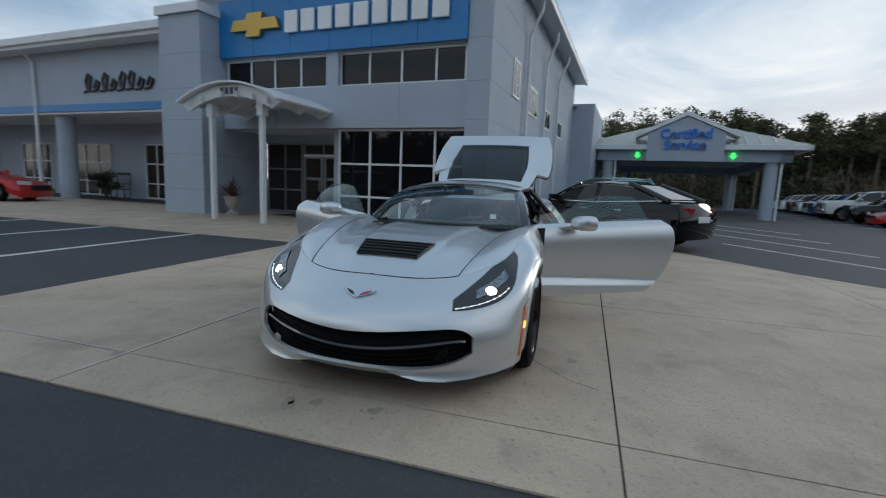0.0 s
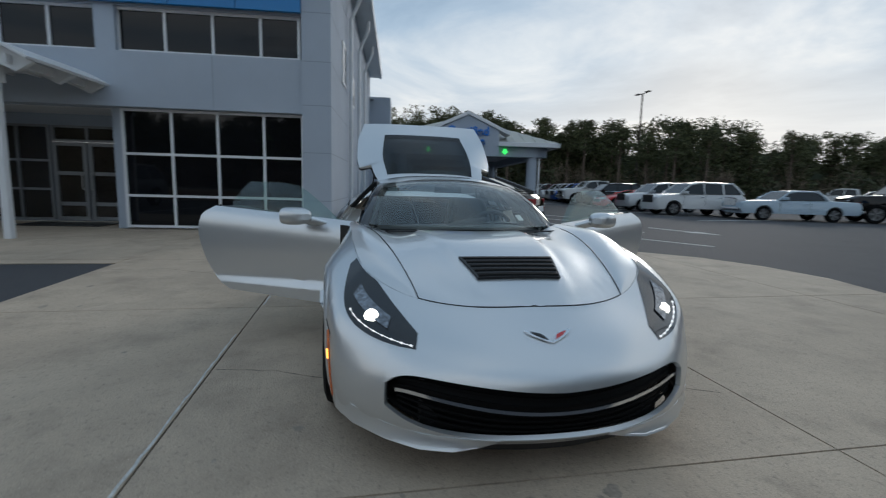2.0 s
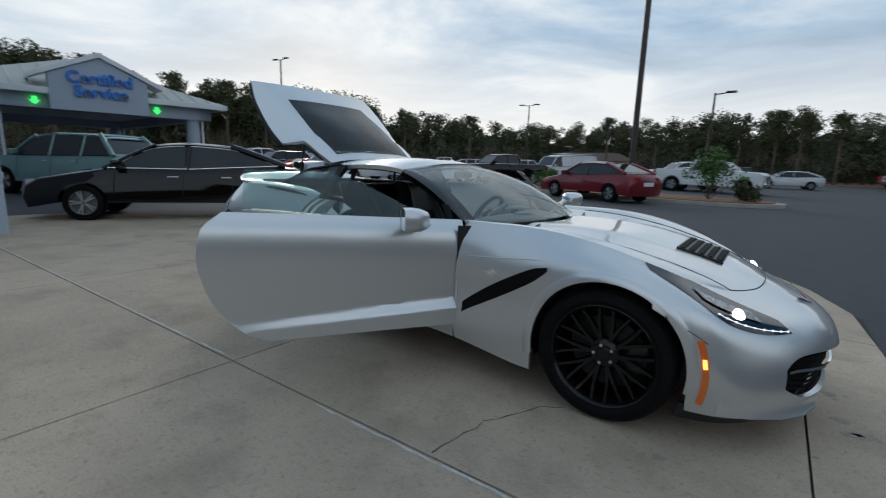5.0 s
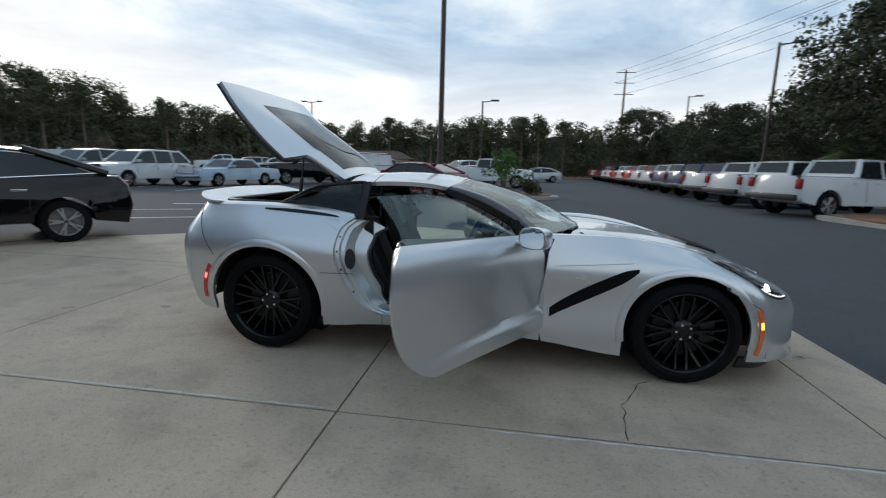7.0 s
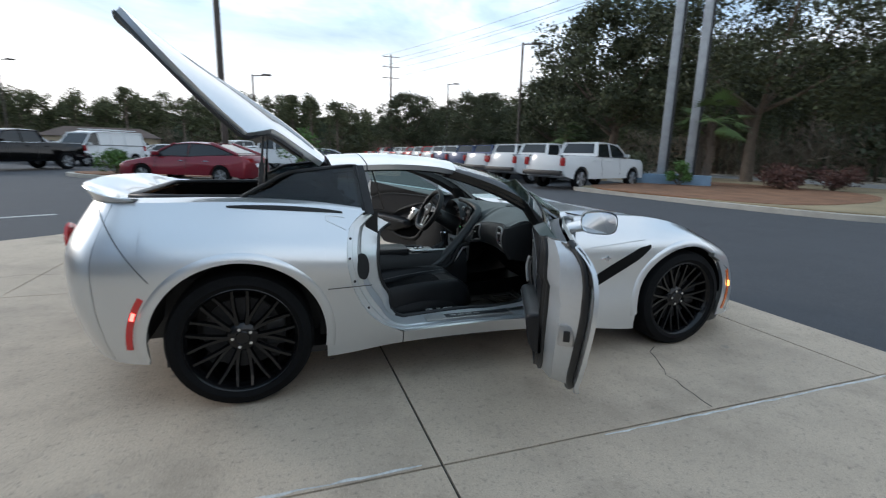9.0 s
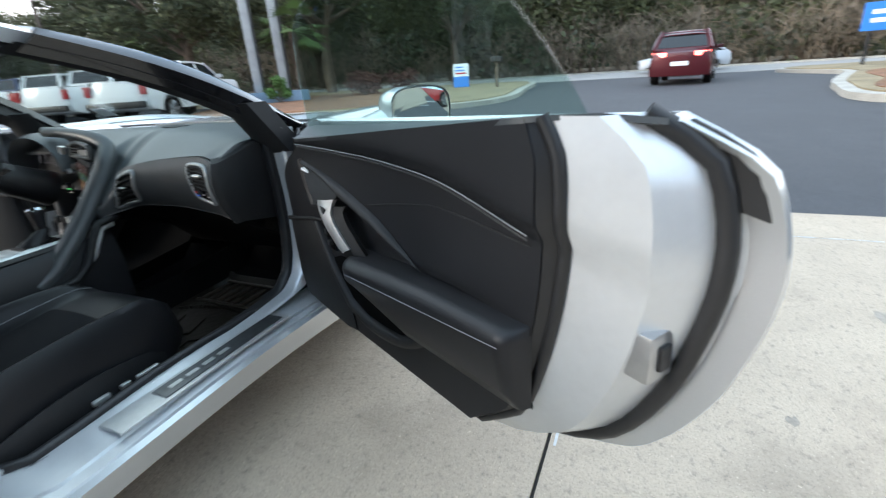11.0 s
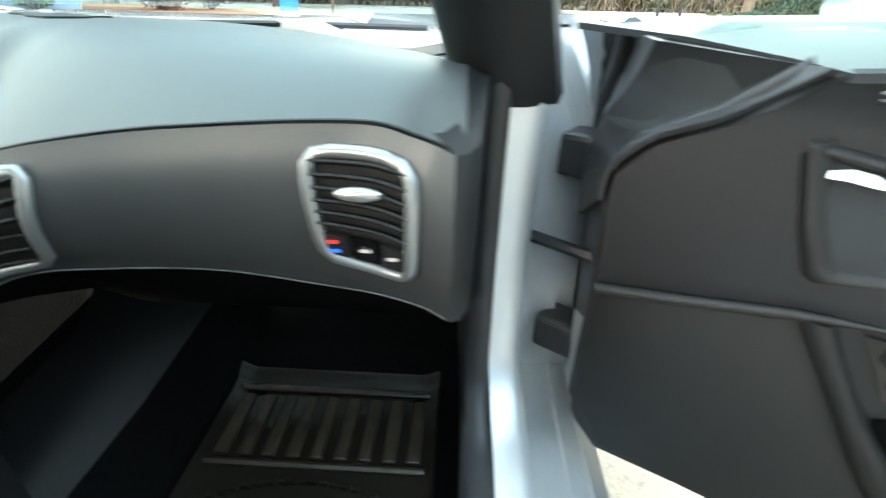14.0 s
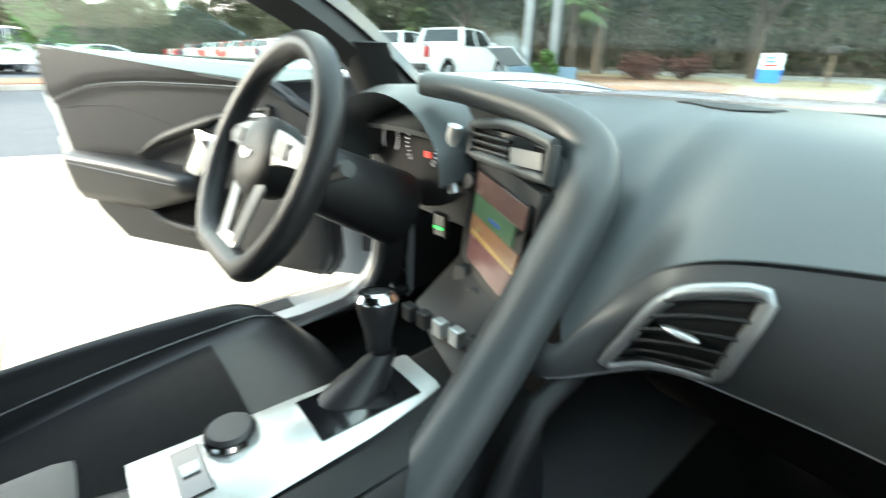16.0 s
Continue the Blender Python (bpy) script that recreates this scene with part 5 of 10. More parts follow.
bm = bmesh.new()
slab(bm, [[roof_pt(x, b) for b in span(-1, 1, 22)] for x in span(-0.075, -0.690, 14)], 0.03)
part("roof_panel", bm, SILVER, car, "removable silver roof panel", SH)
bm = bmesh.new()
slab(bm, [[roof_pt(x, b) for b in span(-1, 1, 22)] for x in span(-0.697, -0.885, 5)], 0.03)
part("roof_hoop", bm, SILVER, car, "silver rear roof band", SH)
for s in (1, -1):
    # B-pillar
    bm = bmesh.new()
    rows = []
    for a in span(0, 1, 8):
        c = Vector((lerp(-0.722, -0.738, a), lerp(0.805, 0.572, a), lerp(0.925, 1.168, a) + 0.0))
        c.y += 0.012 * math.sin(math.pi * a)
        rows.append([c + Vector((0.022, 0, 0)), c + Vector((-0.024, 0.003, 0)), c + Vector((-0.04, -0.04, -0.005)), c + Vector((0.018, -0.045, -0.005))])
    sheet(bm, mir(rows, s), close=True)
    part("b_pillar", bm, M["plastic"], car, "", 40)
    # quarter window
    bm = bmesh.new()
    rows = []
    for t in span(0, 1, 12):
        lo_ = Vector((lerp(-0.745, -1.36, t), lerp(0.80, 0.70, t), lerp(0.932, 0.985, t)))
        hi_ = Vector((lerp(-0.762, -1.22, t), lerp(0.575, 0.60, t), lerp(1.165, 1.105, t ** 1.3)))
        k = max(0.0, (t - 0.75) / 0.25)
        hi_ = hi_.lerp(lo_, 0.8 * k * k)
        rows.append([lo_.lerp(hi_, a) + Vector((0, 0.018 * math.sin(math.pi * a), 0)) for a in span(0, 1, 6)])
    slab(bm, mir(rows, s), 0.008)
    qw = part("quarter_window", bm, M["quarterglass"], car, "dark tinted rear quarter window", 40)
    bm = bmesh.new()
    loop_q = [r[0] for r in rows] + [r[-1] for r in rows[::-1]]
    tube(bm, [(p.x, p.y * s, p.z) for p in loop_q + [loop_q[0]]], 0.011, n=6)
    part("window_seal", bm, M["plastic"], qw, "", 60)
    # deck shoulder between the flank and the hatch opening
    bm = bmesh.new()
    rows = []
    for t in span(0, 1, 20):
        u = lerp(9.5, 13.9, t)
        o = skin(u, 3.985)
        x = o.x
        iy = spline([-2.1, -1.95, -1.7, -1.35, -1.0, -0.7], [0.42, 0.58, 0.63, 0.665, 0.70, 0.775])(x)
        i_ = Vector((max(x, -1.99), min(iy, o.y - 0.015), o.z + 0.006 + 0.01 * t))
        rows.append([o, o.lerp(i_, 0.35) + Vector((0, 0, 0.010)), o.lerp(i_, 0.7) + Vector((0, 0, 0.008)), i_, i_ + Vector((0.0, -0.012, -0.02))])
    slab(bm, mir(rows, s), 0.015)
    part("deck_shoulder", bm, SILVER, car, "silver shoulder beside the hatch opening", 40)
    # cooling slot on the shoulder
    bm = bmesh.new()
    rows = []
    for f in span(0, 1, 24):
        u = lerp(9.76, 11.1, f)
        w = 0.042 * math.sin(math.pi * (0.05 + 0.90 * f)) ** 0.6
        rows.append([skin(u, 3.885 + q * w) + Vector((0, 0.004, 0.003)) for q in (-1, -0.4, 0.4, 1)])
    slab(bm, mir(rows, s), 0.004)
    part("shoulder_vent", bm, M["plastic"], car, "black cooling slot", 40)

# tail deck and lip spoiler
bm = bmesh.new()
rows = []
for u in span(12.2, 15.0, 34):
    o = skin(u, 3.985)
    d = Vector((o.x + 1.55, o.y, 0)).normalized()
    q = min(1.0, (u - 12.2) / 1.5)
    L = q * q * (3 - 2 * q)
    rows.append([o + d * (w_ * (0.35 + 0.65 * L) if w_ > 0 else w_) + Vector((0, 0, z_ * (0.25 + 0.75 * L) + 0.004)) for w_, z_ in ((0.0, 0.0), (0.012, 0.022), (0.030, 0.046), (0.042, 0.062), (0.036, 0.070), (0.010, 0.066), (-0.04, 0.050), (-0.09, 0.034), (-0.14, 0.018), (-0.18, 0.002))])
slab(bm, mirror_join(rows[::-1]), 0.008)
part("lip_spoiler", bm, SILVER, car, "silver lip spoiler round the tail", 50)

# boot tub
bm = bmesh.new()
rim_in = [(-0.92, 0.60), (-1.3, 0.63), (-1.65, 0.61), (-1.85, 0.52)]
loop = [(x, y) for x, y in rim_in] + [(x, -y) for x, y in rim_in[::-1]]
top = [bm.verts.new((x, y, 0.985)) for x, y in loop]
bot = [bm.verts.new((x * 0.985 - 0.01, y * 0.96, 0.66)) for x, y in loop]
n = len(loop)
for k in range(n):
    bm.faces.new((top[k], top[(k + 1) % n], bot[(k + 1) % n], bot[k]))
bm.faces.new(bot)
part("boot_tub", bm, M["carpet"], car, "black carpeted luggage space")
bm = bmesh.new()
tube(bm, [(x, y, 0.998) for x, y in loop] + [(loop[0][0], loop[0][1], 0.998)], 0.016, n=8)
part("boot_seal", bm, M["satin"], car, "black rubber hatch seal", 60)
bm = bmesh.new()
box(bm, -1.855, -1.815, 0.470, 0.490, 0.872, 0.902, bevel=0.005)
part("boot_lamp", bm, M["amberlit"], car, "small lit luggage lamp")
for s in (1, -1):
    bm = bmesh.new()
    box(bm, -0.98, -0.94, min(0.12 * s, 0.56 * s), max(0.12 * s, 0.56 * s), 0.62, 0.84, bevel=0.015)
    part("bulkhead", bm, M["carpet"], car, "black partition behind the seats")

# ---- the raised hatch ----
HH = Matrix.Translation((-0.90, 0, 1.20)) @ Matrix.Rotation(radians(-45.5), 4, "Y").inverted() @ Matrix.Translation((0.90, 0, -1.20))
hx = [-0.90, -1.05, -1.20, -1.26, -1.45, -1.70, -1.97]
h_out = spline([-x for x in hx], [0.53, 0.57, 0.60, 0.715, 0.735, 0.72, 0.65])
h_edge = spline([-x for x in hx], [1.165, 1.135, 1.10, 1.00, 0.995, 1.00, 1.015])
h_mid = spline([-x for x in hx], [1.215, 1.205, 1.185, 1.175, 1.135, 1.075, 1.03])


def hatch_pt(x, b):
    w, e, c = h_out(-x), h_edge(-x), h_mid(-x)
    return Vector((x, w * b, c - (c - e) * abs(b) ** 3.2))


gx0, gx1 = -0.985, -1.74
gw = spline([0.98, 1.3, 1.74], [0.44, 0.47, 0.43])
bm = bmesh.new()
for s in (1, -1):
    rows = []
    for x in span(-0.905, -1.97, 36):
        gb = gw(min(max(-x, 0.985), 1.74)) / h_out(-x)
        rows.append([hatch_pt(x, lerp(gb, 1.0, k / 8)) for k in range(9)])
    slab(bm, mir(rows, s), 0.03)
for xa, xb in ((-0.905, gx0), (gx1, -1.97)):
    rows = [[hatch_pt(x, (gw(min(max(-x, 0.985), 1.74)) / h_out(-x)) * b) for b in span(-1, 1, 14)] for x in span(xa, xb, 5)]
    slab(bm, rows, 0.03)
bmesh.ops.remove_doubles(bm, verts=bm.verts, dist=0.0006)
hatch = part("hatch", bm, SILVER, car, "raised silver hatch lid with tinted glass", SH)
hatch.matrix_local = HH
bm = bmesh.new()
slab(bm, [[hatch_pt(x, gw(-x) / h_out(-x) * b) + Vector((0, 0, 0.002)) for b in span(-1, 1, 16)] for x in span(gx0 + 0.002, gx1 - 0.002, 14)], 0.006)
part("hatch_glass", bm, glass_mat("tinted_hatch_glass", (0.25, 0.29, 0.30), 0.05), hatch, "dark tinted rear glass", 40)
bm = bmesh.new()
for s in (1, -1):
    rows = []
    for x in span(-1.0, -1.975, 28):
        gb = gw(min(max(-x, 0.985), 1.74)) / h_out(-x) * 0.97
        rows.append([hatch_pt(x, lerp(gb, 1.004, k / 4)) - Vector((0, 0, 0.026 + 0.03 * math.sin(math.pi * k / 4))) for k in range(5)])
    slab(bm, mir(rows, s), 0.014)
rows = [[hatch_pt(x, b) - Vector((0, 0, 0.036)) for b in span(-0.75, 0.75, 12)] for x in span(-1.73, -1.976, 4)]
slab(bm, rows, 0.012)
part("hatch_lining", bm, M["satin"], hatch, "black inner lining", 40)
bm = bmesh.new()
tube(bm, [hatch_pt(-1.82, b) - Vector((0, 0, 0.075 if abs(b) < 0.1 else 0.04)) for b in (-0.12, -0.09, 0.0, 0.09, 0.12)], 0.008, n=6)
part("striker", bm, M["steel"], hatch)
for s in (1, -1):
    bm = bmesh.new()
    a = Vector((-1.26, 0.58 * s, 0.98))
    b = HH @ (hatch_pt(-1.22, 0.88 * s) - Vector((0, 0, 0.05)))
    rod(bm, a, a.lerp(b, 0.55), 0.013, n=8)
    rod(bm, a.lerp(b, 0.5), b, 0.006, n=8)
    part("gas_strut", bm, M["satin"], car, "black gas strut holding the hatch", 40)
    bm = bmesh.new()
    tube(bm, [(-0.90, 0.40 * s, 1.165), (-0.93, 0.40 * s, 1.20), (-0.96, 0.40 * s, 1.225)], 0.012, n=6)
    part("hatch_hinge", bm, M["satin"], car)

# ---- door openings ----
def opening_edge(off=0.0):
    """The edge of the door opening on the left flank, from the front top, down, along the sill and up the rear."""
    pts = []
    for v in span(3.98, DV0 - 0.05, 16):
        pts.append(skin(door_front(v) - 0.012, v))
    for u in span(7.06, 8.85, 16):
        pts.append(skin(u, DV0 - 0.05))
    for v in span(DV0 - 0.05, 3.98, 20):
        pts.append(skin(max(door_rear(v), 8.86) + 0.012, v))
    return pts


def step_in(p, dy, dr, c=Vector((-0.16, 0, 0.62))):
    d = Vector((c.x - p.x, 0, c.z - p.z))
    d.normalize()
    dr *= lerp(0.3, 1.0, min(1.0, max(0.0, (p.z - 0.31) / 0.10)))
    return Vector((p.x + d.x * dr, p.y - dy, p.z + d.z * dr))


def post_reach(p):
    """How much further the rear post reaches into the opening towards its top."""
    return 0.045 * min(1.0, max(0.0, (p.z - 0.45) / 0.33))


for s in (1, -1):
    edge = opening_edge()
    bm = bmesh.new()
    rows = [[step_in(p, dy, dr) for p in edge] for dy, dr in ((0.0, 0.0), (0.022, 0.006), (0.026, 0.030), (0.055, 0.036), (0.060, 0.062), (0.105, 0.072), (0.145, 0.092), (0.172, 0.102))]
    sheet(bm, mir(rows, s))
    part("door_jamb", bm, M["jamb"], car, "stepped silver door opening", 35)
    post_x = spline([.3125, .318, .335, .38, .45, .60, .87], [-.12, .10, .262, .325, .350, .362, .345])
    zs_ = span(0.87, 0.345, 18) + span(0.340, 0.3125, 10)
    bm = bmesh.new()
    sheet(bm, mir([[(post_x(z) + dx, y + 0.10 * max(0.0, 0.40 - z), z) for z in zs_] for dx, y in ((0.05, 0.738), (0.008, 0.732), (0.0, 0.722), (-0.002, 0.700), (-0.004, 0.684))], s))
    part("hinge_post_face", bm, M["jamb"], car, "", 50)
    bm = bmesh.new()
    sheet(bm, mir([[(post_x(z) + dx, y + 0.10 * max(0.0, 0.40 - z), z) for z in zs_] for dx, y in ((-0.002, 0.686), (-0.020, 0.682), (-0.026, 0.670), (-0.022, 0.652), (-0.006, 0.640), (0.06, 0.636))], s))
    part("pillar_seal", bm, M["satin"], car, "black trim inside the front of the door opening", 50)
    bm = bmesh.new()
    slab(bm, mir([[(0.372 - 0.62 * (z - 0.80) + dx, y - 0.28 * (z - 0.80), z) for z in span(0.795, 0.955, 8)] for dx, y in ((0.05, 0.752), (-0.010, 0.736), (-0.026, 0.70), (-0.030, 0.66), (-0.010, 0.632), (0.05, 0.622))], s), 0.006)
    part("pillar_base_trim", bm, M["plastic"], car, "grained black trim at the foot of the windscreen pillar", 50)
    bm = bmesh.new()
    sheet(bm, mir([[step_in(p, dy, dr + (dr > 0.12) * post_reach(p)) + Vector((0.002, 0, 0)) for p in edge[35:]] for dy, dr in ((0.150, 0.095), (0.158, 0.112), (0.166, 0.138), (0.190, 0.150))], s))
    part("lock_post_face", bm, M["jamb"], car, "", 50)
    bm = bmesh.new()
    pts = [step_in(p, 0.176 + 0.016 * max(0.0, min(1.0, (i - 17) / 3)), 0.106 + 0.046 * max(0.0, min(1.0, (i - 17) / 3)) + (post_reach(p) if i >= 18 else 0.0)) for i, p in enumerate(edge[17:])]
    tube(bm, [(p.x, p.y * s, p.z) for p in pts], 0.014, n=8)
    part("door_seal", bm, M["satin"], car, "black rubber door seal", 60)
    bm = bmesh.new()
    box(bm, -0.40, 0.14, min(0.735 * s, 0.815 * s), max(0.735 * s, 0.815 * s), 0.311, 0.316, bevel=0.002)
    sp = part("sill_plate", bm, M["alum"], car, "brushed sill plate with a dark inlay")
    bm = bmesh.new()
    box(bm, -0.28, 0.125, min(0.748 * s, 0.802 * s), max(0.748 * s, 0.802 * s), 0.3165, 0.3185)
    part("inlay", bm, M["sillsteel"], sp)
    for k in range(4):
        bm = bmesh.new()
        box(bm, -0.25 + 0.05 * k, -0.215 + 0.05 * k, min(0.768 * s, 0.782 * s), max(0.768 * s, 0.782 * s), 0.3185, 0.320)
        part("inlay_mark", bm, M["alum"], sp)
    bm = bmesh.new()
    sc = 0.045
    lm = Matrix.Translation((-0.772, 0.872 * s, 0.664)) @ Vector((0.45, 0.88 * s, 0.12)).to_track_quat("Z", "Y").to_matrix().to_4x4()
    prism(bm, [(0.036 * math.cos(a), 0.068 * math.sin(a)) for a in span(0, 2 * math.pi, 24)[:-1]], -0.012, 0.006, lm)
    part("latch_cover", bm, M["satin"], car, "black latch striker cover", 30)
    for z in (0.82, 0.72, 0.60, 0.44):
        bm = bmesh.new()
        v = [k / 40 for k in range(0, 161)]
        vv = min(v, key=lambda q: abs(skin(max(door_rear(q), 8.86) + 0.012, q).z - z))
        p = step_in(skin(max(door_rear(vv), 8.86) + 0.012, vv), 0.024, 0.018)
        bmesh.ops.create_uvsphere(bm, u_segments=8, v_segments=5, radius=0.007, matrix=Matrix.Translation((p.x, p.y * s, p.z)))
        part("jamb_bolt", bm, M["satin"], car)
    # door handle hollow on the quarter
    bm = bmesh.new()
    rows = []
    for t in span(0, 1, 8):
        u = lerp(9.74, 9.98, t)
        rows.append([skin(u, v) + Vector((0, 0.003 - 0.018 * math.sin(math.pi * k / 4) * (1 - t), 0)) for k, v in enumerate(span(3.55 + 0.15 * t, 3.80, 4))])
    slab(bm, mir(rows, s), 0.004)
    part("handle_recess", bm, M["jamb"], car, "", 50)


# ---- doors ----
def yin(x):
    return 0.68 - 0.10 * x


_pf_x = spline([0, .15, .5, .75, .87, .93, 1], [.345, .388, .385, .392, .360, .295, .232])
_pf_z = spline([0, .15, .5, .75, .87, .93, 1], [.345, .405, .610, .730, .778, .810, .860])
_pr_x = spline([0, .15, .55, .85, 1], [-.44, -.555, -.618, -.622, -.605])
_pr_z = spline([0, .15, .55, .85, 1], [.345, .455, .740, .880, .946])
seam_z = spline([-.62, -.39, -.28, -.14, 0.0, .22], [.782, .838, .847, .852, .852, .849])
seam2_z = spline([-.61, -.37, -.31, -.206, -.105], [.761, .780, .772, .754, .733])
rib_z = spline([-.30, -.17, -.06, .03, .133, .24], [.634, .709, .746, .772, .790, .806])
rib_low = spline([-.30, -.18, -.065, .016, .06, .133, .24], [.632, .675, .712, .737, .754, .775, .793])


def panel_pt(t, r):
    x = lerp(_pf_x(r), _pr_x(r), t)
    z = lerp(_pf_z(r), _pr_z(r), t)
    y = yin(x)
    lift = (z - seam_z(x)) / 0.03
    y -= 0.018 * max(0.0, min(1.0, lift + 0.3))
    if x < 0.06:
        under = (rib_low(x) if x > -0.30 else 0.64) - z
        y += 0.022 * max(0.0, min(1.0, under / 0.03)) * max(0.0, min(1.0, (z - 0.56) / 0.05)) * min(1.0, (0.06 - x) / 0.05) * (1.0 if x > -0.40 else max(0, 1 - (-0.40 - x) / 0.15))
    return Vector((x, y, z))


def P_on(x, z, off=0.0):
    return Vector((x, yin(x) - off, z))


def lay(bm, pts, r, s, n=6):
    tube(bm, [(p[0], p[1] * s, p[2]) for p in pts], r, n=n)


_dprof = spline([.30, .38, .44, .52, .62, .72, .79, .84, .89], [.852, .854, .857, .863, .872, .876, .868, .846, .802])
_dbow = spline([-.90, -.55, -.20, .15, .52], [.066, .040, .020, .006, .0])


_door_ends = {}


def door_skin(u, v):
    """The door's outer face: a soft waist under the shoulder and a creased flare along the foot."""
    key = round(v, 5)
    if key not in _door_ends:
        _door_ends[key] = (skin(door_front(v), v), skin(door_rear(v), v))
    pf, pr = _door_ends[key]
    t = (u - door_front(v)) / max(0.01, door_rear(v) - door_front(v))
    x, z = lerp(pf.x, pr.x, t), lerp(pf.z, pr.z, t)
    crease = 0.405 + 0.035 * (x + 0.5)
    flare = lerp(0.014, 0.036, min(1.0, max(0.0, (x + 0.75) / 0.9))) * min(1.0, max(0.0, (crease - z) / 0.055))
    return Vector((x, _dprof(pf.z) + _dbow(x) + flare, z))


def build_door(s, angle):
    """A whole door, modelled shut on side s, then swung open about its front hinge."""
    n = 20
    bm = bmesh.new()
    rows = []
    for k in range(25):
        a = k / 24
        rows.append([door_skin(lerp(door_front(v) + 0.012, door_rear(v) - 0.012, a), v) for v in [lerp(DV0, 1.55, k_ / 10) for k_ in range(10)] + span(1.55, 3.995, n)])
    slab(bm, mir(rows, s), 0.015)
    d = part("door", bm, SILVER, car, "silver door swung wide open", SH)
    h = Vector((0.47, 0.84 * s, 0))
    d.matrix_local = Matrix.Translation(h) @ Matrix.Rotation(radians(angle * -s), 4, "Z") @ Matrix.Translation(-h)
    # closing frame between skin and lining
    outer, inner = [], []
    for k, v in enumerate(span(3.99, DV0, 14)):
        outer.append(door_skin(door_front(v) + 0.016, v))
        q = panel_pt(0, 1 - k / 14)
        inner.append(q)
    for k, t in enumerate(span(0, 1, 14)[1:-1]):
        outer.append(door_skin(lerp(door_front(DV0) + 0.016, door_rear(DV0) - 0.016, t), DV0 + 0.01))
        inner.append(panel_pt(t, 0))
    for k, v in enumerate(span(DV0, 3.99, 18)):
        outer.append(door_skin(door_rear(v) - 0.016, v))
        inner.append(panel_pt(1, k / 18))
    bm = bmesh.new()
    mid = []
    for o, i_ in zip(outer, inner):
        mid.append(Vector((lerp(o.x, i_.x, 0.25), lerp(o.y, i_.y, 0.12), lerp(o.z, i_.z, 0.2))))
    m2 = [Vector((lerp(o.x, i_.x, 0.45), lerp(o.y, i_.y, 0.6), lerp(o.z, i_.z, 0.45))) for o, i_ in zip(outer, inner)]
    m3 = [Vector((lerp(o.x, i_.x, 0.92), lerp(o.y, i_.y, 0.85), lerp(o.z, i_.z, 0.92))) for o, i_ in zip(outer, inner)]
    sheet(bm, mir([r[9:] for r in (outer, mid, m2, m3)], s))
    part("door_frame", bm, M["jamb"], d, "silver inner door shell", 35)
    bm = bmesh.new()
    sheet(bm, mir([r[:10] for r in (outer, mid, m2, m3)], s))
    part("hinge_face", bm, M["satin"], d, "black hinge end of the door", 35)
    bm = bmesh.new()
    lay(bm, [Vector((p.x, p.y - 0.012, p.z)) for p in mid], 0.015, s, 8)
    part("outer_seal", bm, M["satin"], d, "", 60)
    bm = bmesh.new()
    sheet(bm, mir([m3, [i_ + Vector((0, 0.004, 0)) for i_ in inner]], s))
    lay(bm, m3, 0.011, s, 8)
    part("inner_seal", bm, M["satin"], d, "black door rubber", 60)
    # dark cover over the front corner of the shell
    bm = bmesh.new()
    rows = []
    for v in span(2.6, 3.97, 8):
        o = door_skin(door_front(v) + 0.03, v)
        i_ = panel_pt(0, 0.70 + 0.30 * (v - 2.6) / 1.37)
        rows.append([Vector((lerp(o.x, i_.x, fx) + 0.010, lerp(o.y, i_.y, fy), lerp(o.z, i_.z, fx))) for fx, fy in ((0.06, 0.03), (0.25, 0.12), (0.45, 0.6), (0.92, 0.85), (1.0, 0.97))])
    slab(bm, mir(rows, s), 0.006)
    part("corner_cover", bm, M["satin"], d, "", 30)
    # upper rear cover and latch on the shut face
    bm = bmesh.new()
    rows = []
    for v in span(3.30, 3.95, 6):
        o = door_skin(door_rear(v) - 0.016, v)
        i_ = panel_pt(1, 0.8 + 0.2 * (v - 3.05) / 0.9)
        rows.append([Vector((lerp(o.x, i_.x, fx) - 0.008, lerp(o.y, i_.y, fy), lerp(o.z, i_.z, fx))) for fx, fy in ((0.06, 0.03), (0.16, 0.08), (0.25, 0.12))])
    slab(bm, mir(rows, s), 0.006)
    part("shut_face_cover", bm, M["satin"], d, "", 30)
    ki = min(range(len(m2) - 18, len(m2)), key=lambda k_: abs(m2[k_].z - 0.61))
    lc = mid[ki].lerp(m2[ki], 0.62)
    bm = bmesh.new()
    box(bm, lc.x - 0.016, lc.x + 0.03, min((lc.y - 0.03) * s, (lc.y + 0.03) * s), max((lc.y - 0.03) * s, (lc.y + 0.03) * s), 0.570, 0.650, bevel=0.008)
    latch = part("latch", bm, M["steel"], d, "bare metal door latch", 40)
    bm = bmesh.new()
    box(bm, lc.x - 0.022, lc.x - 0.012, min((lc.y - 0.012) * s, (lc.y + 0.012) * s), max((lc.y - 0.012) * s, (lc.y + 0.012) * s), 0.590, 0.630, bevel=0.003)
    part("latch_claw", bm, M["satin"], latch)
    # belt top: pad between skin and lining
    bm = bmesh.new()
    rows = []
    for t in span(0, 1, 20):
        o = door_skin(lerp(door_front(3.99) + 0.02, door_rear(3.99) - 0.02, t), 3.99)
        i_ = panel_pt(t, 1.0)
        rows.append([o + Vector((0, -0.03, -0.004)), o.lerp(i_, 0.5) + Vector((0, 0, 0.002)), o.lerp(i_, 0.85) + Vector((0, 0, 0.002)), i_])
    slab(bm, mir(rows, s), 0.008)
    part("belt_pad", bm, M["softdash"], d, "padded black top of the door", 50)
    # lining
    bm = bmesh.new()
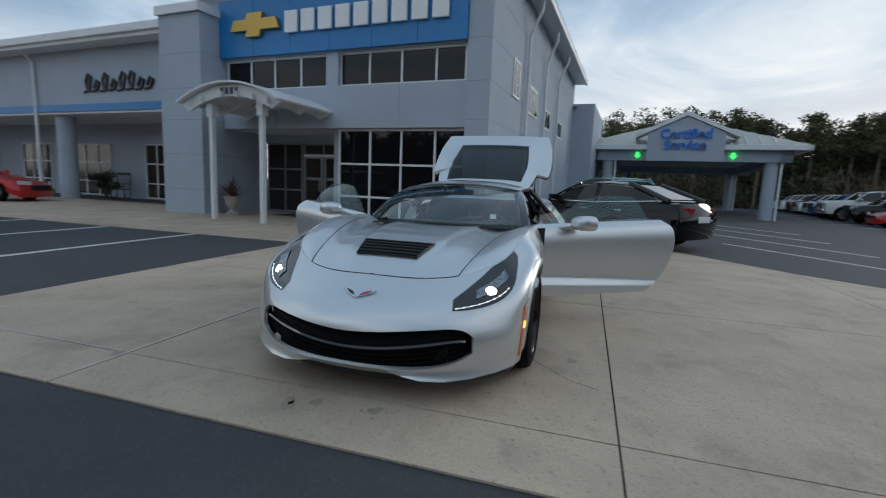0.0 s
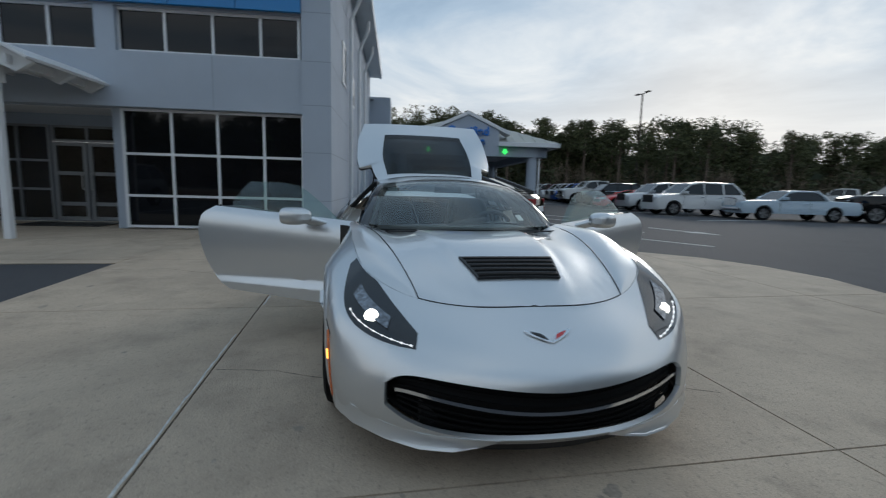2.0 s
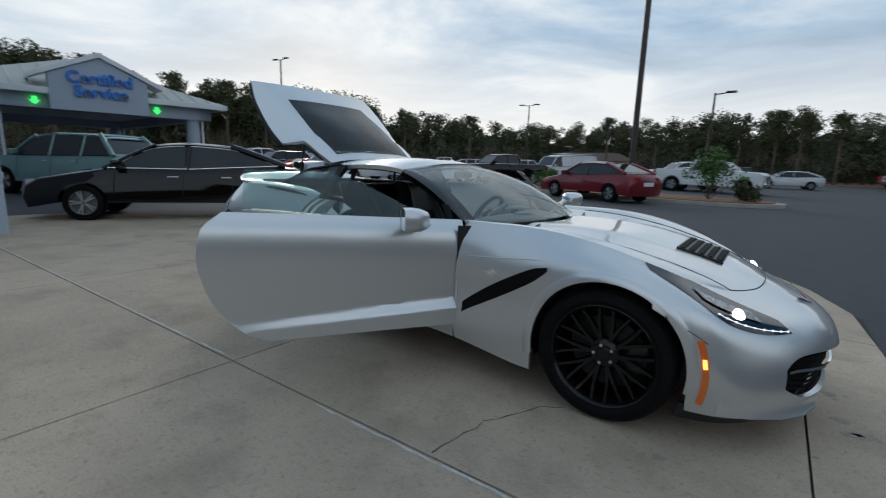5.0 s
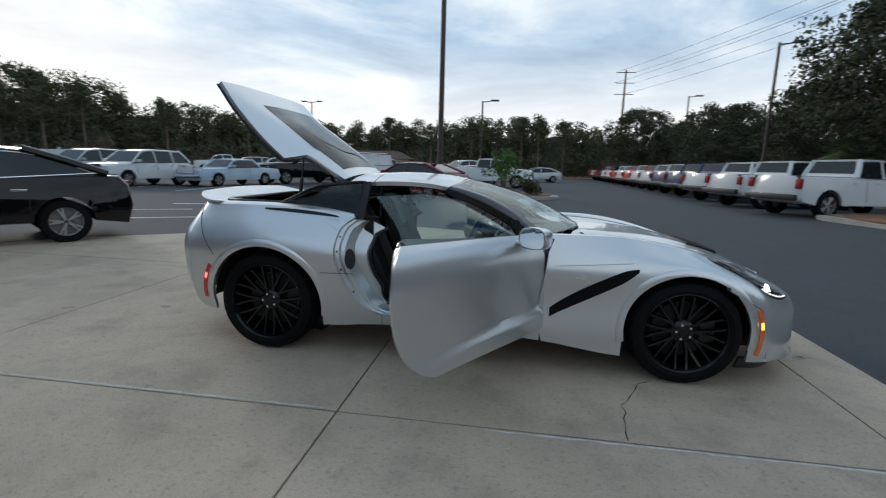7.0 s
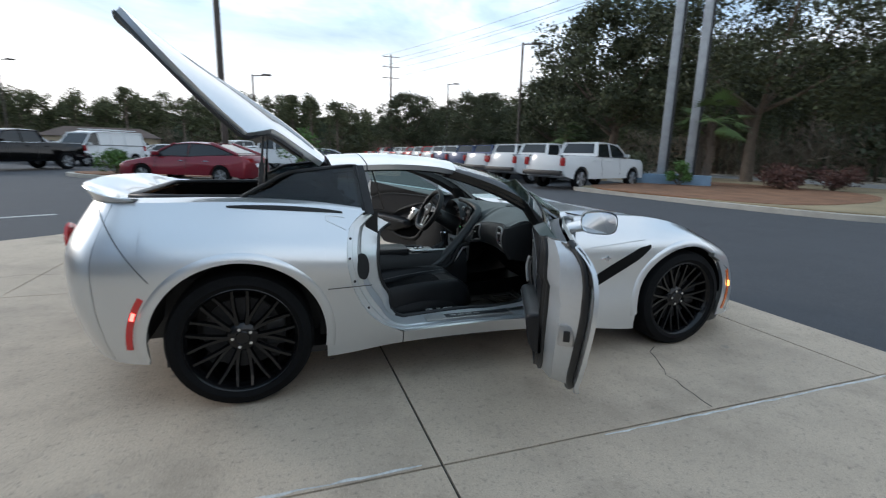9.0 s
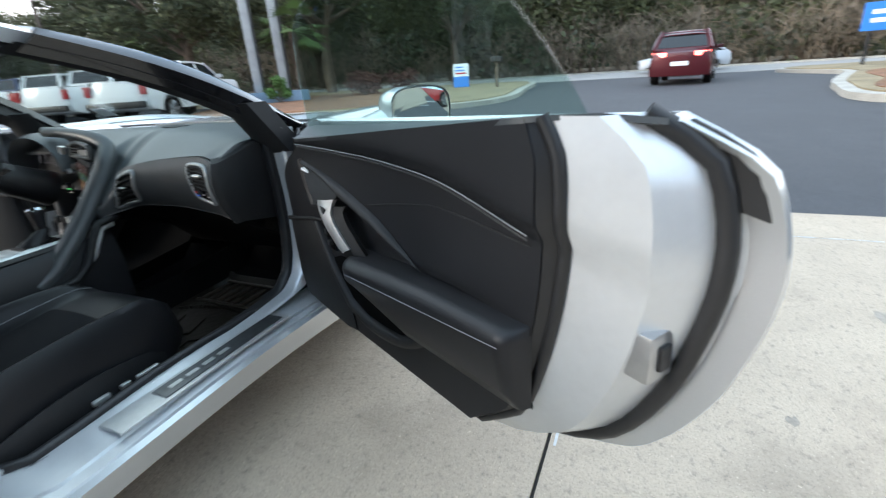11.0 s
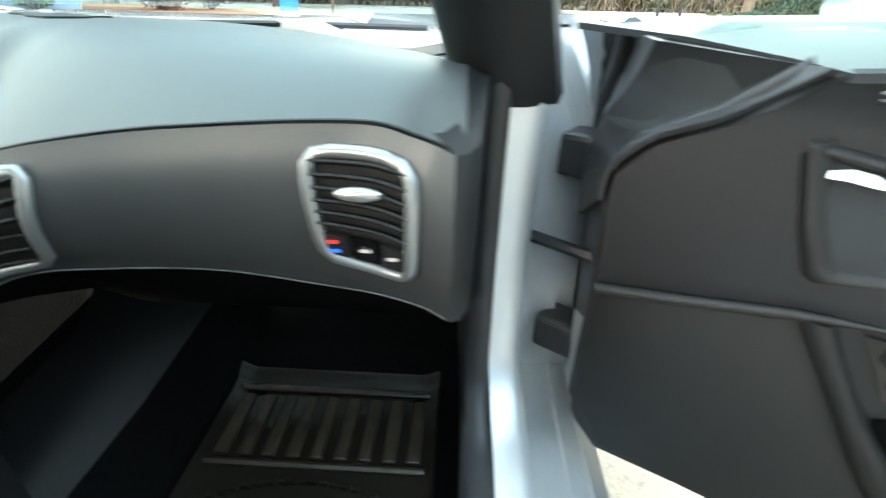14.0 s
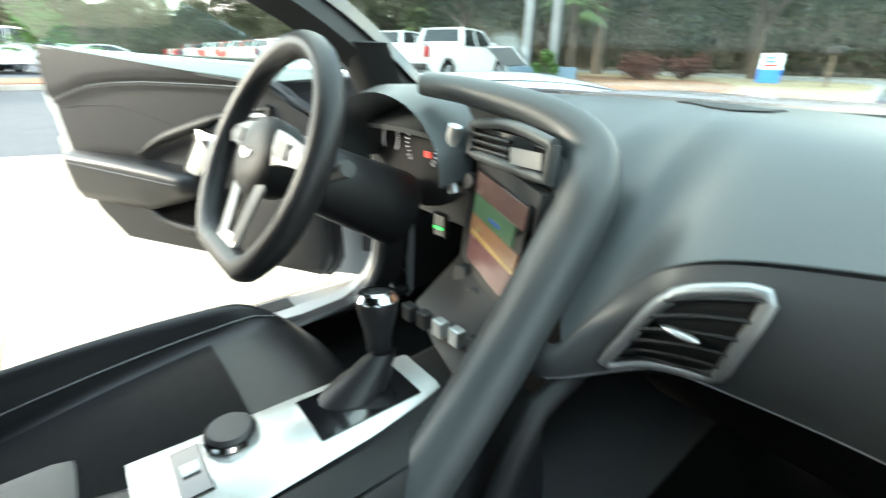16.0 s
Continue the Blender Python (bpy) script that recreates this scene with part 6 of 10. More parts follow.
    slab(bm, mir([[panel_pt(t, r) for r in span(0, 1, 40)] for t in span(0, 1, 50)], s), 0.006, Vector((-0.1, 2.0 * s, 0.6)))
    part("door_lining", bm, M["leather"], d, "black leather door lining", 50)
    bm = bmesh.new()
    pts = [P_on(x, seam_z(x), 0.0185) for x in span(0.21, -0.61, 30)]
    lay(bm, pts, 0.0013, s)
    part("stitch_line", bm, M["stitch"], d, "grey stitching along the door top")
    bm = bmesh.new()
    lay(bm, [q + Vector((0, 0.001, -0.006)) for q in pts], 0.0022, s)
    part("fold_line", bm, M["satin"], d)
    bm = bmesh.new()
    lay(bm, [P_on(x, seam2_z(x), 0.001) for x in span(-0.105, -0.60, 16)], 0.0016, s)
    part("panel_seam", bm, M["plastic"], d)
    # sweeping rib from the speaker down to the armrest
    bm = bmesh.new()
    rows = [[P_on(x, lerp(rib_low(x), rib_z(x), q), 0.001 + min(0.017, 0.6 * (rib_z(x) - rib_low(x))) * math.sin(math.pi * min(1, max(0, q))) ** 0.6) for q in span(0, 1, 10)] for x in span(0.24, -0.30, 36)]
    slab(bm, mir(rows, s), 0.004, Vector((-0.1, 2.0 * s, 0.6)))
    part("sweep_rib", bm, M["plastic"], d, "dark satin sweeping rib", 60)
    # tweeter grille in its bezel
    bm = bmesh.new()
    rows = [[P_on(lerp(a[0], b[0], q), lerp(a[1], b[1], q), 0.003 + 0.003 * math.sin(math.pi * q)) for q in span(0, 1, 8)] for a, b in (((.226, .792), (.196, .690)), ((.13, .774), (.12, .703)), ((.06, .754), (.055, .722)), ((.03, .742), (.03, .734)))]
    slab(bm, mir(rows, s), 0.005, Vector((-0.1, 2.0 * s, 0.6)))
    grl = part("speaker_grille", bm, mat("speaker_mesh" + str(s), (0.022, 0.024, 0.027), 0.55, bump=0.6, bscale=1100, vary=0.3, scale=500), d, "fine black speaker mesh", 40)
    bm = bmesh.new()
    rim_ = [(.236, .800), (.218, .735), (.200, .690), (.190, .683), (.130, .694), (.070, .712), (.018, .733)]
    rows = [[P_on(x + dx, z + dz, o) for x, z in rim_] for dx, dz, o in ((0.008, -0.008, 0.0), (0.003, -0.002, 0.011), (-0.005, 0.004, 0.011), (-0.011, 0.010, 0.003))]
    slab(bm, mir(rows, s), 0.003, Vector((-0.1, 2.0 * s, 0.6)))
    part("grille_rim", bm, M["plastic"], grl, "", 60)
    bm = bmesh.new()
    yb = yin(.2) - 0.012
    rows = [[(x, (yin(x) - 0.010) * s, z) for x, z in ((.220, .780 + dz * 0.6), (.205, .782 + dz), (.19, .780 + dz), (.176, .776 + dz * 0.4))] for dz in (-0.005, 0.0, 0.005)]
    slab(bm, rows, 0.003, Vector((-0.1, 2.0 * s, 0.6)))
    part("badge_bar", bm, M["signwhite"], grl, "small pale illegible badge", 50)
    # pull handle
    bm = bmesh.new()
    hp = [((.094, .718), (-.004, .735), .028), ((.084, .706), (.003, .716), .034), ((.070, .690), (.004, .700), .038), ((.052, .670), (-.006, .686), .040), ((.032, .651), (-.020, .670), .040), ((.010, .631), (-.033, .654), .038), ((-.007, .614), (-.046, .640), .036), ((-.024, .602), (-.062, .622), .033)]
    rows = [[P_on(lerp(a[0], b[0], q), lerp(a[1], b[1], q), o + 0.007 * math.sin(math.pi * q)) for q in span(0, 1, 8)] for a, b, o in hp]
    slab(bm, mir(rows, s), 0.010, Vector((-0.1, 2.0 * s, 0.6)))
    pull = part("pull_handle", bm, M["alum"], d, "satin silver door pull", 50)
    bm = bmesh.new()
    hp2 = hp[1:] + [((-.045, .588), (-.080, .604), .030), ((-.060, .574), (-.095, .588), .022)]
    rows = [[P_on(lerp(a[0], b[0], q), lerp(a[1], b[1], q), o - 0.004 - 0.026 * max(0, q - 0.9) - (0.012 if q < 0 else 0)) for q in span(-0.08, 1.45, 10)] for a, b, o in hp2]
    slab(bm, mir(rows, s), 0.014, Vector((-0.1, 2.0 * s, 0.6)))
    part("pull_backing", bm, M["plastic"], pull, "", 50)
    bm = bmesh.new()
    prism(bm, [(-.016, .008), (.014, .010), (.0, -.014)], 0, 0.004, Matrix.Translation((0.034, (yin(.034) - .0445) * s, 0.702)) @ Euler((radians(90), 0, 0)).to_matrix().to_4x4())
    part("release_button", bm, M["satin"], pull)
    # armrest
    bm = bmesh.new()
    rows = []
    for t in span(0, 1, 30):
        x = lerp(-0.030, -0.585, t)
        zt = lerp(0.598, 0.622, t) + 0.006 * math.sin(math.pi * t)
        g = min(1.0, t / 0.08) ** 0.5
        dep = lerp(0.066, 0.05, t) * g
        zl = lerp(0.535, 0.468, min(1, t * 2.4))
        rows.append([P_on(x, zt + 0.006, -0.03), P_on(x, zt + 0.004, dep * 0.5), P_on(x, zt - 0.004, dep * 0.9), P_on(x, zt - 0.018, dep), P_on(x, zt - 0.045, dep * 0.96), P_on(x, lerp(zt, zl, 0.75), dep * 0.75), P_on(x, zl, dep * 0.35), P_on(x, zl - 0.005, -0.02)])
    rows.append([Vector((p.x - 0.010, lerp(p.y, yin(p.x), 0.35), p.z)) for p in rows[-1]])
    rows.append([Vector((p.x - 0.004, yin(p.x) + 0.004, p.z)) for p in rows[-1]])
    sheet(bm, mir(rows, s))
    arm = part("armrest", bm, M["leather"], d, "padded black armrest", 60)
    bm = bmesh.new()
    lay(bm, [P_on(lerp(-0.09, -0.58, t), lerp(0.600, 0.622, t) - 0.024, lerp(0.066, 0.05, t) + 0.001) for t in span(0, 1, 16)], 0.0011, s)
    part("arm_stitch", bm, M["stitch"], arm)
    # pocket: a flat patch, near-black for the shade inside its cavity
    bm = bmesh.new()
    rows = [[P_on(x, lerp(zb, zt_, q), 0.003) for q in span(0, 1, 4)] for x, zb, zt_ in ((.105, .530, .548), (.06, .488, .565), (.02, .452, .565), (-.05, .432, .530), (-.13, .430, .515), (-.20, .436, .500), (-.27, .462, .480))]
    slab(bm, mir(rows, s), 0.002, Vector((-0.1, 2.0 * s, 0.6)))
    pk = part("door_pocket", bm, mat("pocket_shade" + str(s), (0.002, 0.002, 0.002), 0.97, spec=0.05, vary=0.2, scale=30), d, "door pocket drawn as a flat patch in shade black", 40)
    bm = bmesh.new()
    ro = [(.200, .642), (.146, .557), (.085, .462), (.03, .412), (-.05, .393), (-.14, .393), (-.24, .415), (-.315, .460)]
    ri = [(.168, .642), (.118, .557), (.055, .480), (.013, .447), (-.05, .430), (-.13, .429), (-.22, .441), (-.28, .470)]
    rows = [[P_on(lerp(a[0], b[0], q), lerp(a[1], b[1], q), o) for a, b in zip(ro, ri)] for q, o in ((0, 0.003), (0.15, 0.013), (0.5, 0.018), (0.85, 0.017), (1.0, 0.010), (1.02, 0.0))]
    dn = []
    for r in rows:
        q_ = []
        for i in range(len(r) - 1):
            for t in span(0, 1, 4)[:-1]:
                q_.append(cr(r[max(0, i - 1)], r[i], r[i + 1], r[min(len(r) - 1, i + 2)], t))
        dn.append(q_ + [r[-1]])
    slab(bm, mir(dn, s), 0.004, Vector((-0.1, 2.0 * s, 0.6)))
    part("pocket_rim", bm, M["plastic"], pk, "", 60)
    # window and lock switches
    bm = bmesh.new()
    rows = [[P_on(x - 0.55 * (0.61 - z), z, 0.007) for x in (0.128, 0.11, 0.092)] for z in (0.638, 0.62, 0.60, 0.575)]
    slab(bm, mir(rows, s), 0.006, Vector((-0.1, 2.0 * s, 0.6)))
    sw = part("switch_plate", bm, M["gloss"], d, "", 40)
    for z in (0.622, 0.594):
        bm = bmesh.new()
        box(bm, 0.100 - 0.55 * (0.61 - z), 0.118 - 0.55 * (0.61 - z), min((yin(.11) - .014) * s, (yin(.11) - .004) * s), max((yin(.11) - .014) * s, (yin(.11) - .004) * s), z - 0.007, z + 0.007, bevel=0.002)
        part("switch", bm, M["plastic"], sw)
    # lower front kick panel with its ledge
    bm = bmesh.new()
    rows = []
    for k in range(9):
        q = k / 8
        xe = spline([.36, .42, .46, .56, .64], [.028, .045, .085, .148, .198])(lerp(.352, .636, q))
        rows.append([P_on(lerp(.385 - 0.03 * max(0, 0.25 - q) * 4, xe, a), lerp(lerp(.365, .350, a), lerp(.604, .636, a), q), (0.002, 0.011, 0.013, 0.012, 0.004)[i]) for i, a in enumerate((0, 0.06, 0.4, 0.9, 1.0))])
    slab(bm, mir(rows, s), 0.006, Vector((-0.1, 2.0 * s, 0.6)))
    part("kick_panel", bm, M["plastic"], d, "black lower speaker cover", 40)
    bm = bmesh.new()
    lay(bm, [P_on(x, z, 0.010) for x, z in ((.385, .607), (.30, .622), (.203, .642), (.14, .650), (.091, .651))], [0.007, 0.007, 0.006, 0.003, 0.002], s, 8)
    part("panel_ledge", bm, M["plastic"], d, "", 60)
    # window
    bm = bmesh.new()
    rows = []
    for t in span(0, 1, 16):
        lo_ = Vector((lerp(0.375, -0.655, t), lerp(0.735, 0.80, t), lerp(0.868, 0.925, t)))
        ht = spline([0, .12, .3, .5, .7, 1], [.872, .935, 1.03, 1.115, 1.142, 1.142])(t)
        hy = lerp(0.735, 0.575, min(1, (ht - 0.872) / 0.27))
        hi_ = Vector((lerp(0.375, -0.645, t), hy if t < 0.6 else lerp(hy, 0.585, 1), ht))
        rows.append([lo_.lerp(hi_, a) + Vector((0, 0.022 * math.sin(math.pi * a), 0)) for a in span(0, 1, 6)])
    slab(bm, mir(rows, s), 0.0045)
    gl = part("window_glass", bm, M["sideglass"], d, "raised green-tinted frameless window", 40)
    gl.visible_shadow = False
    # mirror
    bm = bmesh.new()
    mc = Vector((0.14, 0.985, 0.912))
    rows = []
    for k, (f, g) in enumerate(((0.16, 0.35), (0.135, 0.72), (0.08, 0.95), (0.02, 1.0), (-0.035, 0.97))):
        rows.append([Vector((mc.x + f * 0.75 - 0.012 * math.cos(a), mc.y + 0.092 * g * abs(math.cos(a)) ** 0.62 * (1 if math.cos(a) > 0 else -1), mc.z + 0.062 * g * abs(math.sin(a)) ** 0.62 * (1 if math.sin(a) > 0 else -1) - 0.1 * max(0, f) * 0.2)) for a in span(0, 2 * math.pi, 28)[:-1]])
    v = sheet(bm, mir(rows, s), close=True)
    bm.faces.new(v[0])
    mh = part("mirror_housing", bm, SILVER, d, "silver door mirror", 50)
    bm = bmesh.new()
    ring = [Vector((mc.x - 0.024 - 0.012 * math.cos(a), (mc.y + 0.085 * abs(math.cos(a)) ** 0.62 * (1 if math.cos(a) > 0 else -1)) * s, mc.z + 0.056 * abs(math.sin(a)) ** 0.62 * (1 if math.sin(a) > 0 else -1))) for a in span(0, 2 * math.pi, 28)[:-1]]
    f_ = bm.faces.new([bm.verts.new(p) for p in ring])
    part("mirror_glass", bm, M["mirror"], mh, "mirror glass")
    bm = bmesh.new()
    rows = []
    for t in span(0, 1, 8):
        c = Vector((lerp(0.285, 0.175, t), lerp(0.80, 0.925, t), lerp(0.850, 0.892, t ** 1.2)))
        w = lerp(0.080, 0.050, t)
        rows.append([c + Vector((w * math.cos(a), 0, lerp(0.022, 0.036, t) * math.sin(a))) for a in span(0, 2 * math.pi, 14)[:-1]])
    sheet(bm, mir(rows, s), close=True)
    part("mirror_arm", bm, SILVER, mh, "", 50)
    # hinges and check strap
    for z in (0.42, 0.72):
        bm = bmesh.new()
        box(bm, 0.40, 0.50, min(0.74 * s, 0.80 * s), max(0.74 * s, 0.80 * s), z - 0.03, z + 0.03, bevel=0.008)
        part("hinge", bm, M["satin"], d)
    return d


build_door(-1, 56)
build_door(1, 54)
for s in (1, -1):
    bm = bmesh.new()
    rod(bm, (0.42, 0.70 * s, 0.60), (0.30, 0.86 * s, 0.60), 0.009, n=6)
    box(bm, 0.405, 0.435, min(0.69 * s, 0.73 * s), max(0.69 * s, 0.73 * s), 0.58, 0.62, bevel=0.004)
    part("check_strap", bm, M["satin"], car, "black door check strap")
    # pillar that carries the hinges
    bm = bmesh.new()
    rows = [[Vector((x, y * s, z)) for x, y in ((0.50, 0.865), (0.56, 0.80), (0.52, 0.72), (0.44, 0.69))] for z in (0.24, 0.4, 0.55)]
    sheet(bm, rows)
    part("hinge_pillar", bm, M["jamb"], car, "", 30)
    # upper half in black, painting the shade of the gap behind the jamb
    bm = bmesh.new()
    rows = [[Vector((x, y * s, z)) for x, y in ((0.50, 0.865), (0.56, 0.80), (0.52, 0.72), (0.44, 0.69))] for z in (0.551, 0.7, 0.86)]
    sheet(bm, rows)
    part("hinge_gap_shade", bm, M["satin"], car, "", 30)

# ---- cabin ----
bm = bmesh.new()
for s in (1, -1):
    rows = []
    for x, z in ((-0.60, 0.26), (-0.2, 0.22), (0.30, 0.215), (0.55, 0.24), (0.72, 0.40), (0.74, 0.62)):
        rows.append([(x, 0.715 * s, z + 0.06), (x, 0.66 * s, z + 0.005), (x, 0.40 * s, z), (x, 0.20 * s, z + 0.005), (x, 0.13 * s, z + 0.10)])
    sheet(bm, rows)
part("floor_pan", bm, M["carpet"], car, "black carpeted cabin floor", 40)
for s in (1, -1):
    bm = bmesh.new()
    rows = [[(x, 0.70 * s, 0.25), (x, 0.705 * s, 0.45), (x, 0.70 * s, 0.72), (x, 0.68 * s, 0.86)] for x in (0.40, 0.55, 0.74)]
    sheet(bm, rows)
    part("side_trim", bm, M["plastic"], car, "black footwell side trim", 40)
bm = bmesh.new()
rows = [[(x, y, z) for y in span(-0.70, 0.70, 8)] for x, z in ((0.74, 0.24), (0.76, 0.62), (0.77, 0.80))]
sheet(bm, rows)
part("firewall", bm, M["carpet"], car, "black firewall carpet")
bm = bmesh.new()
slab(bm, [[roof_pt(x, b) - Vector((0, 0, 0.034)) for b in span(-0.97, 0.97, 14)] for x in span(-0.10, -0.88, 8)], 0.008)
part("headliner", bm, M["suede"], car, "dark headliner", 40)
for s in (1, -1):
    bm = bmesh.new()
    rows = []
    for a in span(0, 1, 12):
        e = ws_pt(a, 0.97)
        o = Vector((lerp(0.43, -0.18, a), lerp(0.72, 0.56, a), lerp(0.862, 1.130, a) + 0.03 * math.sin(math.pi * a)))
        rows.append([e + Vector((-0.015, -0.01, -0.012)), e + Vector((-0.06, -0.045, -0.045)), o + Vector((-0.055, -0.045, -0.02)), o + Vector((-0.02, -0.004, -0.004))])
    sheet(bm, mir(rows, s))
    part("pillar_trim", bm, M["plastic"], car, "dark windscreen pillar trim", 50)
    bm = bmesh.new()
    rows = [[(x, (y + o) * s, z) for x, y, z in ((-0.62, 0.70, 0.93), (-0.66, 0.56, 1.14), (-0.95, 0.56, 1.10), (-1.0, 0.66, 0.95))] for o in (0, -0.05)]
    sheet(bm, rows, close=True)
    part("quarter_trim", bm, M["plastic"], car)
    bm = bmesh.new()
    rows = [[(lerp(-0.66, -0.98, t), 0.70 * s, z) for z in (0.25, 0.5, 0.93)] for t in (0, 1)]
    sheet(bm, rows)
    part("side_trim", bm, M["plastic"], car)

# dashboard: the padded top
_fas_top = spline([-.64, -.60, -.55, -.36, -.26, -.20, -.15, -.11, -.08], [.790, .798, .808, .796, .784, .772, .748, .70, .645])
_fas_x0 = spline([-.64, -.595, -.52, -.36, -.20, -.06], [.150, .178, .192, .196, .176, .150])
_bar_x = spline([.430, .467, .532, .608, .678, .740, .790, .829, .842], [-.14, -.07, .0, .072, .130, .178, .207, .25, .31])


def _fas_x(y, z=None):
    """How far forward the fascia lies; towards the grab bar it swings round to meet it."""
    z = _fas_top(y) if z is None else z
    q = min(1.0, max(0.0, (y + 0.16) / 0.09))
    return lerp(_fas_x0(y), _bar_x(z) + 0.012, q * q * (3 - 2 * q))



_fas_low = spline([-.64, -.575, -.47, -.36, -.20, -.06], [.592, .603, .615, .626, .630, .600])


def dash_top(t, y):
    """t from the front seam (0) to the windscreen (1)."""
    q = min(1.0, max(0.0, (y + 0.08) / 0.08))
    z0 = lerp(_fas_top(y), 0.80, q)
    x0 = _fas_x(y, z0) if y < 0 else lerp(_fas_x(0, 0.80), 0.235, min(1, y / 0.08))
    x1 = 0.72 - 0.36 * (y / 0.70) ** 2
    x = lerp(x0, x1, t)
    crest = 0.868 - 0.030 * (y / 0.66) ** 2
    z = lerp(z0, crest, math.sin(min(1, t / 0.5) * math.pi / 2)) - 0.012 * max(0, (t - 0.6) / 0.4)
    z += 0.018 * math.exp(-((y - 0.37) / 0.17) ** 2) * (1 if y > 0 else 0.6) * math.exp(-((t - 0.25) / 0.3) ** 2)
    return Vector((x, y, z))


bm = bmesh.new()
slab(bm, [[dash_top(t, y) for t in span(0, 1, 22)] for y in span(-0.632, 0.655, 110)], 0.012, Vector((0.3, 0, 0.3)))
dash = part("dashboard", bm, M["softdash"], car, "soft black padded dashboard", 60)
bm = bmesh.new()
lay(bm, [dash_top(0, y) + Vector((-0.001, 0, 0.0)) for y in span(-0.63, -0.08, 50)], 0.0016, 1)
part("dash_seam", bm, M["satin"], dash)
bm = bmesh.new()
rows = [[dash_top(t, y) + Vector((0, 0, 0.0025)) for t in span(0.50 + 0.05 * abs(y + 0.04) / 0.07, 0.70 - 0.05 * abs(y + 0.04) / 0.07, 5)] for y in span(-0.11, 0.03, 8)]
slab(bm, rows, 0.003, Vector((0.3, 0, 0.3)))
part("dash_speaker", bm, M["plastic"], dash, "flush centre speaker cover", 50)


# passenger fascia
def fascia(y, r):
    """r from the lower stitched edge (0) to the upper seam (1)."""
    z = lerp(_fas_low(y), _fas_top(y), r)
    x = _fas_x(y, z) - 0.030 * min(1.0, max(0.0, (-0.07 - y) / 0.10)) * math.sin(math.pi * (r * 0.8 + 0.05)) + 0.03 * (1 - r) ** 2
    return Vector((x, y, z))


bm = bmesh.new()
slab(bm, [[fascia(y, r) for r in span(0, 1, 14)] for y in span(-0.625, -0.055, 60)], 0.01, Vector((1.2, -0.35, 0.7)))
part("glovebox_fascia", bm, M["fascia"], dash, "black leather passenger fascia", 60)
bm = bmesh.new()
lay(bm, [fascia(y, 0.0) + Vector((-0.003, 0, 0.002)) for y in span(-0.62, -0.075, 30)], 0.0009, 1)
part("fascia_stitch", bm, M["stitch"], dash, "pale stitching under the fascia")
bm = bmesh.new()
rows = [[fascia(y, 0.0) + Vector((0, 0, -0.002)), fascia(y, 0) + Vector((0.05, 0, -0.015)), Vector((0.36, y, 0.50)), Vector((0.46, y, 0.40))] for y in span(-0.625, -0.055, 14)]
slab(bm, rows, 0.006, Vector((1.2, -0.35, 0.9)))
part("glovebox_door", bm, M["carpet"], dash, "black glovebox underside", 40)
bm = bmesh.new()
rows = []
for r in span(0, 1, 10):
    p0 = fascia(-0.625, r)
    rows.append([p0, Vector((p0.x + 0.004, -0.634, p0.z)), Vector((p0.x + 0.022, -0.645, p0.z + 0.004)), Vector((lerp(0.33, 0.26, r), -0.652, lerp(0.575, 0.822, r))), Vector((lerp(0.42, 0.36, r), -0.660, lerp(0.545, 0.836, r)))])
rows.append([q + Vector((0.02, 0.02, 0.012)) for q in rows[-1]])
sheet(bm, rows)
part("dash_end_cap", bm, M["plastic"], dash, "black dashboard end panel", 40)


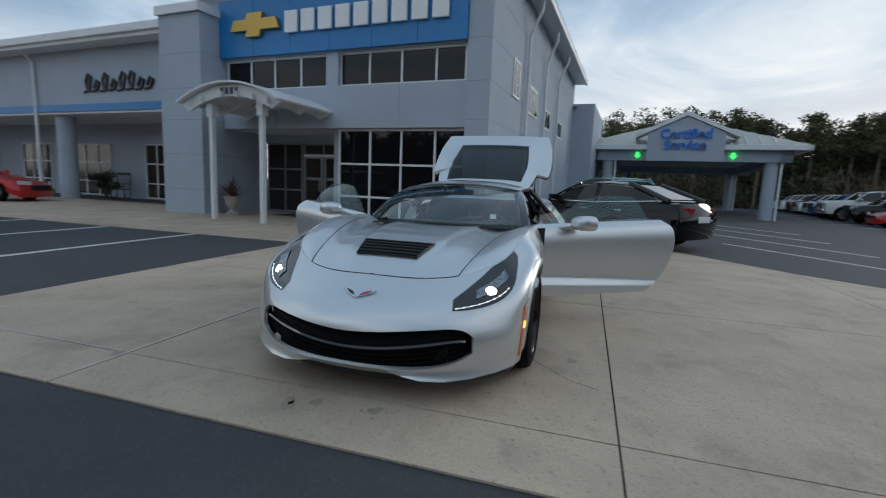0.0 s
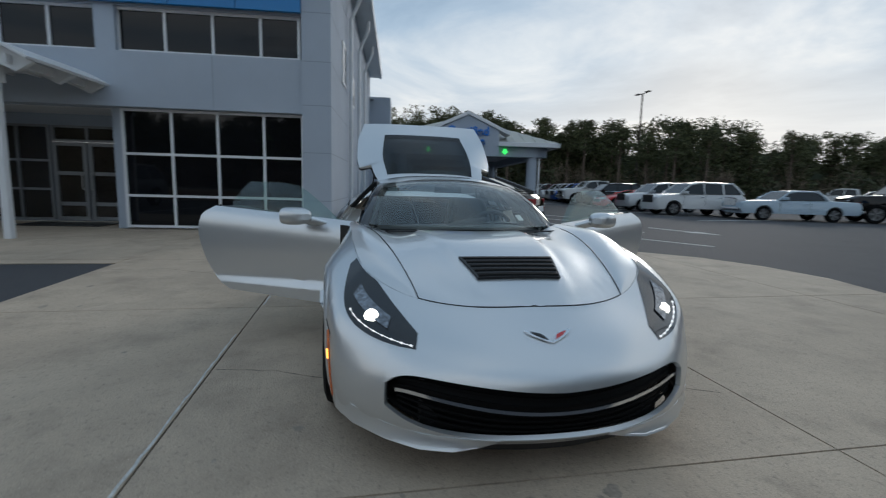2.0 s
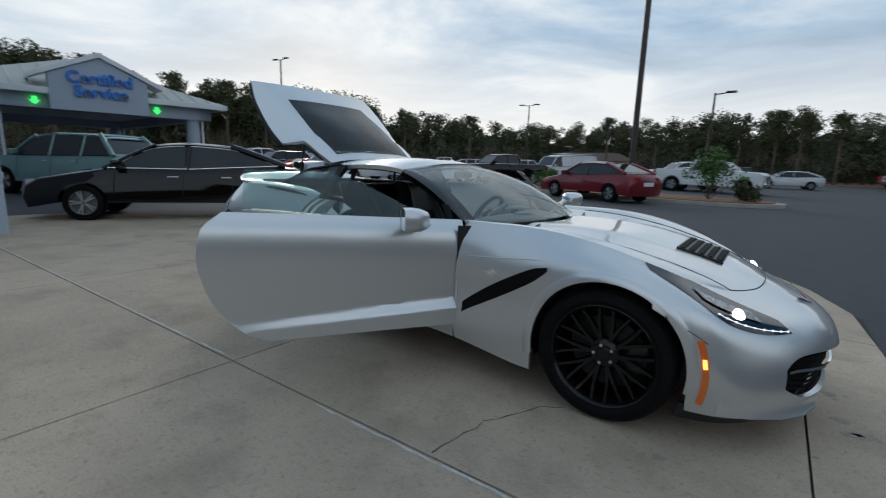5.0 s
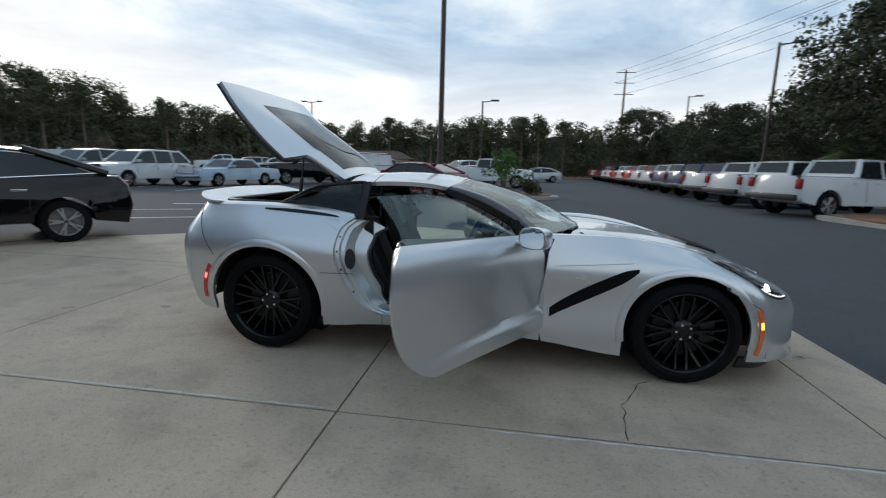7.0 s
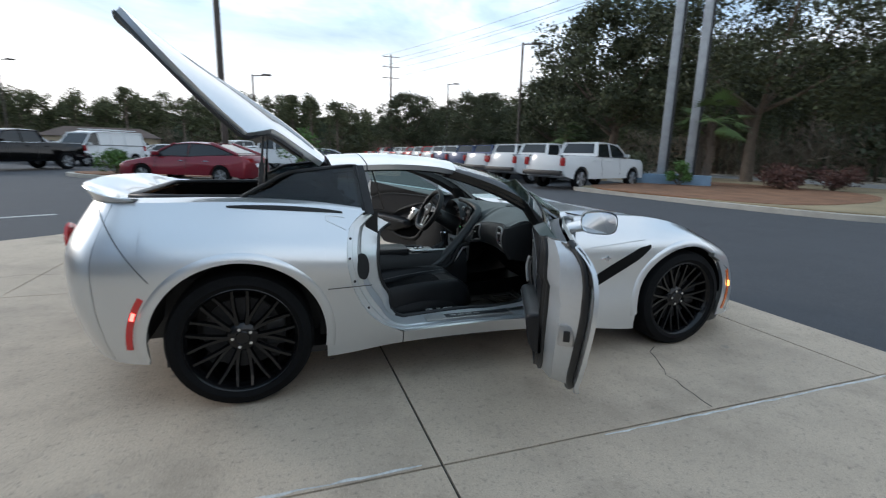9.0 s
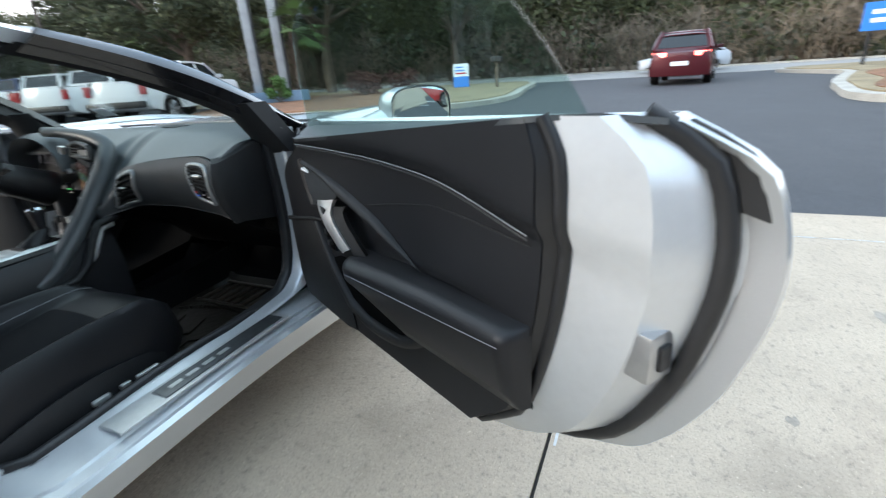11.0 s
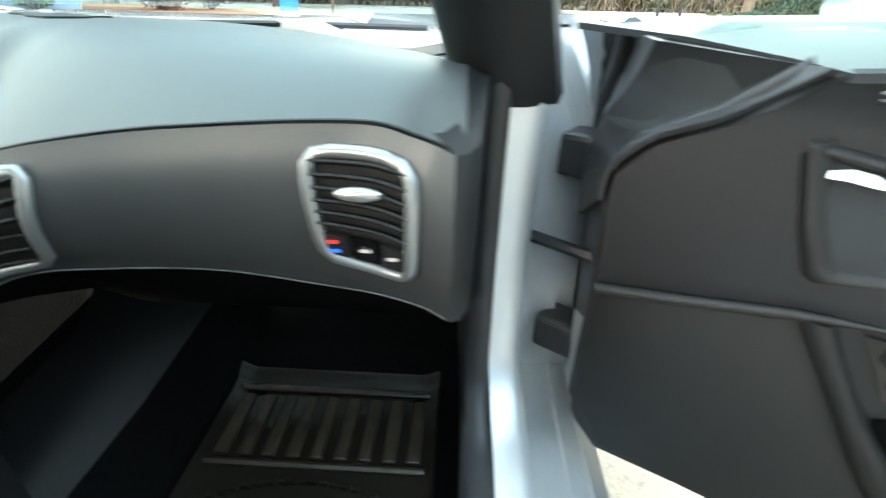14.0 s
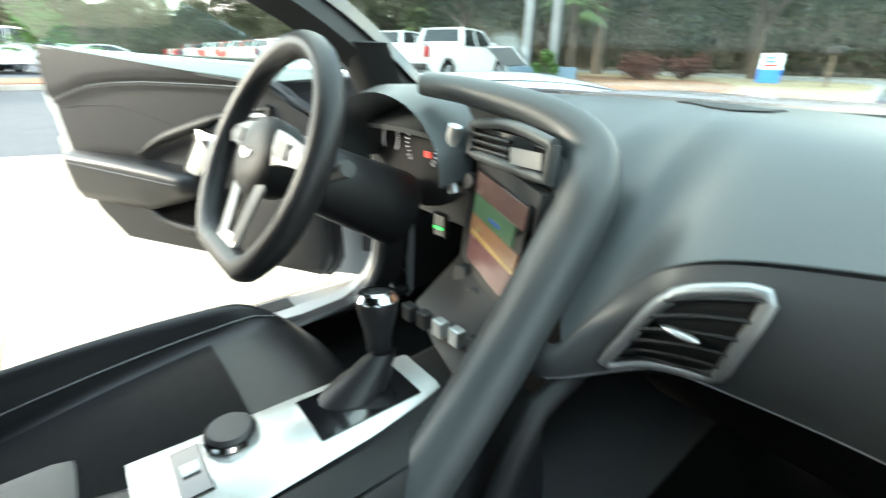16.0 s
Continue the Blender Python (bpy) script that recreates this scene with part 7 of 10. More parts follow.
def vent_unit(corners, nslat, frame_mat, extra=False, label=""):
    """An air outlet: frame round four corners (each y, r on the fascia), dark throat, slats and a tab."""
    def at(a, b, lift=0.0):
        y = lerp(lerp(corners[0][0], corners[1][0], a), lerp(corners[3][0], corners[2][0], a), b)
        r = lerp(lerp(corners[0][1], corners[1][1], a), lerp(corners[3][1], corners[2][1], a), b)
        return fascia(y, r) - Vector((lift, 0, 0))
    loop = []
    for a, b in [(t, 0) for t in span(0.08, 0.92, 5)] + [(1, t) for t in span(0.08, 0.92, 5)] + [(1 - t, 1) for t in span(0.08, 0.92, 5)] + [(0, 1 - t) for t in span(0.08, 0.92, 5)]:
        loop.append(at(a, b, 0.004))
    loop = [(loop[k - 1] + loop[k] * 2 + loop[(k + 1) % len(loop)]) / 4 for k in range(len(loop))]
    bm = bmesh.new()
    tube(bm, loop + [loop[0]], 0.0066, n=8)
    un = part("air_vent", bm, frame_mat, dash, label, 60)
    bm = bmesh.new()
    slab(bm, [[at(a, b, 0.001) for a in span(0.03, 0.97, 6)] for b in span(0.03, 0.97, 6)], 0.004, Vector((1.2, -0.35, 0.7)))
    part("vent_throat", bm, mat("vent_black" + label[:4], (0.004, 0.004, 0.004), 0.8), un)
    lo_ = 0.36 if extra else 0.04
    for k in range(nslat):
        b = lerp(lo_ + 0.05, 0.93, k / (nslat - 1))
        bm = bmesh.new()
        slab(bm, [[at(a, b, l) + Vector((0, 0, dz)) for a in span(0.05, 0.95, 8)] for l, dz in ((0.000, -0.0035), (0.006, 0.0), (0.009, 0.0025))], 0.0025)
        part("slat", bm, M["plastic"], un, smooth=40)
    bm = bmesh.new()
    q = at(0.5, lerp(lo_, 1, 0.55), 0.010)
    bmesh.ops.create_uvsphere(bm, u_segments=14, v_segments=8, radius=1.0, matrix=Matrix.Translation(q) @ Matrix.Diagonal((0.006, 0.022 if extra else 0.017, 0.007 if extra else 0.004, 1)))
    part("vent_tab", bm, M["alum"], un, "", 60)
    if extra:
        for y0, y1, m_ in ((0.08, 0.32, "satin"), (0.35, 0.66, "gloss"), (0.69, 0.93, "satin")):
            bm = bmesh.new()
            slab(bm, [[at(a, b, 0.007) for a in span(y0, y1, 3)] for b in (0.07, 0.18, 0.30)], 0.004, Vector((1.2, -0.35, 0.7)))
            part("climate_button", bm, M[m_], un)
        for a, b, m_ in ((0.85, 0.23, "redglow"), (0.85, 0.13, "drlblue"), (0.5, 0.2, "ledpale"), (0.2, 0.2, "ledpale")):
            bm = bmesh.new()
            p = at(1 - a if False else a, b, 0.0085)
            box(bm, p.x - 0.001, p.x + 0.001, p.y - 0.005, p.y + 0.005, p.z - 0.0014, p.z + 0.0014)
            part("indicator", bm, M[m_], un)
    return un


M["ventsilver"] = mat("satin_vent_frame", (0.36, 0.37, 0.37), 0.38, metal=0.7, vary=0.06, scale=30)
M["redglow"] = mat("red_indicator", (0.4, 0.03, 0.03), 0.4, emit=(1.0, 0.08, 0.06), estr=0.05)
M["drlblue"] = mat("blue_indicator", (0.02, 0.12, 0.7), 0.4, emit=(0.03, 0.2, 1.0), estr=0.08)
M["ledpale"] = mat("pale_indicator", (0.5, 0.45, 0.45), 0.4, emit=(0.6, 0.5, 0.5), estr=0.02)
vent_unit([(-0.585, 0.27), (-0.500, 0.33), (-0.492, 0.895), (-0.590, 0.895)], 6, M["ventsilver"], True, "satin silver framed air outlet with buttons")
vent_unit([(-0.214, 0.165), (-0.112, 0.150), (-0.168, 0.83), (-0.244, 0.90)], 6, M["ventsilver"], False, "swept silver framed air outlet")

# the sweeping grab bar between the seats and the stack it frames
bar = [Vector(q) for q in ((0.20, 0.27, 0.890), (0.212, 0.20, 0.885), (0.224, 0.13, 0.876), (0.234, 0.07, 0.864), (0.240, 0.022, 0.846), (0.234, -0.012, 0.820), (0.207, -0.030, 0.786), (0.178, -0.032, 0.740), (0.130, -0.032, 0.678), (0.072, -0.032, 0.608), (0.0, -0.032, 0.532), (-0.07, -0.032, 0.467), (-0.14, -0.032, 0.430))]
bar_w = [0.018, 0.019, 0.021, 0.024, 0.028, 0.032, 0.035, 0.036, 0.036, 0.036, 0.036, 0.036, 0.036]
dense = []
for i in range(len(bar) - 1):
    for t in span(0, 1, 5)[:-1]:
        nb = (bar[max(0, i - 1)], bar[i], bar[i + 1], bar[min(len(bar) - 1, i + 2)])
        p = cr(*nb, t)
        d = (cr(*nb, t + 0.02) - cr(*nb, t - 0.02)).normalized()
        e = Vector((-1.0, 0, 0.6))
        n1 = (e - d * e.dot(d)).normalized()
        n2 = d.cross(n1)
        w = lerp(bar_w[i], bar_w[i + 1], t)
        dense.append([p + n2 * (w * math.cos(q)) + n1 * (0.85 * w * math.sin(q)) for q in span(0, 2 * math.pi, 18)[:-1]])
bm = bmesh.new()
sheet(bm, dense, close=True)
gb = part("grab_bar", bm, M["softdash"], dash, "leather-wrapped grab bar sweeping to the console", 60)
bm = bmesh.new()
for i in range(24, len(dense) - 1):
    for f in (0.0, 0.5):
        a, b = dense[i][1].lerp(dense[i + 1][1], f), dense[i][2].lerp(dense[i + 1][2], f)
        rod(bm, a, b, 0.0020, n=5)
part("bar_stitch", bm, M["satin"], gb, "coarse stitching")
# line of the hood over the centre outlets
lip = [Vector(q) for q in ((0.205, -0.012, 0.790), (0.222, 0.004, 0.832), (0.225, 0.035, 0.857), (0.22, 0.085, 0.871), (0.21, 0.145, 0.880), (0.20, 0.20, 0.888), (0.19, 0.27, 0.893))]
bm = bmesh.new()
slab(bm, [[lip[i] + Vector((0.012, 0, -0.004)), lip[i].lerp(b_, 0.5) + Vector((0.015, 0, 0)), b_] for i, b_ in ((1, Vector((0.190, 0.004, 0.787))), (2, Vector((0.200, 0.045, 0.788))), (3, Vector((0.215, 0.095, 0.790))), (4, Vector((0.230, 0.15, 0.792))), (5, Vector((0.245, 0.20, 0.795))))], 0.006, Vector((1.2, 0.1, 0.8)))
part("outlet_pod", bm, M["softdash"], dash, "grey outlet surround", 60)

# centre stack, turned to the driver
bm = bmesh.new()
rows = [[(0.165, 0.0, 0.785), (0.20, 0.10, 0.795), (0.24, 0.20, 0.80)], [(0.155, 0.0, 0.70), (0.19, 0.10, 0.71), (0.23, 0.20, 0.71)], [(0.135, 0.0, 0.63), (0.17, 0.10, 0.63), (0.22, 0.20, 0.63)], [(0.06, 0.0, 0.56), (0.09, 0.10, 0.56), (0.13, 0.20, 0.57)]]
slab(bm, rows, 0.02, Vector((1.2, 0.1, 0.7)))
stack = part("centre_panel", bm, M["satin"], dash, "black centre stack", 30)


def stack_pt(a, b, lift=0.004):
    p0 = Vector((0.165, 0.0, 0.785)).lerp(Vector((0.135, 0.0, 0.63)), b)
    p1 = Vector((0.24, 0.20, 0.80)).lerp(Vector((0.22, 0.20, 0.63)), b)
    return p0.lerp(p1, a) - Vector((lift, 0, 0))


bm = bmesh.new()
slab(bm, [[stack_pt(a, b, 0.006) for a in (0.05, 0.5, 0.80)] for b in (0.10, 0.5, 0.92)], 0.004, Vector((1.2, 0.1, 0.7)))
scr = part("touch_screen", bm, M["gloss"], stack, "lit dashboard screen with a coloured picture", 30)
SCREEN = {}
for nm, c in (("sky", (0.16, 0.10, 0.09)), ("green", (0.10, 0.20, 0.12)), ("tan", (0.34, 0.19, 0.11)), ("yellow", (0.55, 0.38, 0.16)), ("dusk", (0.22, 0.10, 0.10)), ("blue", (0.06, 0.14, 0.42))):
    SCREEN[nm] = mat("screen_" + nm, tuple(0.25 * q for q in c), 0.15, emit=c, estr=0.055)
for nm, a0, a1, b0, b1 in (("sky", 0.07, 0.78, 0.12, 0.30), ("green", 0.16, 0.78, 0.31, 0.48), ("tan", 0.07, 0.78, 0.49, 0.62), ("yellow", 0.07, 0.78, 0.625, 0.665), ("dusk", 0.07, 0.78, 0.67, 0.90)):
    bm = bmesh.new()
    slab(bm, [[stack_pt(a, b, 0.0085) for a in (a0, a1)] for b in (b0, b1)], 0.002, Vector((1.2, 0.1, 0.7)))
    part("screen_patch", bm, SCREEN[nm], scr)
bm = bmesh.new()
slab(bm, [[stack_pt(a, b, 0.0095) for a in (0.34, 0.50)] for b in (0.40, 0.43)], 0.001, Vector((1.2, 0.1, 0.7)))
part("screen_patch", bm, SCREEN["blue"], scr)
for a, b, r in ((0.10, 1.12, 0.016), (0.86, 0.25, 0.013), (0.78, 1.08, 0.017), (0.50, 1.14, 0.017)):
    bm = bmesh.new()
    p = stack_pt(a, b, 0.0)
    lathe(bm, [(r, 0), (r, 0.016), (r * 0.85, 0.020), (0.0, 0.020)], 18, Matrix.Translation(p) @ Euler((0, radians(-80), 0)).to_matrix().to_4x4())
    part("knob", bm, M["satin"], stack, "", 40)
for k in range(5):
    bm = bmesh.new()
    p = Vector((0.105 - 0.004 * k, 0.03 + 0.03 * k, 0.592))
    box(bm, p.x - 0.012, p.x + 0.004, p.y - 0.010, p.y + 0.010, p.z - 0.012, p.z + 0.012, bevel=0.003)
    part("climate_switch", bm, M["alum"] if k in (1, 2) else M["satin"], stack)
bm = bmesh.new()
box(bm, 0.19, 0.20, 0.205, 0.235, 0.66, 0.70, bevel=0.003)
part("start_button", bm, M["gloss"], stack)
bm = bmesh.new()
box(bm, 0.187, 0.19, 0.210, 0.230, 0.674, 0.678)
part("start_light", bm, mat("green_light", (0.1, 0.8, 0.2), 0.4, emit=(0.1, 1.0, 0.25), estr=0.12), stack)

# driver's binnacle with gauges
bm = bmesh.new()
rows = []
for k, a in enumerate(span(0.0, math.pi, 18)):
    y = 0.375 + 0.185 * math.cos(a)
    z = 0.755 + 0.125 * math.sin(a) ** 0.8
    rows.append([(0.36, y, z), (0.22, 0.375 + 0.19 * math.cos(a), z + 0.004), (0.175, 0.375 + 0.175 * math.cos(a), z - 0.008), (0.20, 0.375 + 0.165 * math.cos(a), z - 0.016), (0.28, 0.375 + 0.15 * math.cos(a), z - 0.02)])
sheet(bm, rows)
bin_ = part("gauge_binnacle", bm, M["softdash"], dash, "hooded gauge binnacle", 50)
bm = bmesh.new()
lathe(bm, [(0.0, 0.0), (0.16, 0.0)], 24, Matrix.Translation((0.275, 0.375, 0.765)) @ Euler((0, radians(-75), 0)).to_matrix().to_4x4() @ Matrix.Diagonal((0.62, 1, 1, 1)))
part("gauge_face", bm, M["grilleblack"], bin_, "black gauge face")
for yc, rr_ in ((0.375, 0.050), (0.27, 0.030), (0.48, 0.030)):
    bm = bmesh.new()
    for a in span(radians(-40), radians(220), 26):
        c = Vector((0.268, yc + rr_ * math.cos(a), 0.775 + rr_ * math.sin(a)))
        e = Vector((0.268, yc + rr_ * 0.82 * math.cos(a), 0.775 + rr_ * 0.82 * math.sin(a)))
        rod(bm, c, e, 0.0008, n=4)
    part("gauge_ticks", bm, mat("gauge_white" + str(yc), (0.6, 0.6, 0.65), 0.4, emit=(0.75, 0.75, 0.85), estr=0.09), bin_)
for yc in (0.355, 0.27):
    bm = bmesh.new()
    box(bm, 0.264, 0.267, yc - 0.012, yc + 0.004, 0.757, 0.768)
    part("gauge_glow", bm, mat("gauge_red" + str(yc), (0.5, 0.03, 0.03), 0.4, emit=(0.8, 0.08, 0.06), estr=0.09), bin_)
bm = bmesh.new()
box(bm, 0.285, 0.305, 0.185, 0.565, 0.64, 0.872, bevel=0.01)
part("binnacle_back", bm, M["satin"], bin_)
bm = bmesh.new()
lay(bm, [Vector((0.205, 0.20 + 0.012 * math.sin(q * 3), 0.735 + 0.10 * q)) for q in span(0, 1, 8)], 0.010, 1, 8)
part("binnacle_trim", bm, M["alum"], bin_, "silver binnacle edge", 60)
# centre outlet above the screen
bm = bmesh.new()
rows = [[(0.195 + 0.02 * k, lerp(0.0, 0.19, t), 0.842 - 0.008 * k - 0.018 * abs(t - 0.5) ** 2) for k in range(3)] for t in span(0, 1, 8)]
lp = [Vector((lerp(0.185, 0.225, t), lerp(0.005, 0.185, t), 0.838 + 0.010 * math.sin(math.pi * t))) for t in span(0, 1, 8)] + [Vector((lerp(0.222, 0.180, t), lerp(0.185, 0.005, t), 0.797)) for t in span(0, 1, 8)]
tube(bm, lp + [lp[0]], 0.008, n=8)
cv = part("centre_vent", bm, M["softdash"], dash, "twin centre air outlet", 60)
bm = bmesh.new()
slab(bm, [[(lerp(0.190, 0.228, t), lerp(0.01, 0.18, t), z) for t in span(0, 1, 6)] for z in (0.80, 0.836)], 0.004, Vector((1.2, 0.1, 0.8)))
part("vent_throat", bm, M["gloss"], cv)
for z in (0.806, 0.816, 0.826):
    bm = bmesh.new()
    rod(bm, (0.208, 0.095, z), (0.222, 0.18, z), 0.003, n=5)
    part("slat", bm, M["satin"], cv)
bm = bmesh.new()
slab(bm, [[(0.183 + 0.0, lerp(0.02, 0.07, t), z) for t in (0, 1)] for z in (0.806, 0.826)], 0.004, Vector((1.2, 0.1, 0.8)))
part("vent_badge", bm, M["ventsilver"], cv)

# console
bm = bmesh.new()
prof = [(0.16, 0.30), (0.155, 0.44), (0.14, 0.515), (0.115, 0.532), (-0.03, 0.532), (-0.055, 0.50), (-0.07, 0.40), (-0.075, 0.24)]
rows = []
for x, k in ((0.14, 0.012), (0.05, 0.006), (-0.10, 0.0), (-0.26, -0.004), (-0.40, 0.012), (-0.70, 0.018)):
    rows.append([(x, y + (0.02 if y > 0 else -0.02) * (x < -0.3), z + k) for y, z in prof])
sheet(bm, rows)
cons = part("console", bm, M["leather"], car, "black leather centre console", 40)
bm = bmesh.new()
rows = [[(x, y, 0.537 + (0.006 if 0 < i < 3 else 0.0)) for i, y in enumerate(ys)] for x, ys in ((0.06, (0.045, 0.055, 0.125, 0.135)), (-0.05, (0.028, 0.036, 0.132, 0.140)), (-0.17, (0.020, 0.028, 0.136, 0.144)), (-0.27, (0.018, 0.026, 0.140, 0.148)))]
slab(bm, rows, 0.006, Vector((0, 0.1, 0)))
cp = part("console_plate", bm, M["alum"], cons, "satin silver console plate", 40)
bm = bmesh.new()
slab(bm, [[(x, y, 0.5455) for y in (0.048, 0.085, 0.122)] for x in (0.03, -0.04, -0.10)], 0.003, Vector((0, 0.1, 0)))
part("shifter_well", bm, M["gloss"], cp, "", 40)
bm = bmesh.new()
rows = []
for z, r in ((0.545, 0.038), (0.556, 0.034), (0.565, 0.026), (0.575, 0.022), (0.585, 0.013)):
    rows.append([(-0.035 + 0.045 * (z - 0.545) / 0.04 + r * 1.2 * math.cos(a), 0.10 + r * 0.8 * math.sin(a), z) for a in span(0, 2 * math.pi, 16)[:-1]])
sheet(bm, rows, close=True)
part("shift_boot", bm, M["leather"], cp, "gathered black shifter boot", 30)
bm = bmesh.new()
lathe(bm, [(0.0, 0.0), (0.015, 0.0), (0.016, 0.012), (0.019, 0.030), (0.025, 0.055), (0.0265, 0.070), (0.022, 0.078), (0.0, 0.080)], 20, Matrix.Translation((0.012, 0.115, 0.578)) @ Euler((radians(-6), radians(4), 0)).to_matrix().to_4x4())
kn = part("shift_knob", bm, M["leather"], cons, "leather shift knob with a bright cap", 40)
bm = bmesh.new()
lathe(bm, [(0.0255, 0.066), (0.0275, 0.071), (0.023, 0.079), (0.017, 0.081)], 20, Matrix.Translation((0.012, 0.115, 0.578)) @ Euler((radians(-6), radians(4), 0)).to_matrix().to_4x4())
part("knob_ring", bm, M["chrome"], kn, "", 40)
bm = bmesh.new()
lathe(bm, [(0.026, 0.0), (0.026, 0.012), (0.022, 0.016), (0.0, 0.016)], 20, Matrix.Translation((-0.175, 0.115, 0.542)))
dk = part("mode_dial", bm, M["satin"], cons, "round drive-mode dial", 40)
bm = bmesh.new()
lathe(bm, [(0.027, 0.002), (0.029, 0.005), (0.027, 0.010)], 20, Matrix.Translation((-0.175, 0.115, 0.542)))
part("dial_ring", bm, M["chrome"], dk, "", 40)
bm = bmesh.new()
box(bm, -0.235, -0.205, 0.055, 0.125, 0.541, 0.546, bevel=0.002)
pb = part("brake_switch", bm, M["gloss"], cons, "electric parking brake switch")
bm = bmesh.new()
box(bm, -0.228, -0.212, 0.085, 0.098, 0.546, 0.550, bevel=0.001)
part("switch_key", bm, M["signwhite"], pb)
bm = bmesh.new()
slab(bm, [[(x, y, 0.536 + 0.003 * (abs(y + 0.005) < 0.02)) for y in (-0.028, -0.018, 0.004, 0.014)] for x in (0.07, 0.0, -0.08, -0.20)], 0.006, Vector((0, 0.1, 0)))
part("cupholder_lid", bm, M["plastic"], cons, "black ribbed console lid", 30)
bm = bmesh.new()
box(bm, -0.70, -0.30, -0.06, 0.155, 0.52, 0.575, bevel=0.022)
part("console_armrest", bm, M["leather"], cons, "padded black armrest lid", 50)
# bright bracket on the passenger side of the console
bm = bmesh.new()
tube(bm, [(0.135, -0.075, 0.575), (0.090, -0.082, 0.570), (0.075, -0.084, 0.545), (0.040, -0.086, 0.490), (0.0, -0.086, 0.455), (-0.02, -0.084, 0.445)], 0.010, n=8)
part("console_bracket", bm, M["alum"], cons, "satin silver side bracket", 60)
bm = bmesh.new()
tube(bm, [(0.150, -0.085, 0.600), (0.08, -0.092, 0.590), (0.045, -0.094, 0.540), (0.010, -0.094, 0.470), (-0.04, -0.094, 0.430), (-0.12, -0.092, 0.42)], 0.014, n=8)
part("console_rail", bm, M["plastic"], cons, "", 60)

# steering wheel
M["spokegrey"] = mat("grey_spoke_cover", (0.16, 0.165, 0.17), 0.4, metal=0.3, vary=0.1)
sw_m = Matrix.Translation((-0.025, 0.37, 0.790)) @ Euler((0, radians(-62), 0)).to_matrix().to_4x4()
wheel_ = part("steering_wheel", bmesh.new(), M["leather"], dash, "black leather three-spoke steering wheel")
bm = bmesh.new()
rows = []
for a in span(0, 2 * math.pi, 44)[:-1]:
    rx, ry = 0.172 * math.cos(a), 0.178 * math.sin(a)
    rx = max(rx, -0.152) if rx < 0 else rx
    c = Vector((rx, ry, 0))
    o = c.normalized()
    rows.append([sw_m @ (c + o * (0.019 * math.cos(q)) + Vector((0, 0, 0.020 * math.sin(q)))) for q in span(0, 2 * math.pi, 12)[:-1]])
rows.append(rows[0])
sheet(bm, rows, close=True)
part("wheel_rim", bm, M["leather"], wheel_, "leather-wrapped rim", 60)
bm = bmesh.new()
lathe(bm, [(0.045, -0.06), (0.062, -0.03), (0.064, 0.0), (0.056, 0.014), (0.030, 0.020), (0.0, 0.021)], 28, sw_m @ Matrix.Diagonal((0.95, 1.08, 1, 1)))
boss = part("wheel_boss", bm, M["plastic"], wheel_, "padded black wheel boss", 60)
bm = bmesh.new()
prism(bm, [(-0.006, -0.016), (0.004, -0.020), (0.0, -0.004), (0.004, 0.020), (-0.006, 0.016), (-0.012, 0.0)], 0.0205, 0.0235, sw_m)
part("boss_badge", bm, M["alum"], boss, "small bright wing badge")
for s in (1, -1):
    bm = bmesh.new()
    slab(bm, [[sw_m @ Vector((x, y * s, z)) for x, y, z in ((a, b, c_), ((a + e) / 2, b, c_ + 0.004), (e, b, c_))] for a, e, b, c_ in ((0.045, -0.010, 0.050, 0.008), (0.042, 0.000, 0.085, 0.006), (0.036, 0.004, 0.125, 0.002), (0.030, 0.000, 0.166, -0.002))], 0.010, sw_m @ Vector((0, 0, -0.5)))
    sp_ = part("wheel_spoke", bm, M["spokegrey"], wheel_, "grey side spoke", 50)
    bm = bmesh.new()
    slab(bm, [[sw_m @ Vector((x, y * s, 0.0125 - 0.06 * (y - 0.07))) for y in (0.070, 0.088, 0.105)] for x in (0.030, 0.018, 0.008)], 0.004, sw_m @ Vector((0, 0, -0.5)))
    part("spoke_keys", bm, M["satin"], sp_, "black thumb keys", 40)
    bm = bmesh.new()
    slab(bm, [[sw_m @ Vector((x, (y + dy) * s, z)) for dy, z in ((-0.011, 0.002), (0.0, 0.009), (0.011, 0.002))] for x, y in ((-0.035, 0.046), (-0.075, 0.036), (-0.115, 0.028), (-0.150, 0.026))], 0.008, sw_m @ Vector((0, 0, -0.5)))
    part("wheel_spoke", bm, M["alum"], wheel_, "satin silver lower spoke", 50)
bm = bmesh.new()
slab(bm, [[sw_m @ Vector((x, y, z)) for x, z in ((-0.122, 0.002), (-0.137, 0.008), (-0.152, 0.002))] for y in span(-0.036, 0.036, 6)], 0.008, sw_m @ Vector((0, 0, -0.5)))
part("spoke_bridge", bm, M["alum"], wheel_, "satin silver bridge of the lower spoke", 50)
bm = bmesh.new()
rod(bm, sw_m @ Vector((0, 0, -0.02)), sw_m @ Vector((0, 0, -0.26)), 0.05, 0.07, n=16)
part("steering_column", bm, M["satin"], dash, "black steering column cover", 50)
for s in (1, -1):
    bm = bmesh.new()
    tube(bm, [sw_m @ Vector(p) for p in ((0.0, 0.03 * s, -0.06), (0.01, 0.11 * s, -0.055), (0.03, 0.16 * s, -0.05))], [0.010, 0.009, 0.012], n=8)
    part("stalk", bm, M["satin"], dash)


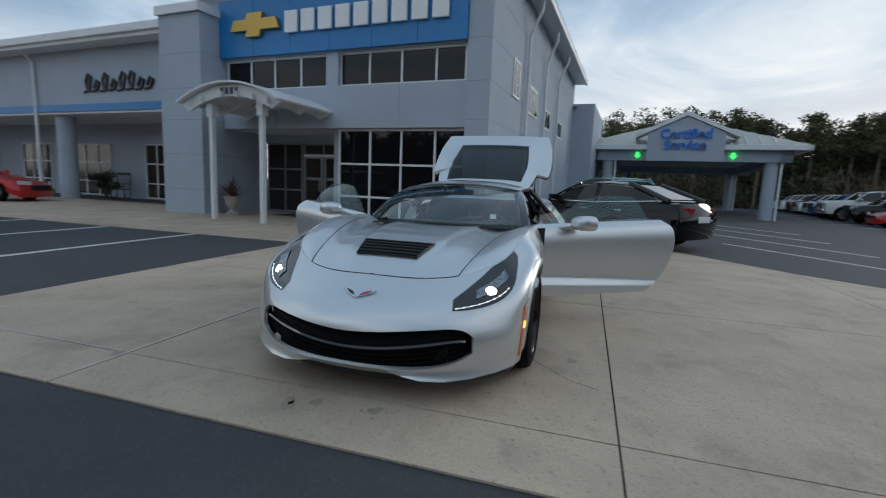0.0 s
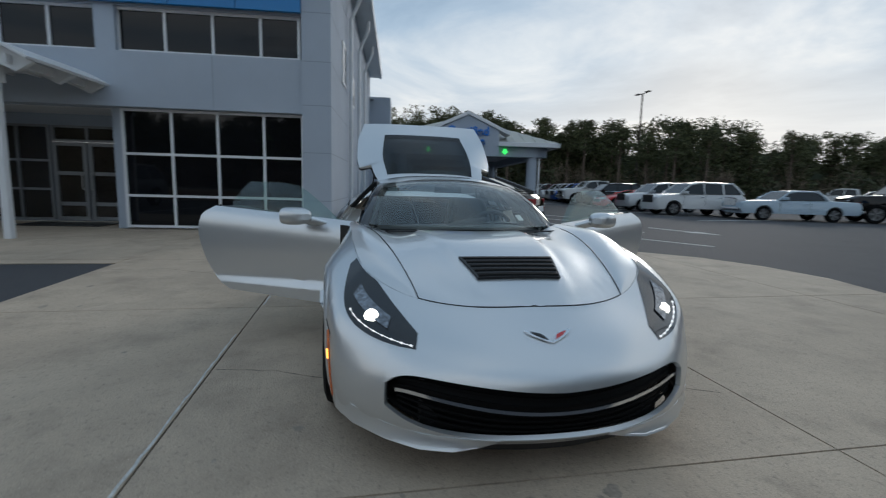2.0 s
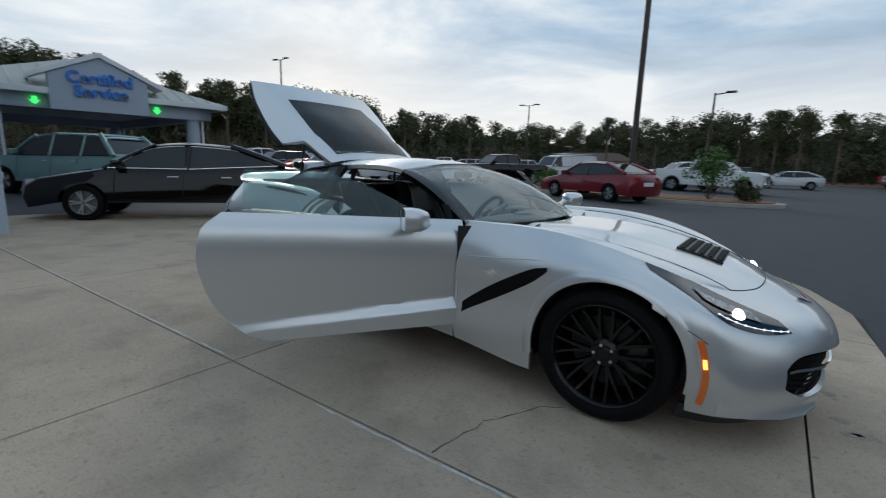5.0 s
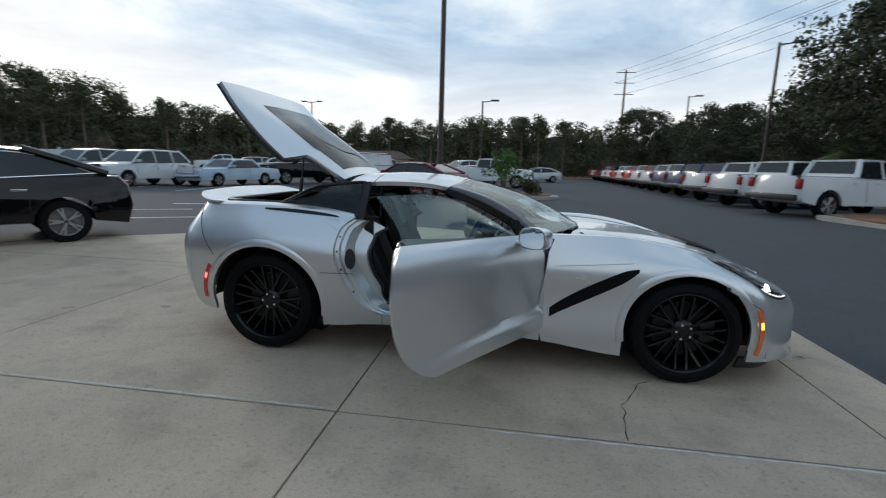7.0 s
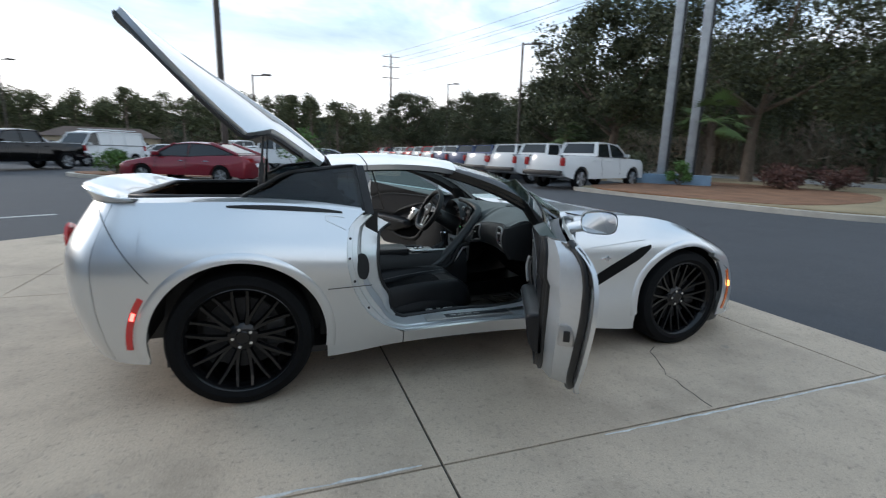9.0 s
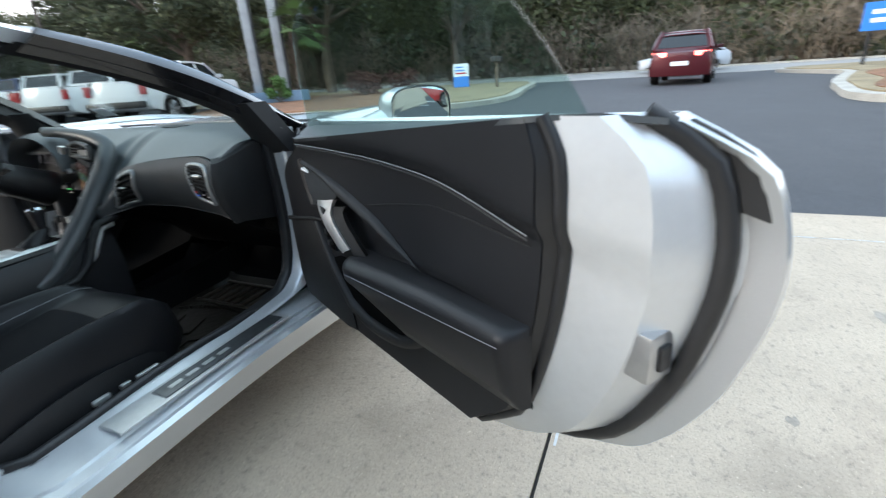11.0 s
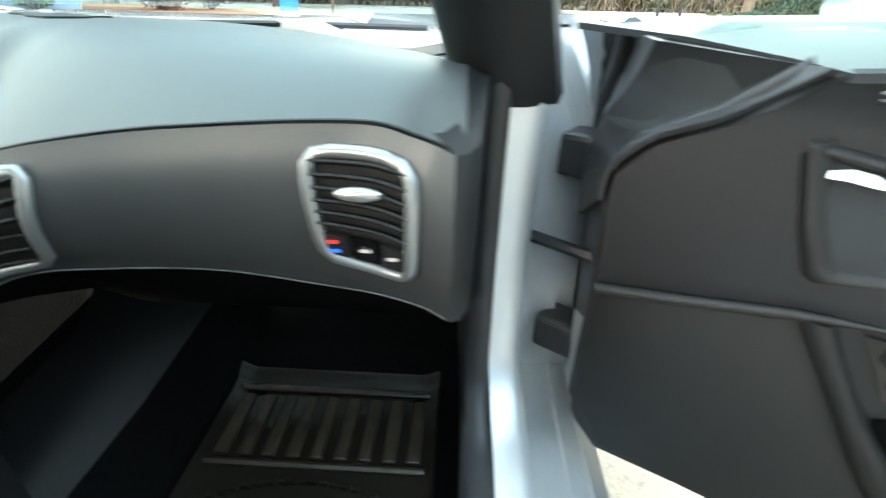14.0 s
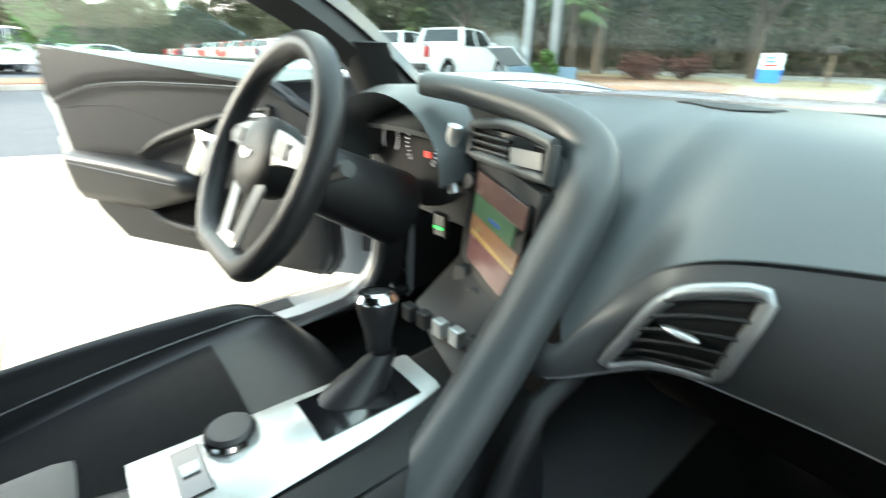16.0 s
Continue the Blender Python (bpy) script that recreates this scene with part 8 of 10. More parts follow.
# seats
def seat(y0):
    """A low bucket seat: cushion, bolsters, backrest and switch panel."""
    st = part("seat", bmesh.new(), M["seatleather"], car, "black leather bucket seat with suede insets")
    bm = bmesh.new()
    rows = []

    def mid_z(t):
        return 0.338 + 0.112 * t + 0.014 * math.sin(math.pi * t) - 0.055 * max(0, (t - 0.82) / 0.18) ** 2

    for t in span(0, 1, 20):
        x = lerp(-0.58, 0.045, t)
        zc = mid_z(t)
        r = []
        for b in span(-1, 1, 44):
            e = abs(b)
            z = zc + 0.105 * math.exp(-((e - 0.76) / 0.14) ** 2) * (1 - 0.80 * t) - 0.19 * max(0, (e - 0.76) / 0.24) ** 2.2
            r.append((x + 0.02 * (1 - e * e) - 0.13 * e ** 5 * t ** 4, y0 + (0.262 - 0.036 * t ** 2) * b, z))
        rows.append(r)
    rows.append([(0.068 + 0.02 * (1 - b * b) - 0.13 * abs(b) ** 5, y0 + 0.228 * b, 0.325 - 0.04 * b * b) for b in span(-1, 1, 44)])
    rows.append([(0.03 - 0.10 * abs(b) ** 5, y0 + 0.225 * b, 0.24) for b in span(-1, 1, 44)])
    sheet(bm, rows)
    part("cushion", bm, M["seatleather"], st, "black leather seat cushion", 60)
    bm = bmesh.new()
    rows = []
    for t in span(0.05, 0.70, 8):
        x = lerp(-0.58, 0.045, t)
        zc = mid_z(t)
        rows.append([(x + 0.02, y0 + 0.150 * b * (1 - 0.2 * t), zc + 0.012 * (1 - b * b) + 0.003) for b in span(-1, 1, 8)])
    slab(bm, rows, 0.008, Vector((-0.3, y0, 0)))
    part("cushion_inset", bm, M["suede"], st, "perforated suede inset", 60)
    for b in (-0.62, 0.62):
        bm = bmesh.new()
        pts = []
        for t in span(0.03, 0.92, 14):
            x = lerp(-0.58, 0.045, t)
            zc = mid_z(t)
            pts.append((x + 0.012, y0 + (0.262 - 0.036 * t ** 2) * b, zc + 0.105 * math.exp(-((abs(b) - 0.76) / 0.14) ** 2) * (1 - 0.80 * t) + 0.001))
        tube(bm, pts, 0.0016, n=5)
        part("cushion_stitch", bm, M["stitch"], st)
    bm = bmesh.new()
    rows = []
    for t in span(0, 1, 16):
        x = lerp(-0.56, -0.80, t)
        z = lerp(0.36, 1.02, t)
        w = 0.255 - 0.08 * max(0, (t - 0.62) / 0.38)
        r = []
        for b in span(-1, 1, 40):
            e = abs(b)
            r.append((x + 0.095 * math.exp(-((e - 0.80) / 0.15) ** 2) * (1 - 0.75 * t) - 0.10 * max(0, (e - 0.88) / 0.12) ** 2 - 0.03 * max(0, (t - 0.9) / 0.1), y0 + w * b, z))
        rows.append(r)
    rows.append([(-0.86, y0 + 0.15 * b, 1.03) for b in span(-1, 1, 40)])
    rows.append([(-0.88, y0 + 0.20 * b, 0.80) for b in span(-1, 1, 40)])
    rows.append([(-0.80, y0 + 0.24 * b, 0.36) for b in span(-1, 1, 40)])
    sheet(bm, rows)
    part("backrest", bm, M["seatleather"], st, "black leather backrest", 60)
    bm = bmesh.new()
    rows = [[(lerp(-0.56, -0.80, t) + 0.008, y0 + 0.145 * b, lerp(0.36, 1.02, t)) for b in span(-1, 1, 6)] for t in span(0.12, 0.62, 6)]
    slab(bm, rows, 0.008, Vector((-1.2, y0, 0.6)))
    part("back_inset", bm, M["suede"], st, "suede inset", 60)
    s = 1 if y0 > 0 else -1
    bm = bmesh.new()
    rows = []
    for x in span(-0.50, -0.035, 16):
        f = (x + 0.50) / 0.465
        top = 0.285 + 0.085 * math.sin(math.pi * (0.12 + 0.80 * f)) ** 0.8
        out = 0.264 + 0.012 * math.sin(math.pi * f) - 0.05 * f ** 3
        rows.append([(x, y0 + s * (out - 0.012 * g ** 4), lerp(0.235, top, g)) for g in span(0, 1, 7)])
    slab(bm, rows, 0.01, Vector((-0.3, y0, 0.3)))
    sp_ = part("seat_switch_panel", bm, M["plastic"], st, "black seat switch panel", 50)
    for x, w in ((-0.26, 0.02), (-0.20, 0.012), (-0.14, 0.03)):
        bm = bmesh.new()
        ya = y0 + s * 0.270
        box(bm, x - w, x + w, min(ya, ya + s * 0.013), max(ya, ya + s * 0.013), 0.312, 0.325, bevel=0.003)
        part("seat_switch", bm, M["alum"], sp_)
    bm = bmesh.new()
    box(bm, -0.55, -0.05, y0 - 0.2, y0 + 0.2, 0.215, 0.31)
    part("seat_base", bm, M["plastic"], st)
    return st


passenger_seat = seat(-0.375)
passenger_seat.location.x = -0.08
seat(0.375)
# rubber mat in the passenger footwell
# ribs lighter and browner than the mat: the sheen on them is painted
M["matrib"] = mat("sheen_rubber_rib", (0.040, 0.029, 0.019), 0.36, spec=0.5, vary=0.45, scale=22, bump=0.15)
mat_y = span(-0.605, -0.215, 14)
bm = bmesh.new()
rows = [[(x, y, z + (0.014 if i in (0, 14) else 0.0)) for i, y in enumerate(mat_y)] for x, z in ((-0.16, 0.226), (0.02, 0.225), (0.24, 0.226), (0.41, 0.229), (0.435, 0.232), (0.45, 0.250), (0.458, 0.252))]
slab(bm, rows, 0.004, Vector((0.2, -0.4, 0)))
fm = part("floor_mat", bm, M["rubbermat"], car, "ribbed black rubber floor mat", 40)
for k in range(9):
    y = -0.570 + k * 0.040
    bm = bmesh.new()
    box(bm, 0.275, 0.405, y - 0.011, y + 0.011, 0.228, 0.236, bevel=0.003)
    part("mat_rib", bm, M["matrib"], fm, "", 60)
for x, z in ((0.262, 0.232), (0.420, 0.236)):
    bm = bmesh.new()
    tube(bm, [(x, y, z) for y in span(-0.59, -0.23, 8)], 0.006, n=6)
    part("mat_rib", bm, M["matrib"], fm, "", 60)
for k in range(22):
    t = k / 21
    bm = bmesh.new()
    c = Vector((0.235 - 0.05 * (2 * t - 1) ** 2, lerp(-0.585, -0.235, t), 0.2325))
    box(bm, c.x - 0.004, c.x + 0.004, c.y - 0.006, c.y + 0.006, c.z - 0.006, c.z + 0.005, bevel=0.002)
    part("mat_stud", bm, M["rubbermat"], fm)
for y0_ in (-0.50, -0.40, -0.30):
    bm = bmesh.new()
    tube(bm, [(-0.10, y0_, 0.229), (0.02, y0_ + 0.03, 0.229), (0.06, y0_ - 0.03, 0.229), (0.15, y0_, 0.230)], 0.004, n=5)
    part("mat_rib", bm, M["rubbermat"], fm, "", 60)
bm = bmesh.new()
box(bm, -0.02, 0.03, -0.03, 0.03, 1.135, 1.165, bevel=0.008)
box(bm, -0.055, -0.035, -0.115, 0.115, 1.09, 1.145, bevel=0.01)
part("rear_view_mirror", bm, M["satin"], car, "black interior mirror")
for y in (-0.45, 0.30):
    bm = bmesh.new()
    tube(bm, [(0.80, y - 0.1, 0.846), (0.76, y + 0.15, 0.850), (0.70, y + 0.36, 0.850)], 0.006, n=6)
    part("wiper_arm", bm, M["satin"], car, "black wiper arm")
bm = bmesh.new()
slab(bm, [[Vector((0.83 - 0.32 * b * b + dx, 0.715 * b, 0.815 - 0.005 * b * b + dz)) for b in span(-1, 1, 20)] for dx, dz in ((-0.05, 0.0), (0.03, -0.006))], 0.008)
part("cowl", bm, M["satin"], car, "black cowl under the windscreen", 40)

# ---- vehicles ----
def simple_wheel(parent, x, y, r, w, s, rim_mat):
    wh = part("wheel", bmesh.new(), M["rubber"], parent)
    wh.matrix_local = Matrix.Translation((x, y, r)) @ Euler((radians(-90 * s), 0, 0)).to_matrix().to_4x4()
    h = w / 2
    bm = bmesh.new()
    lathe(bm, [(r * 0.62, -h), (r * 0.93, -h), (r, -h * 0.7), (r, h * 0.7), (r * 0.93, h), (r * 0.66, h), (r * 0.64, h * 0.6)], 26)
    part("tyre", bm, M["rubber"], wh, "", 40)
    bm = bmesh.new()
    lathe(bm, [(0.0, h * 0.35), (r * 0.6, h * 0.30), (r * 0.62, h * 0.9), (r * 0.67, h * 0.97)], 26)
    part("rim", bm, M["rimshade"], wh, "", 40)
    for k in range(5):
        bm = bmesh.new()
        for d in (-0.14, 0.14):
            a = 2 * math.pi * k / 5 + d
            b = 2 * math.pi * k / 5
            p, q = Vector((r * 0.08 * math.cos(b), r * 0.08 * math.sin(b), h * 0.8)), Vector((r * 0.64 * math.cos(a), r * 0.64 * math.sin(a), h * 0.86))
            rod(bm, p, q, r * 0.062, r * 0.052, n=6)
        part("spoke", bm, rim_mat, wh, "", 40)
    return wh


SHAPES = {
    # lower body (x, z), greenhouse (x, z), half width, wheel x front and rear, wheel radius, arch radius
    "sedan": ([(2.32, .24), (2.38, .42), (2.33, .62), (2.15, .74), (1.05, .94), (-1.75, 1.02), (-2.2, 1.0), (-2.32, .86), (-2.36, .55), (-2.28, .26)], [(1.10, .93), (.28, 1.38), (-.25, 1.43), (-1.0, 1.39), (-1.98, 1.04)], .91, 1.42, -1.39, .325, .37),
    "suv": ([(2.30, .28), (2.36, .5), (2.30, .85), (2.12, .98), (1.15, 1.08), (-2.15, 1.12), (-2.34, 1.0), (-2.38, .6), (-2.30, .30)], [(1.15, 1.07), (.45, 1.62), (-.2, 1.70), (-1.6, 1.68), (-2.12, 1.12)], .94, 1.42, -1.40, .36, .41),
    "pickup": ([(2.86, .42), (2.92, .7), (2.90, 1.08), (2.72, 1.20), (1.45, 1.27), (-.85, 1.30), (-2.86, 1.30), (-2.92, 1.0), (-2.92, .6), (-2.84, .50)], [(1.45, 1.26), (.80, 1.80), (.2, 1.88), (-.60, 1.86), (-.80, 1.30)], 1.0, 1.93, -1.80, .42, .49),
    "van": ([(2.60, .32), (2.66, .6), (2.62, .95), (2.45, 1.10), (1.75, 1.22), (-2.55, 1.22), (-2.62, 1.0), (-2.62, .5), (-2.55, .35)], [(1.75, 1.21), (1.15, 1.95), (.6, 2.05), (-2.45, 2.05), (-2.56, 1.22)], .99, 1.75, -1.70, .36, .41),
    "coupe": ([(2.22, .16), (2.28, .38), (2.18, .56), (1.90, .68), (1.0, .90), (-1.3, .98), (-2.0, 1.0), (-2.14, .85), (-2.14, .5), (-2.05, .24)], [(.80, .90), (-.1, 1.20), (-.5, 1.24), (-.9, 1.20), (-1.9, 1.0)], .93, 1.36, -1.36, .335, .38),
    "classic": ([(2.55, .30), (2.62, .5), (2.60, .78), (2.50, .86), (1.0, .92), (-1.2, .95), (-2.6, .90), (-2.68, .75), (-2.68, .5), (-2.6, .34)], [(.95, .92), (.35, 1.34), (-.1, 1.38), (-.75, 1.37), (-1.15, .95)], .95, 1.55, -1.45, .33, .37),
}


def make_car(kind, color, label, rims="alloy", lit=False):
    low, gh, hw, xf, xr, wr, ar = SHAPES[kind]
    nm = {"sedan": "sedan", "suv": "sport_utility_car", "pickup": "pickup_truck", "van": "cargo_van", "coupe": "coupe", "classic": "utility_coupe"}[kind]
    c = empty(nm, Matrix.Identity(4), label, "truck" if kind == "pickup" else "van" if kind == "van" else "car", "parked vehicles")
    # lower shell: a profile with wheel arches, rounded over its width
    top = sorted((p for p in low), key=lambda p: 0)
    prof = []
    up = low[:]
    for p in up:
        prof.append(p)
    base = []
    z0 = low[0][1]
    for xc in (xr, xf):
        for a in span(math.pi, 0, 10):
            base.append((xc + ar * math.cos(a), max(z0, wr + ar * math.sin(a) * 1.0)))
    outline = prof + base
    bm = bmesh.new()
    rows = []
    for y, inset in ((-hw, 0.05), (-hw * 0.985, 0.02), (-hw * 0.93, 0.0), (-hw * 0.5, -0.012), (0, -0.02), (hw * 0.5, -0.012), (hw * 0.93, 0.0), (hw * 0.985, 0.02), (hw, 0.05)):
        r = []
        for i, (x, z) in enumerate(outline):
            if i < len(prof):
                k = min(1.0, max(0.0, (z - 0.55) / 0.45))
                bow = -0.10 * (abs(y) / hw) ** 4 if abs(x) > 1.9 else 0.0
                r.append((x * (1 - inset * 0.25) + (bow if x > 0 else -bow), y * (1 - 0.07 * k), z - inset * (0.9 if z > 0.6 else -0.2)))
            else:
                r.append((x, y, z))
        rows.append(r)
    v = sheet(bm, rows, close=True)
    bm.faces.new(v[0]), bm.faces.new(v[-1][::-1])
    bmesh.ops.recalc_face_normals(bm, faces=bm.faces)
    bmesh.ops.triangulate(bm, faces=[f for f in bm.faces if len(f.verts) > 4])
    part("body", bm, color, c, "", 35)
    # glasshouse
    bm = bmesh.new()
    zb, zt = gh[0][1], max(z for _, z in gh)
    wtop = 0.76 if kind in ("van", "pickup") else 0.70
    rows = []
    for q in (-1, -0.9, -0.45, 0, 0.45, 0.9, 1):
        rows.append([(x, q * hw * lerp(0.93, wtop, (z - zb) / (zt - zb)), z - (0.03 if abs(q) == 1 and z > zb + 0.1 else 0.0)) for x, z in gh])
    v = sheet(bm, rows)
    bm.faces.new(v[0]), bm.faces.new(v[-1][::-1])
    bmesh.ops.recalc_face_normals(bm, faces=bm.faces)
    part("cabin", bm, color, c, "", 20)
    zf = spline([-x for x, z in gh], [z for x, z in gh])
    x0_, x1_ = gh[0][0], gh[-1][0]
    cuts = {"sedan": ((x0_ - 0.12, -0.20), (-0.27, x1_ + 0.18)), "suv": ((x0_ - 0.12, -0.10), (-0.17, -1.08), (-1.15, x1_ + 0.14)), "pickup": ((x0_ - 0.10, 0.22), (0.15, x1_ + 0.12)), "van": ((x0_ - 0.15, x0_ - 1.0),), "coupe": ((x0_ - 0.12, x1_ + 0.3),), "classic": ((x0_ - 0.12, x1_ + 0.12),)}[kind]
    for s in (1, -1):
        for xa, xb in cuts:
            bm = bmesh.new()
            rows = []
            for x in span(xa, xb, 10):
                top_ = zf(-x) - 0.075
                if top_ < zb + 0.06:
                    continue
                rows.append([(x, s * (hw * lerp(0.93, wtop, (z - zb) / (zt - zb)) + 0.007), z) for z in (zb + 0.035, lerp(zb + 0.035, top_, 0.5), top_)])
            if len(rows) > 1:
                slab(bm, rows, 0.006, Vector((0, 0, 1.2)))
                sw_ = part("side_window", bm, M["carglass"], c, "", 20)
                if kind == "sedan":
                    bm = bmesh.new()
                    tube(bm, [Vector(r[2]) + Vector((0, 0.006 * s, 0.012)) for r in rows], 0.010, n=5)
                    part("window_trim", bm, M["chrome"] if color is P_BLACK else M["satin"], sw_)
    for (xa, za), (xb, zb_), nm_ in ((gh[0], gh[1], "windscreen"), (gh[-1], gh[-2], "rear_window")):
        if kind == "van" and nm_ == "rear_window":
            continue
        bm = bmesh.new()
        rows = []
        small = kind == "pickup" and nm_ == "rear_window"
        for t in span(0.20 if small else 0.10, 0.90 if small else 0.92, 4):
            x, z = lerp(xa, xb, t), lerp(za, zb_, t)
            w_ = hw * lerp(0.93, wtop, (z - zb) / (zt - zb)) * (0.86 if small else 0.90)
            rows.append([(x + (0.010 if nm_ == "windscreen" else -0.010), q * w_, z + 0.010) for q in span(-1, 1, 6)])
        slab(bm, rows, 0.006, Vector((0, 0, 0.8)))
        part(nm_, bm, M["carglass"], c, "", 20)
    # roof skin and pillars
    bm = bmesh.new()
    rt = [p for p in gh if p[1] > zt - 0.12]
    xa, xb = rt[0][0] + 0.02, rt[-1][0] - 0.02
    if kind in ("suv",):
        xb -= 0.15
    rows = [[(x, q * hw * (wtop + 0.035) * (1.0 if abs(q) < 1 else 1.01), zf(-x) + 0.015 - 0.045 * abs(q) ** 6) for q in span(-1, 1, 10)] for x in span(xa, xb, 8)]
    slab(bm, rows, 0.03, Vector((0, 0, 0.5)))
    part("roof", bm, color, c, "", 40)
    for s in (1, -1):
        def gp(x, z, o=0.008):
            return Vector((x, s * (hw * lerp(0.93, wtop, (z - zb) / (zt - zb)) + o), z))
        n = len(gh)
        for i, (wd) in ((0, 0.035), (n - 2, 0.06)):
            bm = bmesh.new()
            a, b = gp(*gh[i]), gp(*gh[i + 1])
            tube(bm, [a, a.lerp(b, 0.5) + Vector((0, 0.01 * s, 0.01)), b], wd, n=6)
            part("pillar", bm, color, c, "", 50)
        mids = [(-0.28,)] if kind in ("sedan", "coupe", "classic") else [(-0.15,), (-1.15,)]
        if kind == "pickup":
            mids = [(0.18,)]
        for (x,) in mids:
            if kind in ("coupe", "classic"):
                continue
            bm = bmesh.new()
            tube(bm, [gp(x + 0.03, zb), gp(x, zt - 0.06)], 0.03, n=6)
            part("pillar", bm, color if kind != "sedan" else M["satin"], c, "", 50)
        bm = bmesh.new()
        tube(bm, [gp(gh[0][0] - 0.05, zb + 0.015, 0.012), gp(-0.3, zb + 0.02, 0.015), gp(gh[-1][0] + 0.05, gh[-1][1] + 0.012, 0.012)], 0.011, n=6)
        part("belt_trim", bm, M["chrome"] if color is P_BLACK else M["satin"], c)
        for xd in ((0.95, -0.15, -1.0) if kind not in ("coupe", "classic", "pickup") else (0.9, -0.4)):
            bm = bmesh.new()
            tube(bm, [(xd, s * hw * 0.985, low[0][1] + 0.12), (xd, s * hw * 1.0, 0.6), (xd - 0.03, s * hw * 0.955, zb - 0.03)], 0.005, n=4)
            part("door_seam", bm, M["satin"], c)
        for xd in (0.0, -0.9) if kind not in ("coupe", "classic") else (-0.2,):
            bm = bmesh.new()
            zz = zb - 0.13
            box(bm, xd - 0.09, xd + 0.09, min(s * hw * 0.965, s * hw * 1.0), max(s * hw * 0.965, s * hw * 1.0), zz - 0.015, zz + 0.015, bevel=0.006)
            part("door_handle", bm, M["chrome"] if kind in ("sedan", "suv") else color, c)
        bm = bmesh.new()
        box(bm, gh[0][0] - 0.32, gh[0][0] - 0.18, min(s * hw * 0.95, s * (hw + 0.17)), max(s * hw * 0.95, s * (hw + 0.17)), zb + 0.03, zb + 0.16, bevel=0.03)
        part("wing_mirror", bm, color, c, "", 40)
        for xw in (xf, xr):
            simple_wheel(c, xw, s * (hw - 0.115), wr, 0.24, s, M[rims])
        bm = bmesh.new()
        xz = [p for p in low if p[0] > 0]
        xn, zn = max(p[0] for p in low), 0.66 if kind in ("sedan", "coupe") else (0.84 if kind in ("suv", "classic", "van") else 0.98)
        rows = [[(xn - 0.03 - 0.22 * t ** 2, s * lerp(hw * 0.55, hw * 0.93, t), zn + dz - 0.02 * (1 - t)) for t in span(0, 1, 5)] for dz in (-0.06, 0.0, 0.07)]
        slab(bm, rows, 0.03)
        part("headlight", bm, M["headlamp"], c, "clear headlight", 40)
        bm = bmesh.new()
        xt = min(p[0] for p in low)
        if kind in ("pickup", "van"):
            box(bm, xt - 0.012, xt + 0.10, min(s * hw * 0.80, s * hw * 0.975), max(s * hw * 0.80, s * hw * 0.975), 0.92, 1.22, bevel=0.015)
        elif kind == "coupe":
            box(bm, xt - 0.01, xt + 0.05, min(s * hw * 0.5, s * hw * 0.78), max(s * hw * 0.5, s * hw * 0.78), 0.76, 0.88, bevel=0.02)
        else:
            zt_ = 0.86 if kind != "suv" else 0.98
            rows = [[(xt + 0.03 + 0.20 * t ** 2, s * lerp(hw * 0.45, hw * 0.935, t), zt_ + dz) for t in span(0, 1, 5)] for dz in (-0.075, 0.0, 0.06)]
            slab(bm, rows, 0.04)
        part("tail_light", bm, M["redlit" if lit else "taillight"], c, "red tail light", 40)
    bm = bmesh.new()
    box(bm, max(p[0] for p in low) - 0.06, max(p[0] for p in low) + 0.004, -hw * 0.55, hw * 0.55, 0.40 if kind in ("sedan", "coupe") else 0.62, 0.58 if kind in ("sedan", "coupe") else 1.0, bevel=0.02)
    part("front_grille", bm, M["satin"] if kind != "classic" else M["chrome"], c)
    bm = bmesh.new()
    xt = min(p[0] for p in low)
    box(bm, xt - 0.01, xt + 0.02, -0.26, 0.26, 0.62, 0.75, bevel=0.004)
    part("number_plate", bm, M["signwhite"], c, "pale blank number plate")
    if kind == "pickup":
        bm = bmesh.new()
        box(bm, -2.82, -0.86, -hw * 0.84, hw * 0.84, 1.18, 1.312)
        part("bed", bm, M["satin"], c, "open black cargo bed")
        bm = bmesh.new()
        box(bm, -3.06, -2.90, -hw * 0.93, hw * 0.93, 0.55, 0.74, bevel=0.04)
        part("rear_bumper", bm, M["trimblack"], c, "", 40)
        bm = bmesh.new()
        box(bm, 2.86, 3.0, -hw * 0.93, hw * 0.93, 0.48, 0.70, bevel=0.05)
        part("front_bumper", bm, M["chrome"], c, "", 40)
    if kind == "classic":
        for xx in (2.60, -2.68):
            bm = bmesh.new()
            box(bm, xx - 0.05, xx + 0.06, -hw * 0.95, hw * 0.95, 0.42, 0.56, bevel=0.03)
            part("bumper_bar", bm, M["chrome"], c, "", 40)
    if kind == "van":
        for y in (-0.5, 0, 0.5):
            bm = bmesh.new()
            tube(bm, [(0.6, y * 1.2, 2.16), (-2.3, y * 1.2, 2.16)], 0.025, n=6)
            part("roof_rack_bar", bm, M["steel"], c)
    return c


def at_pose(x, y, heading, z=-0.012):
    return pose(x, y, z, 0, 0, heading)


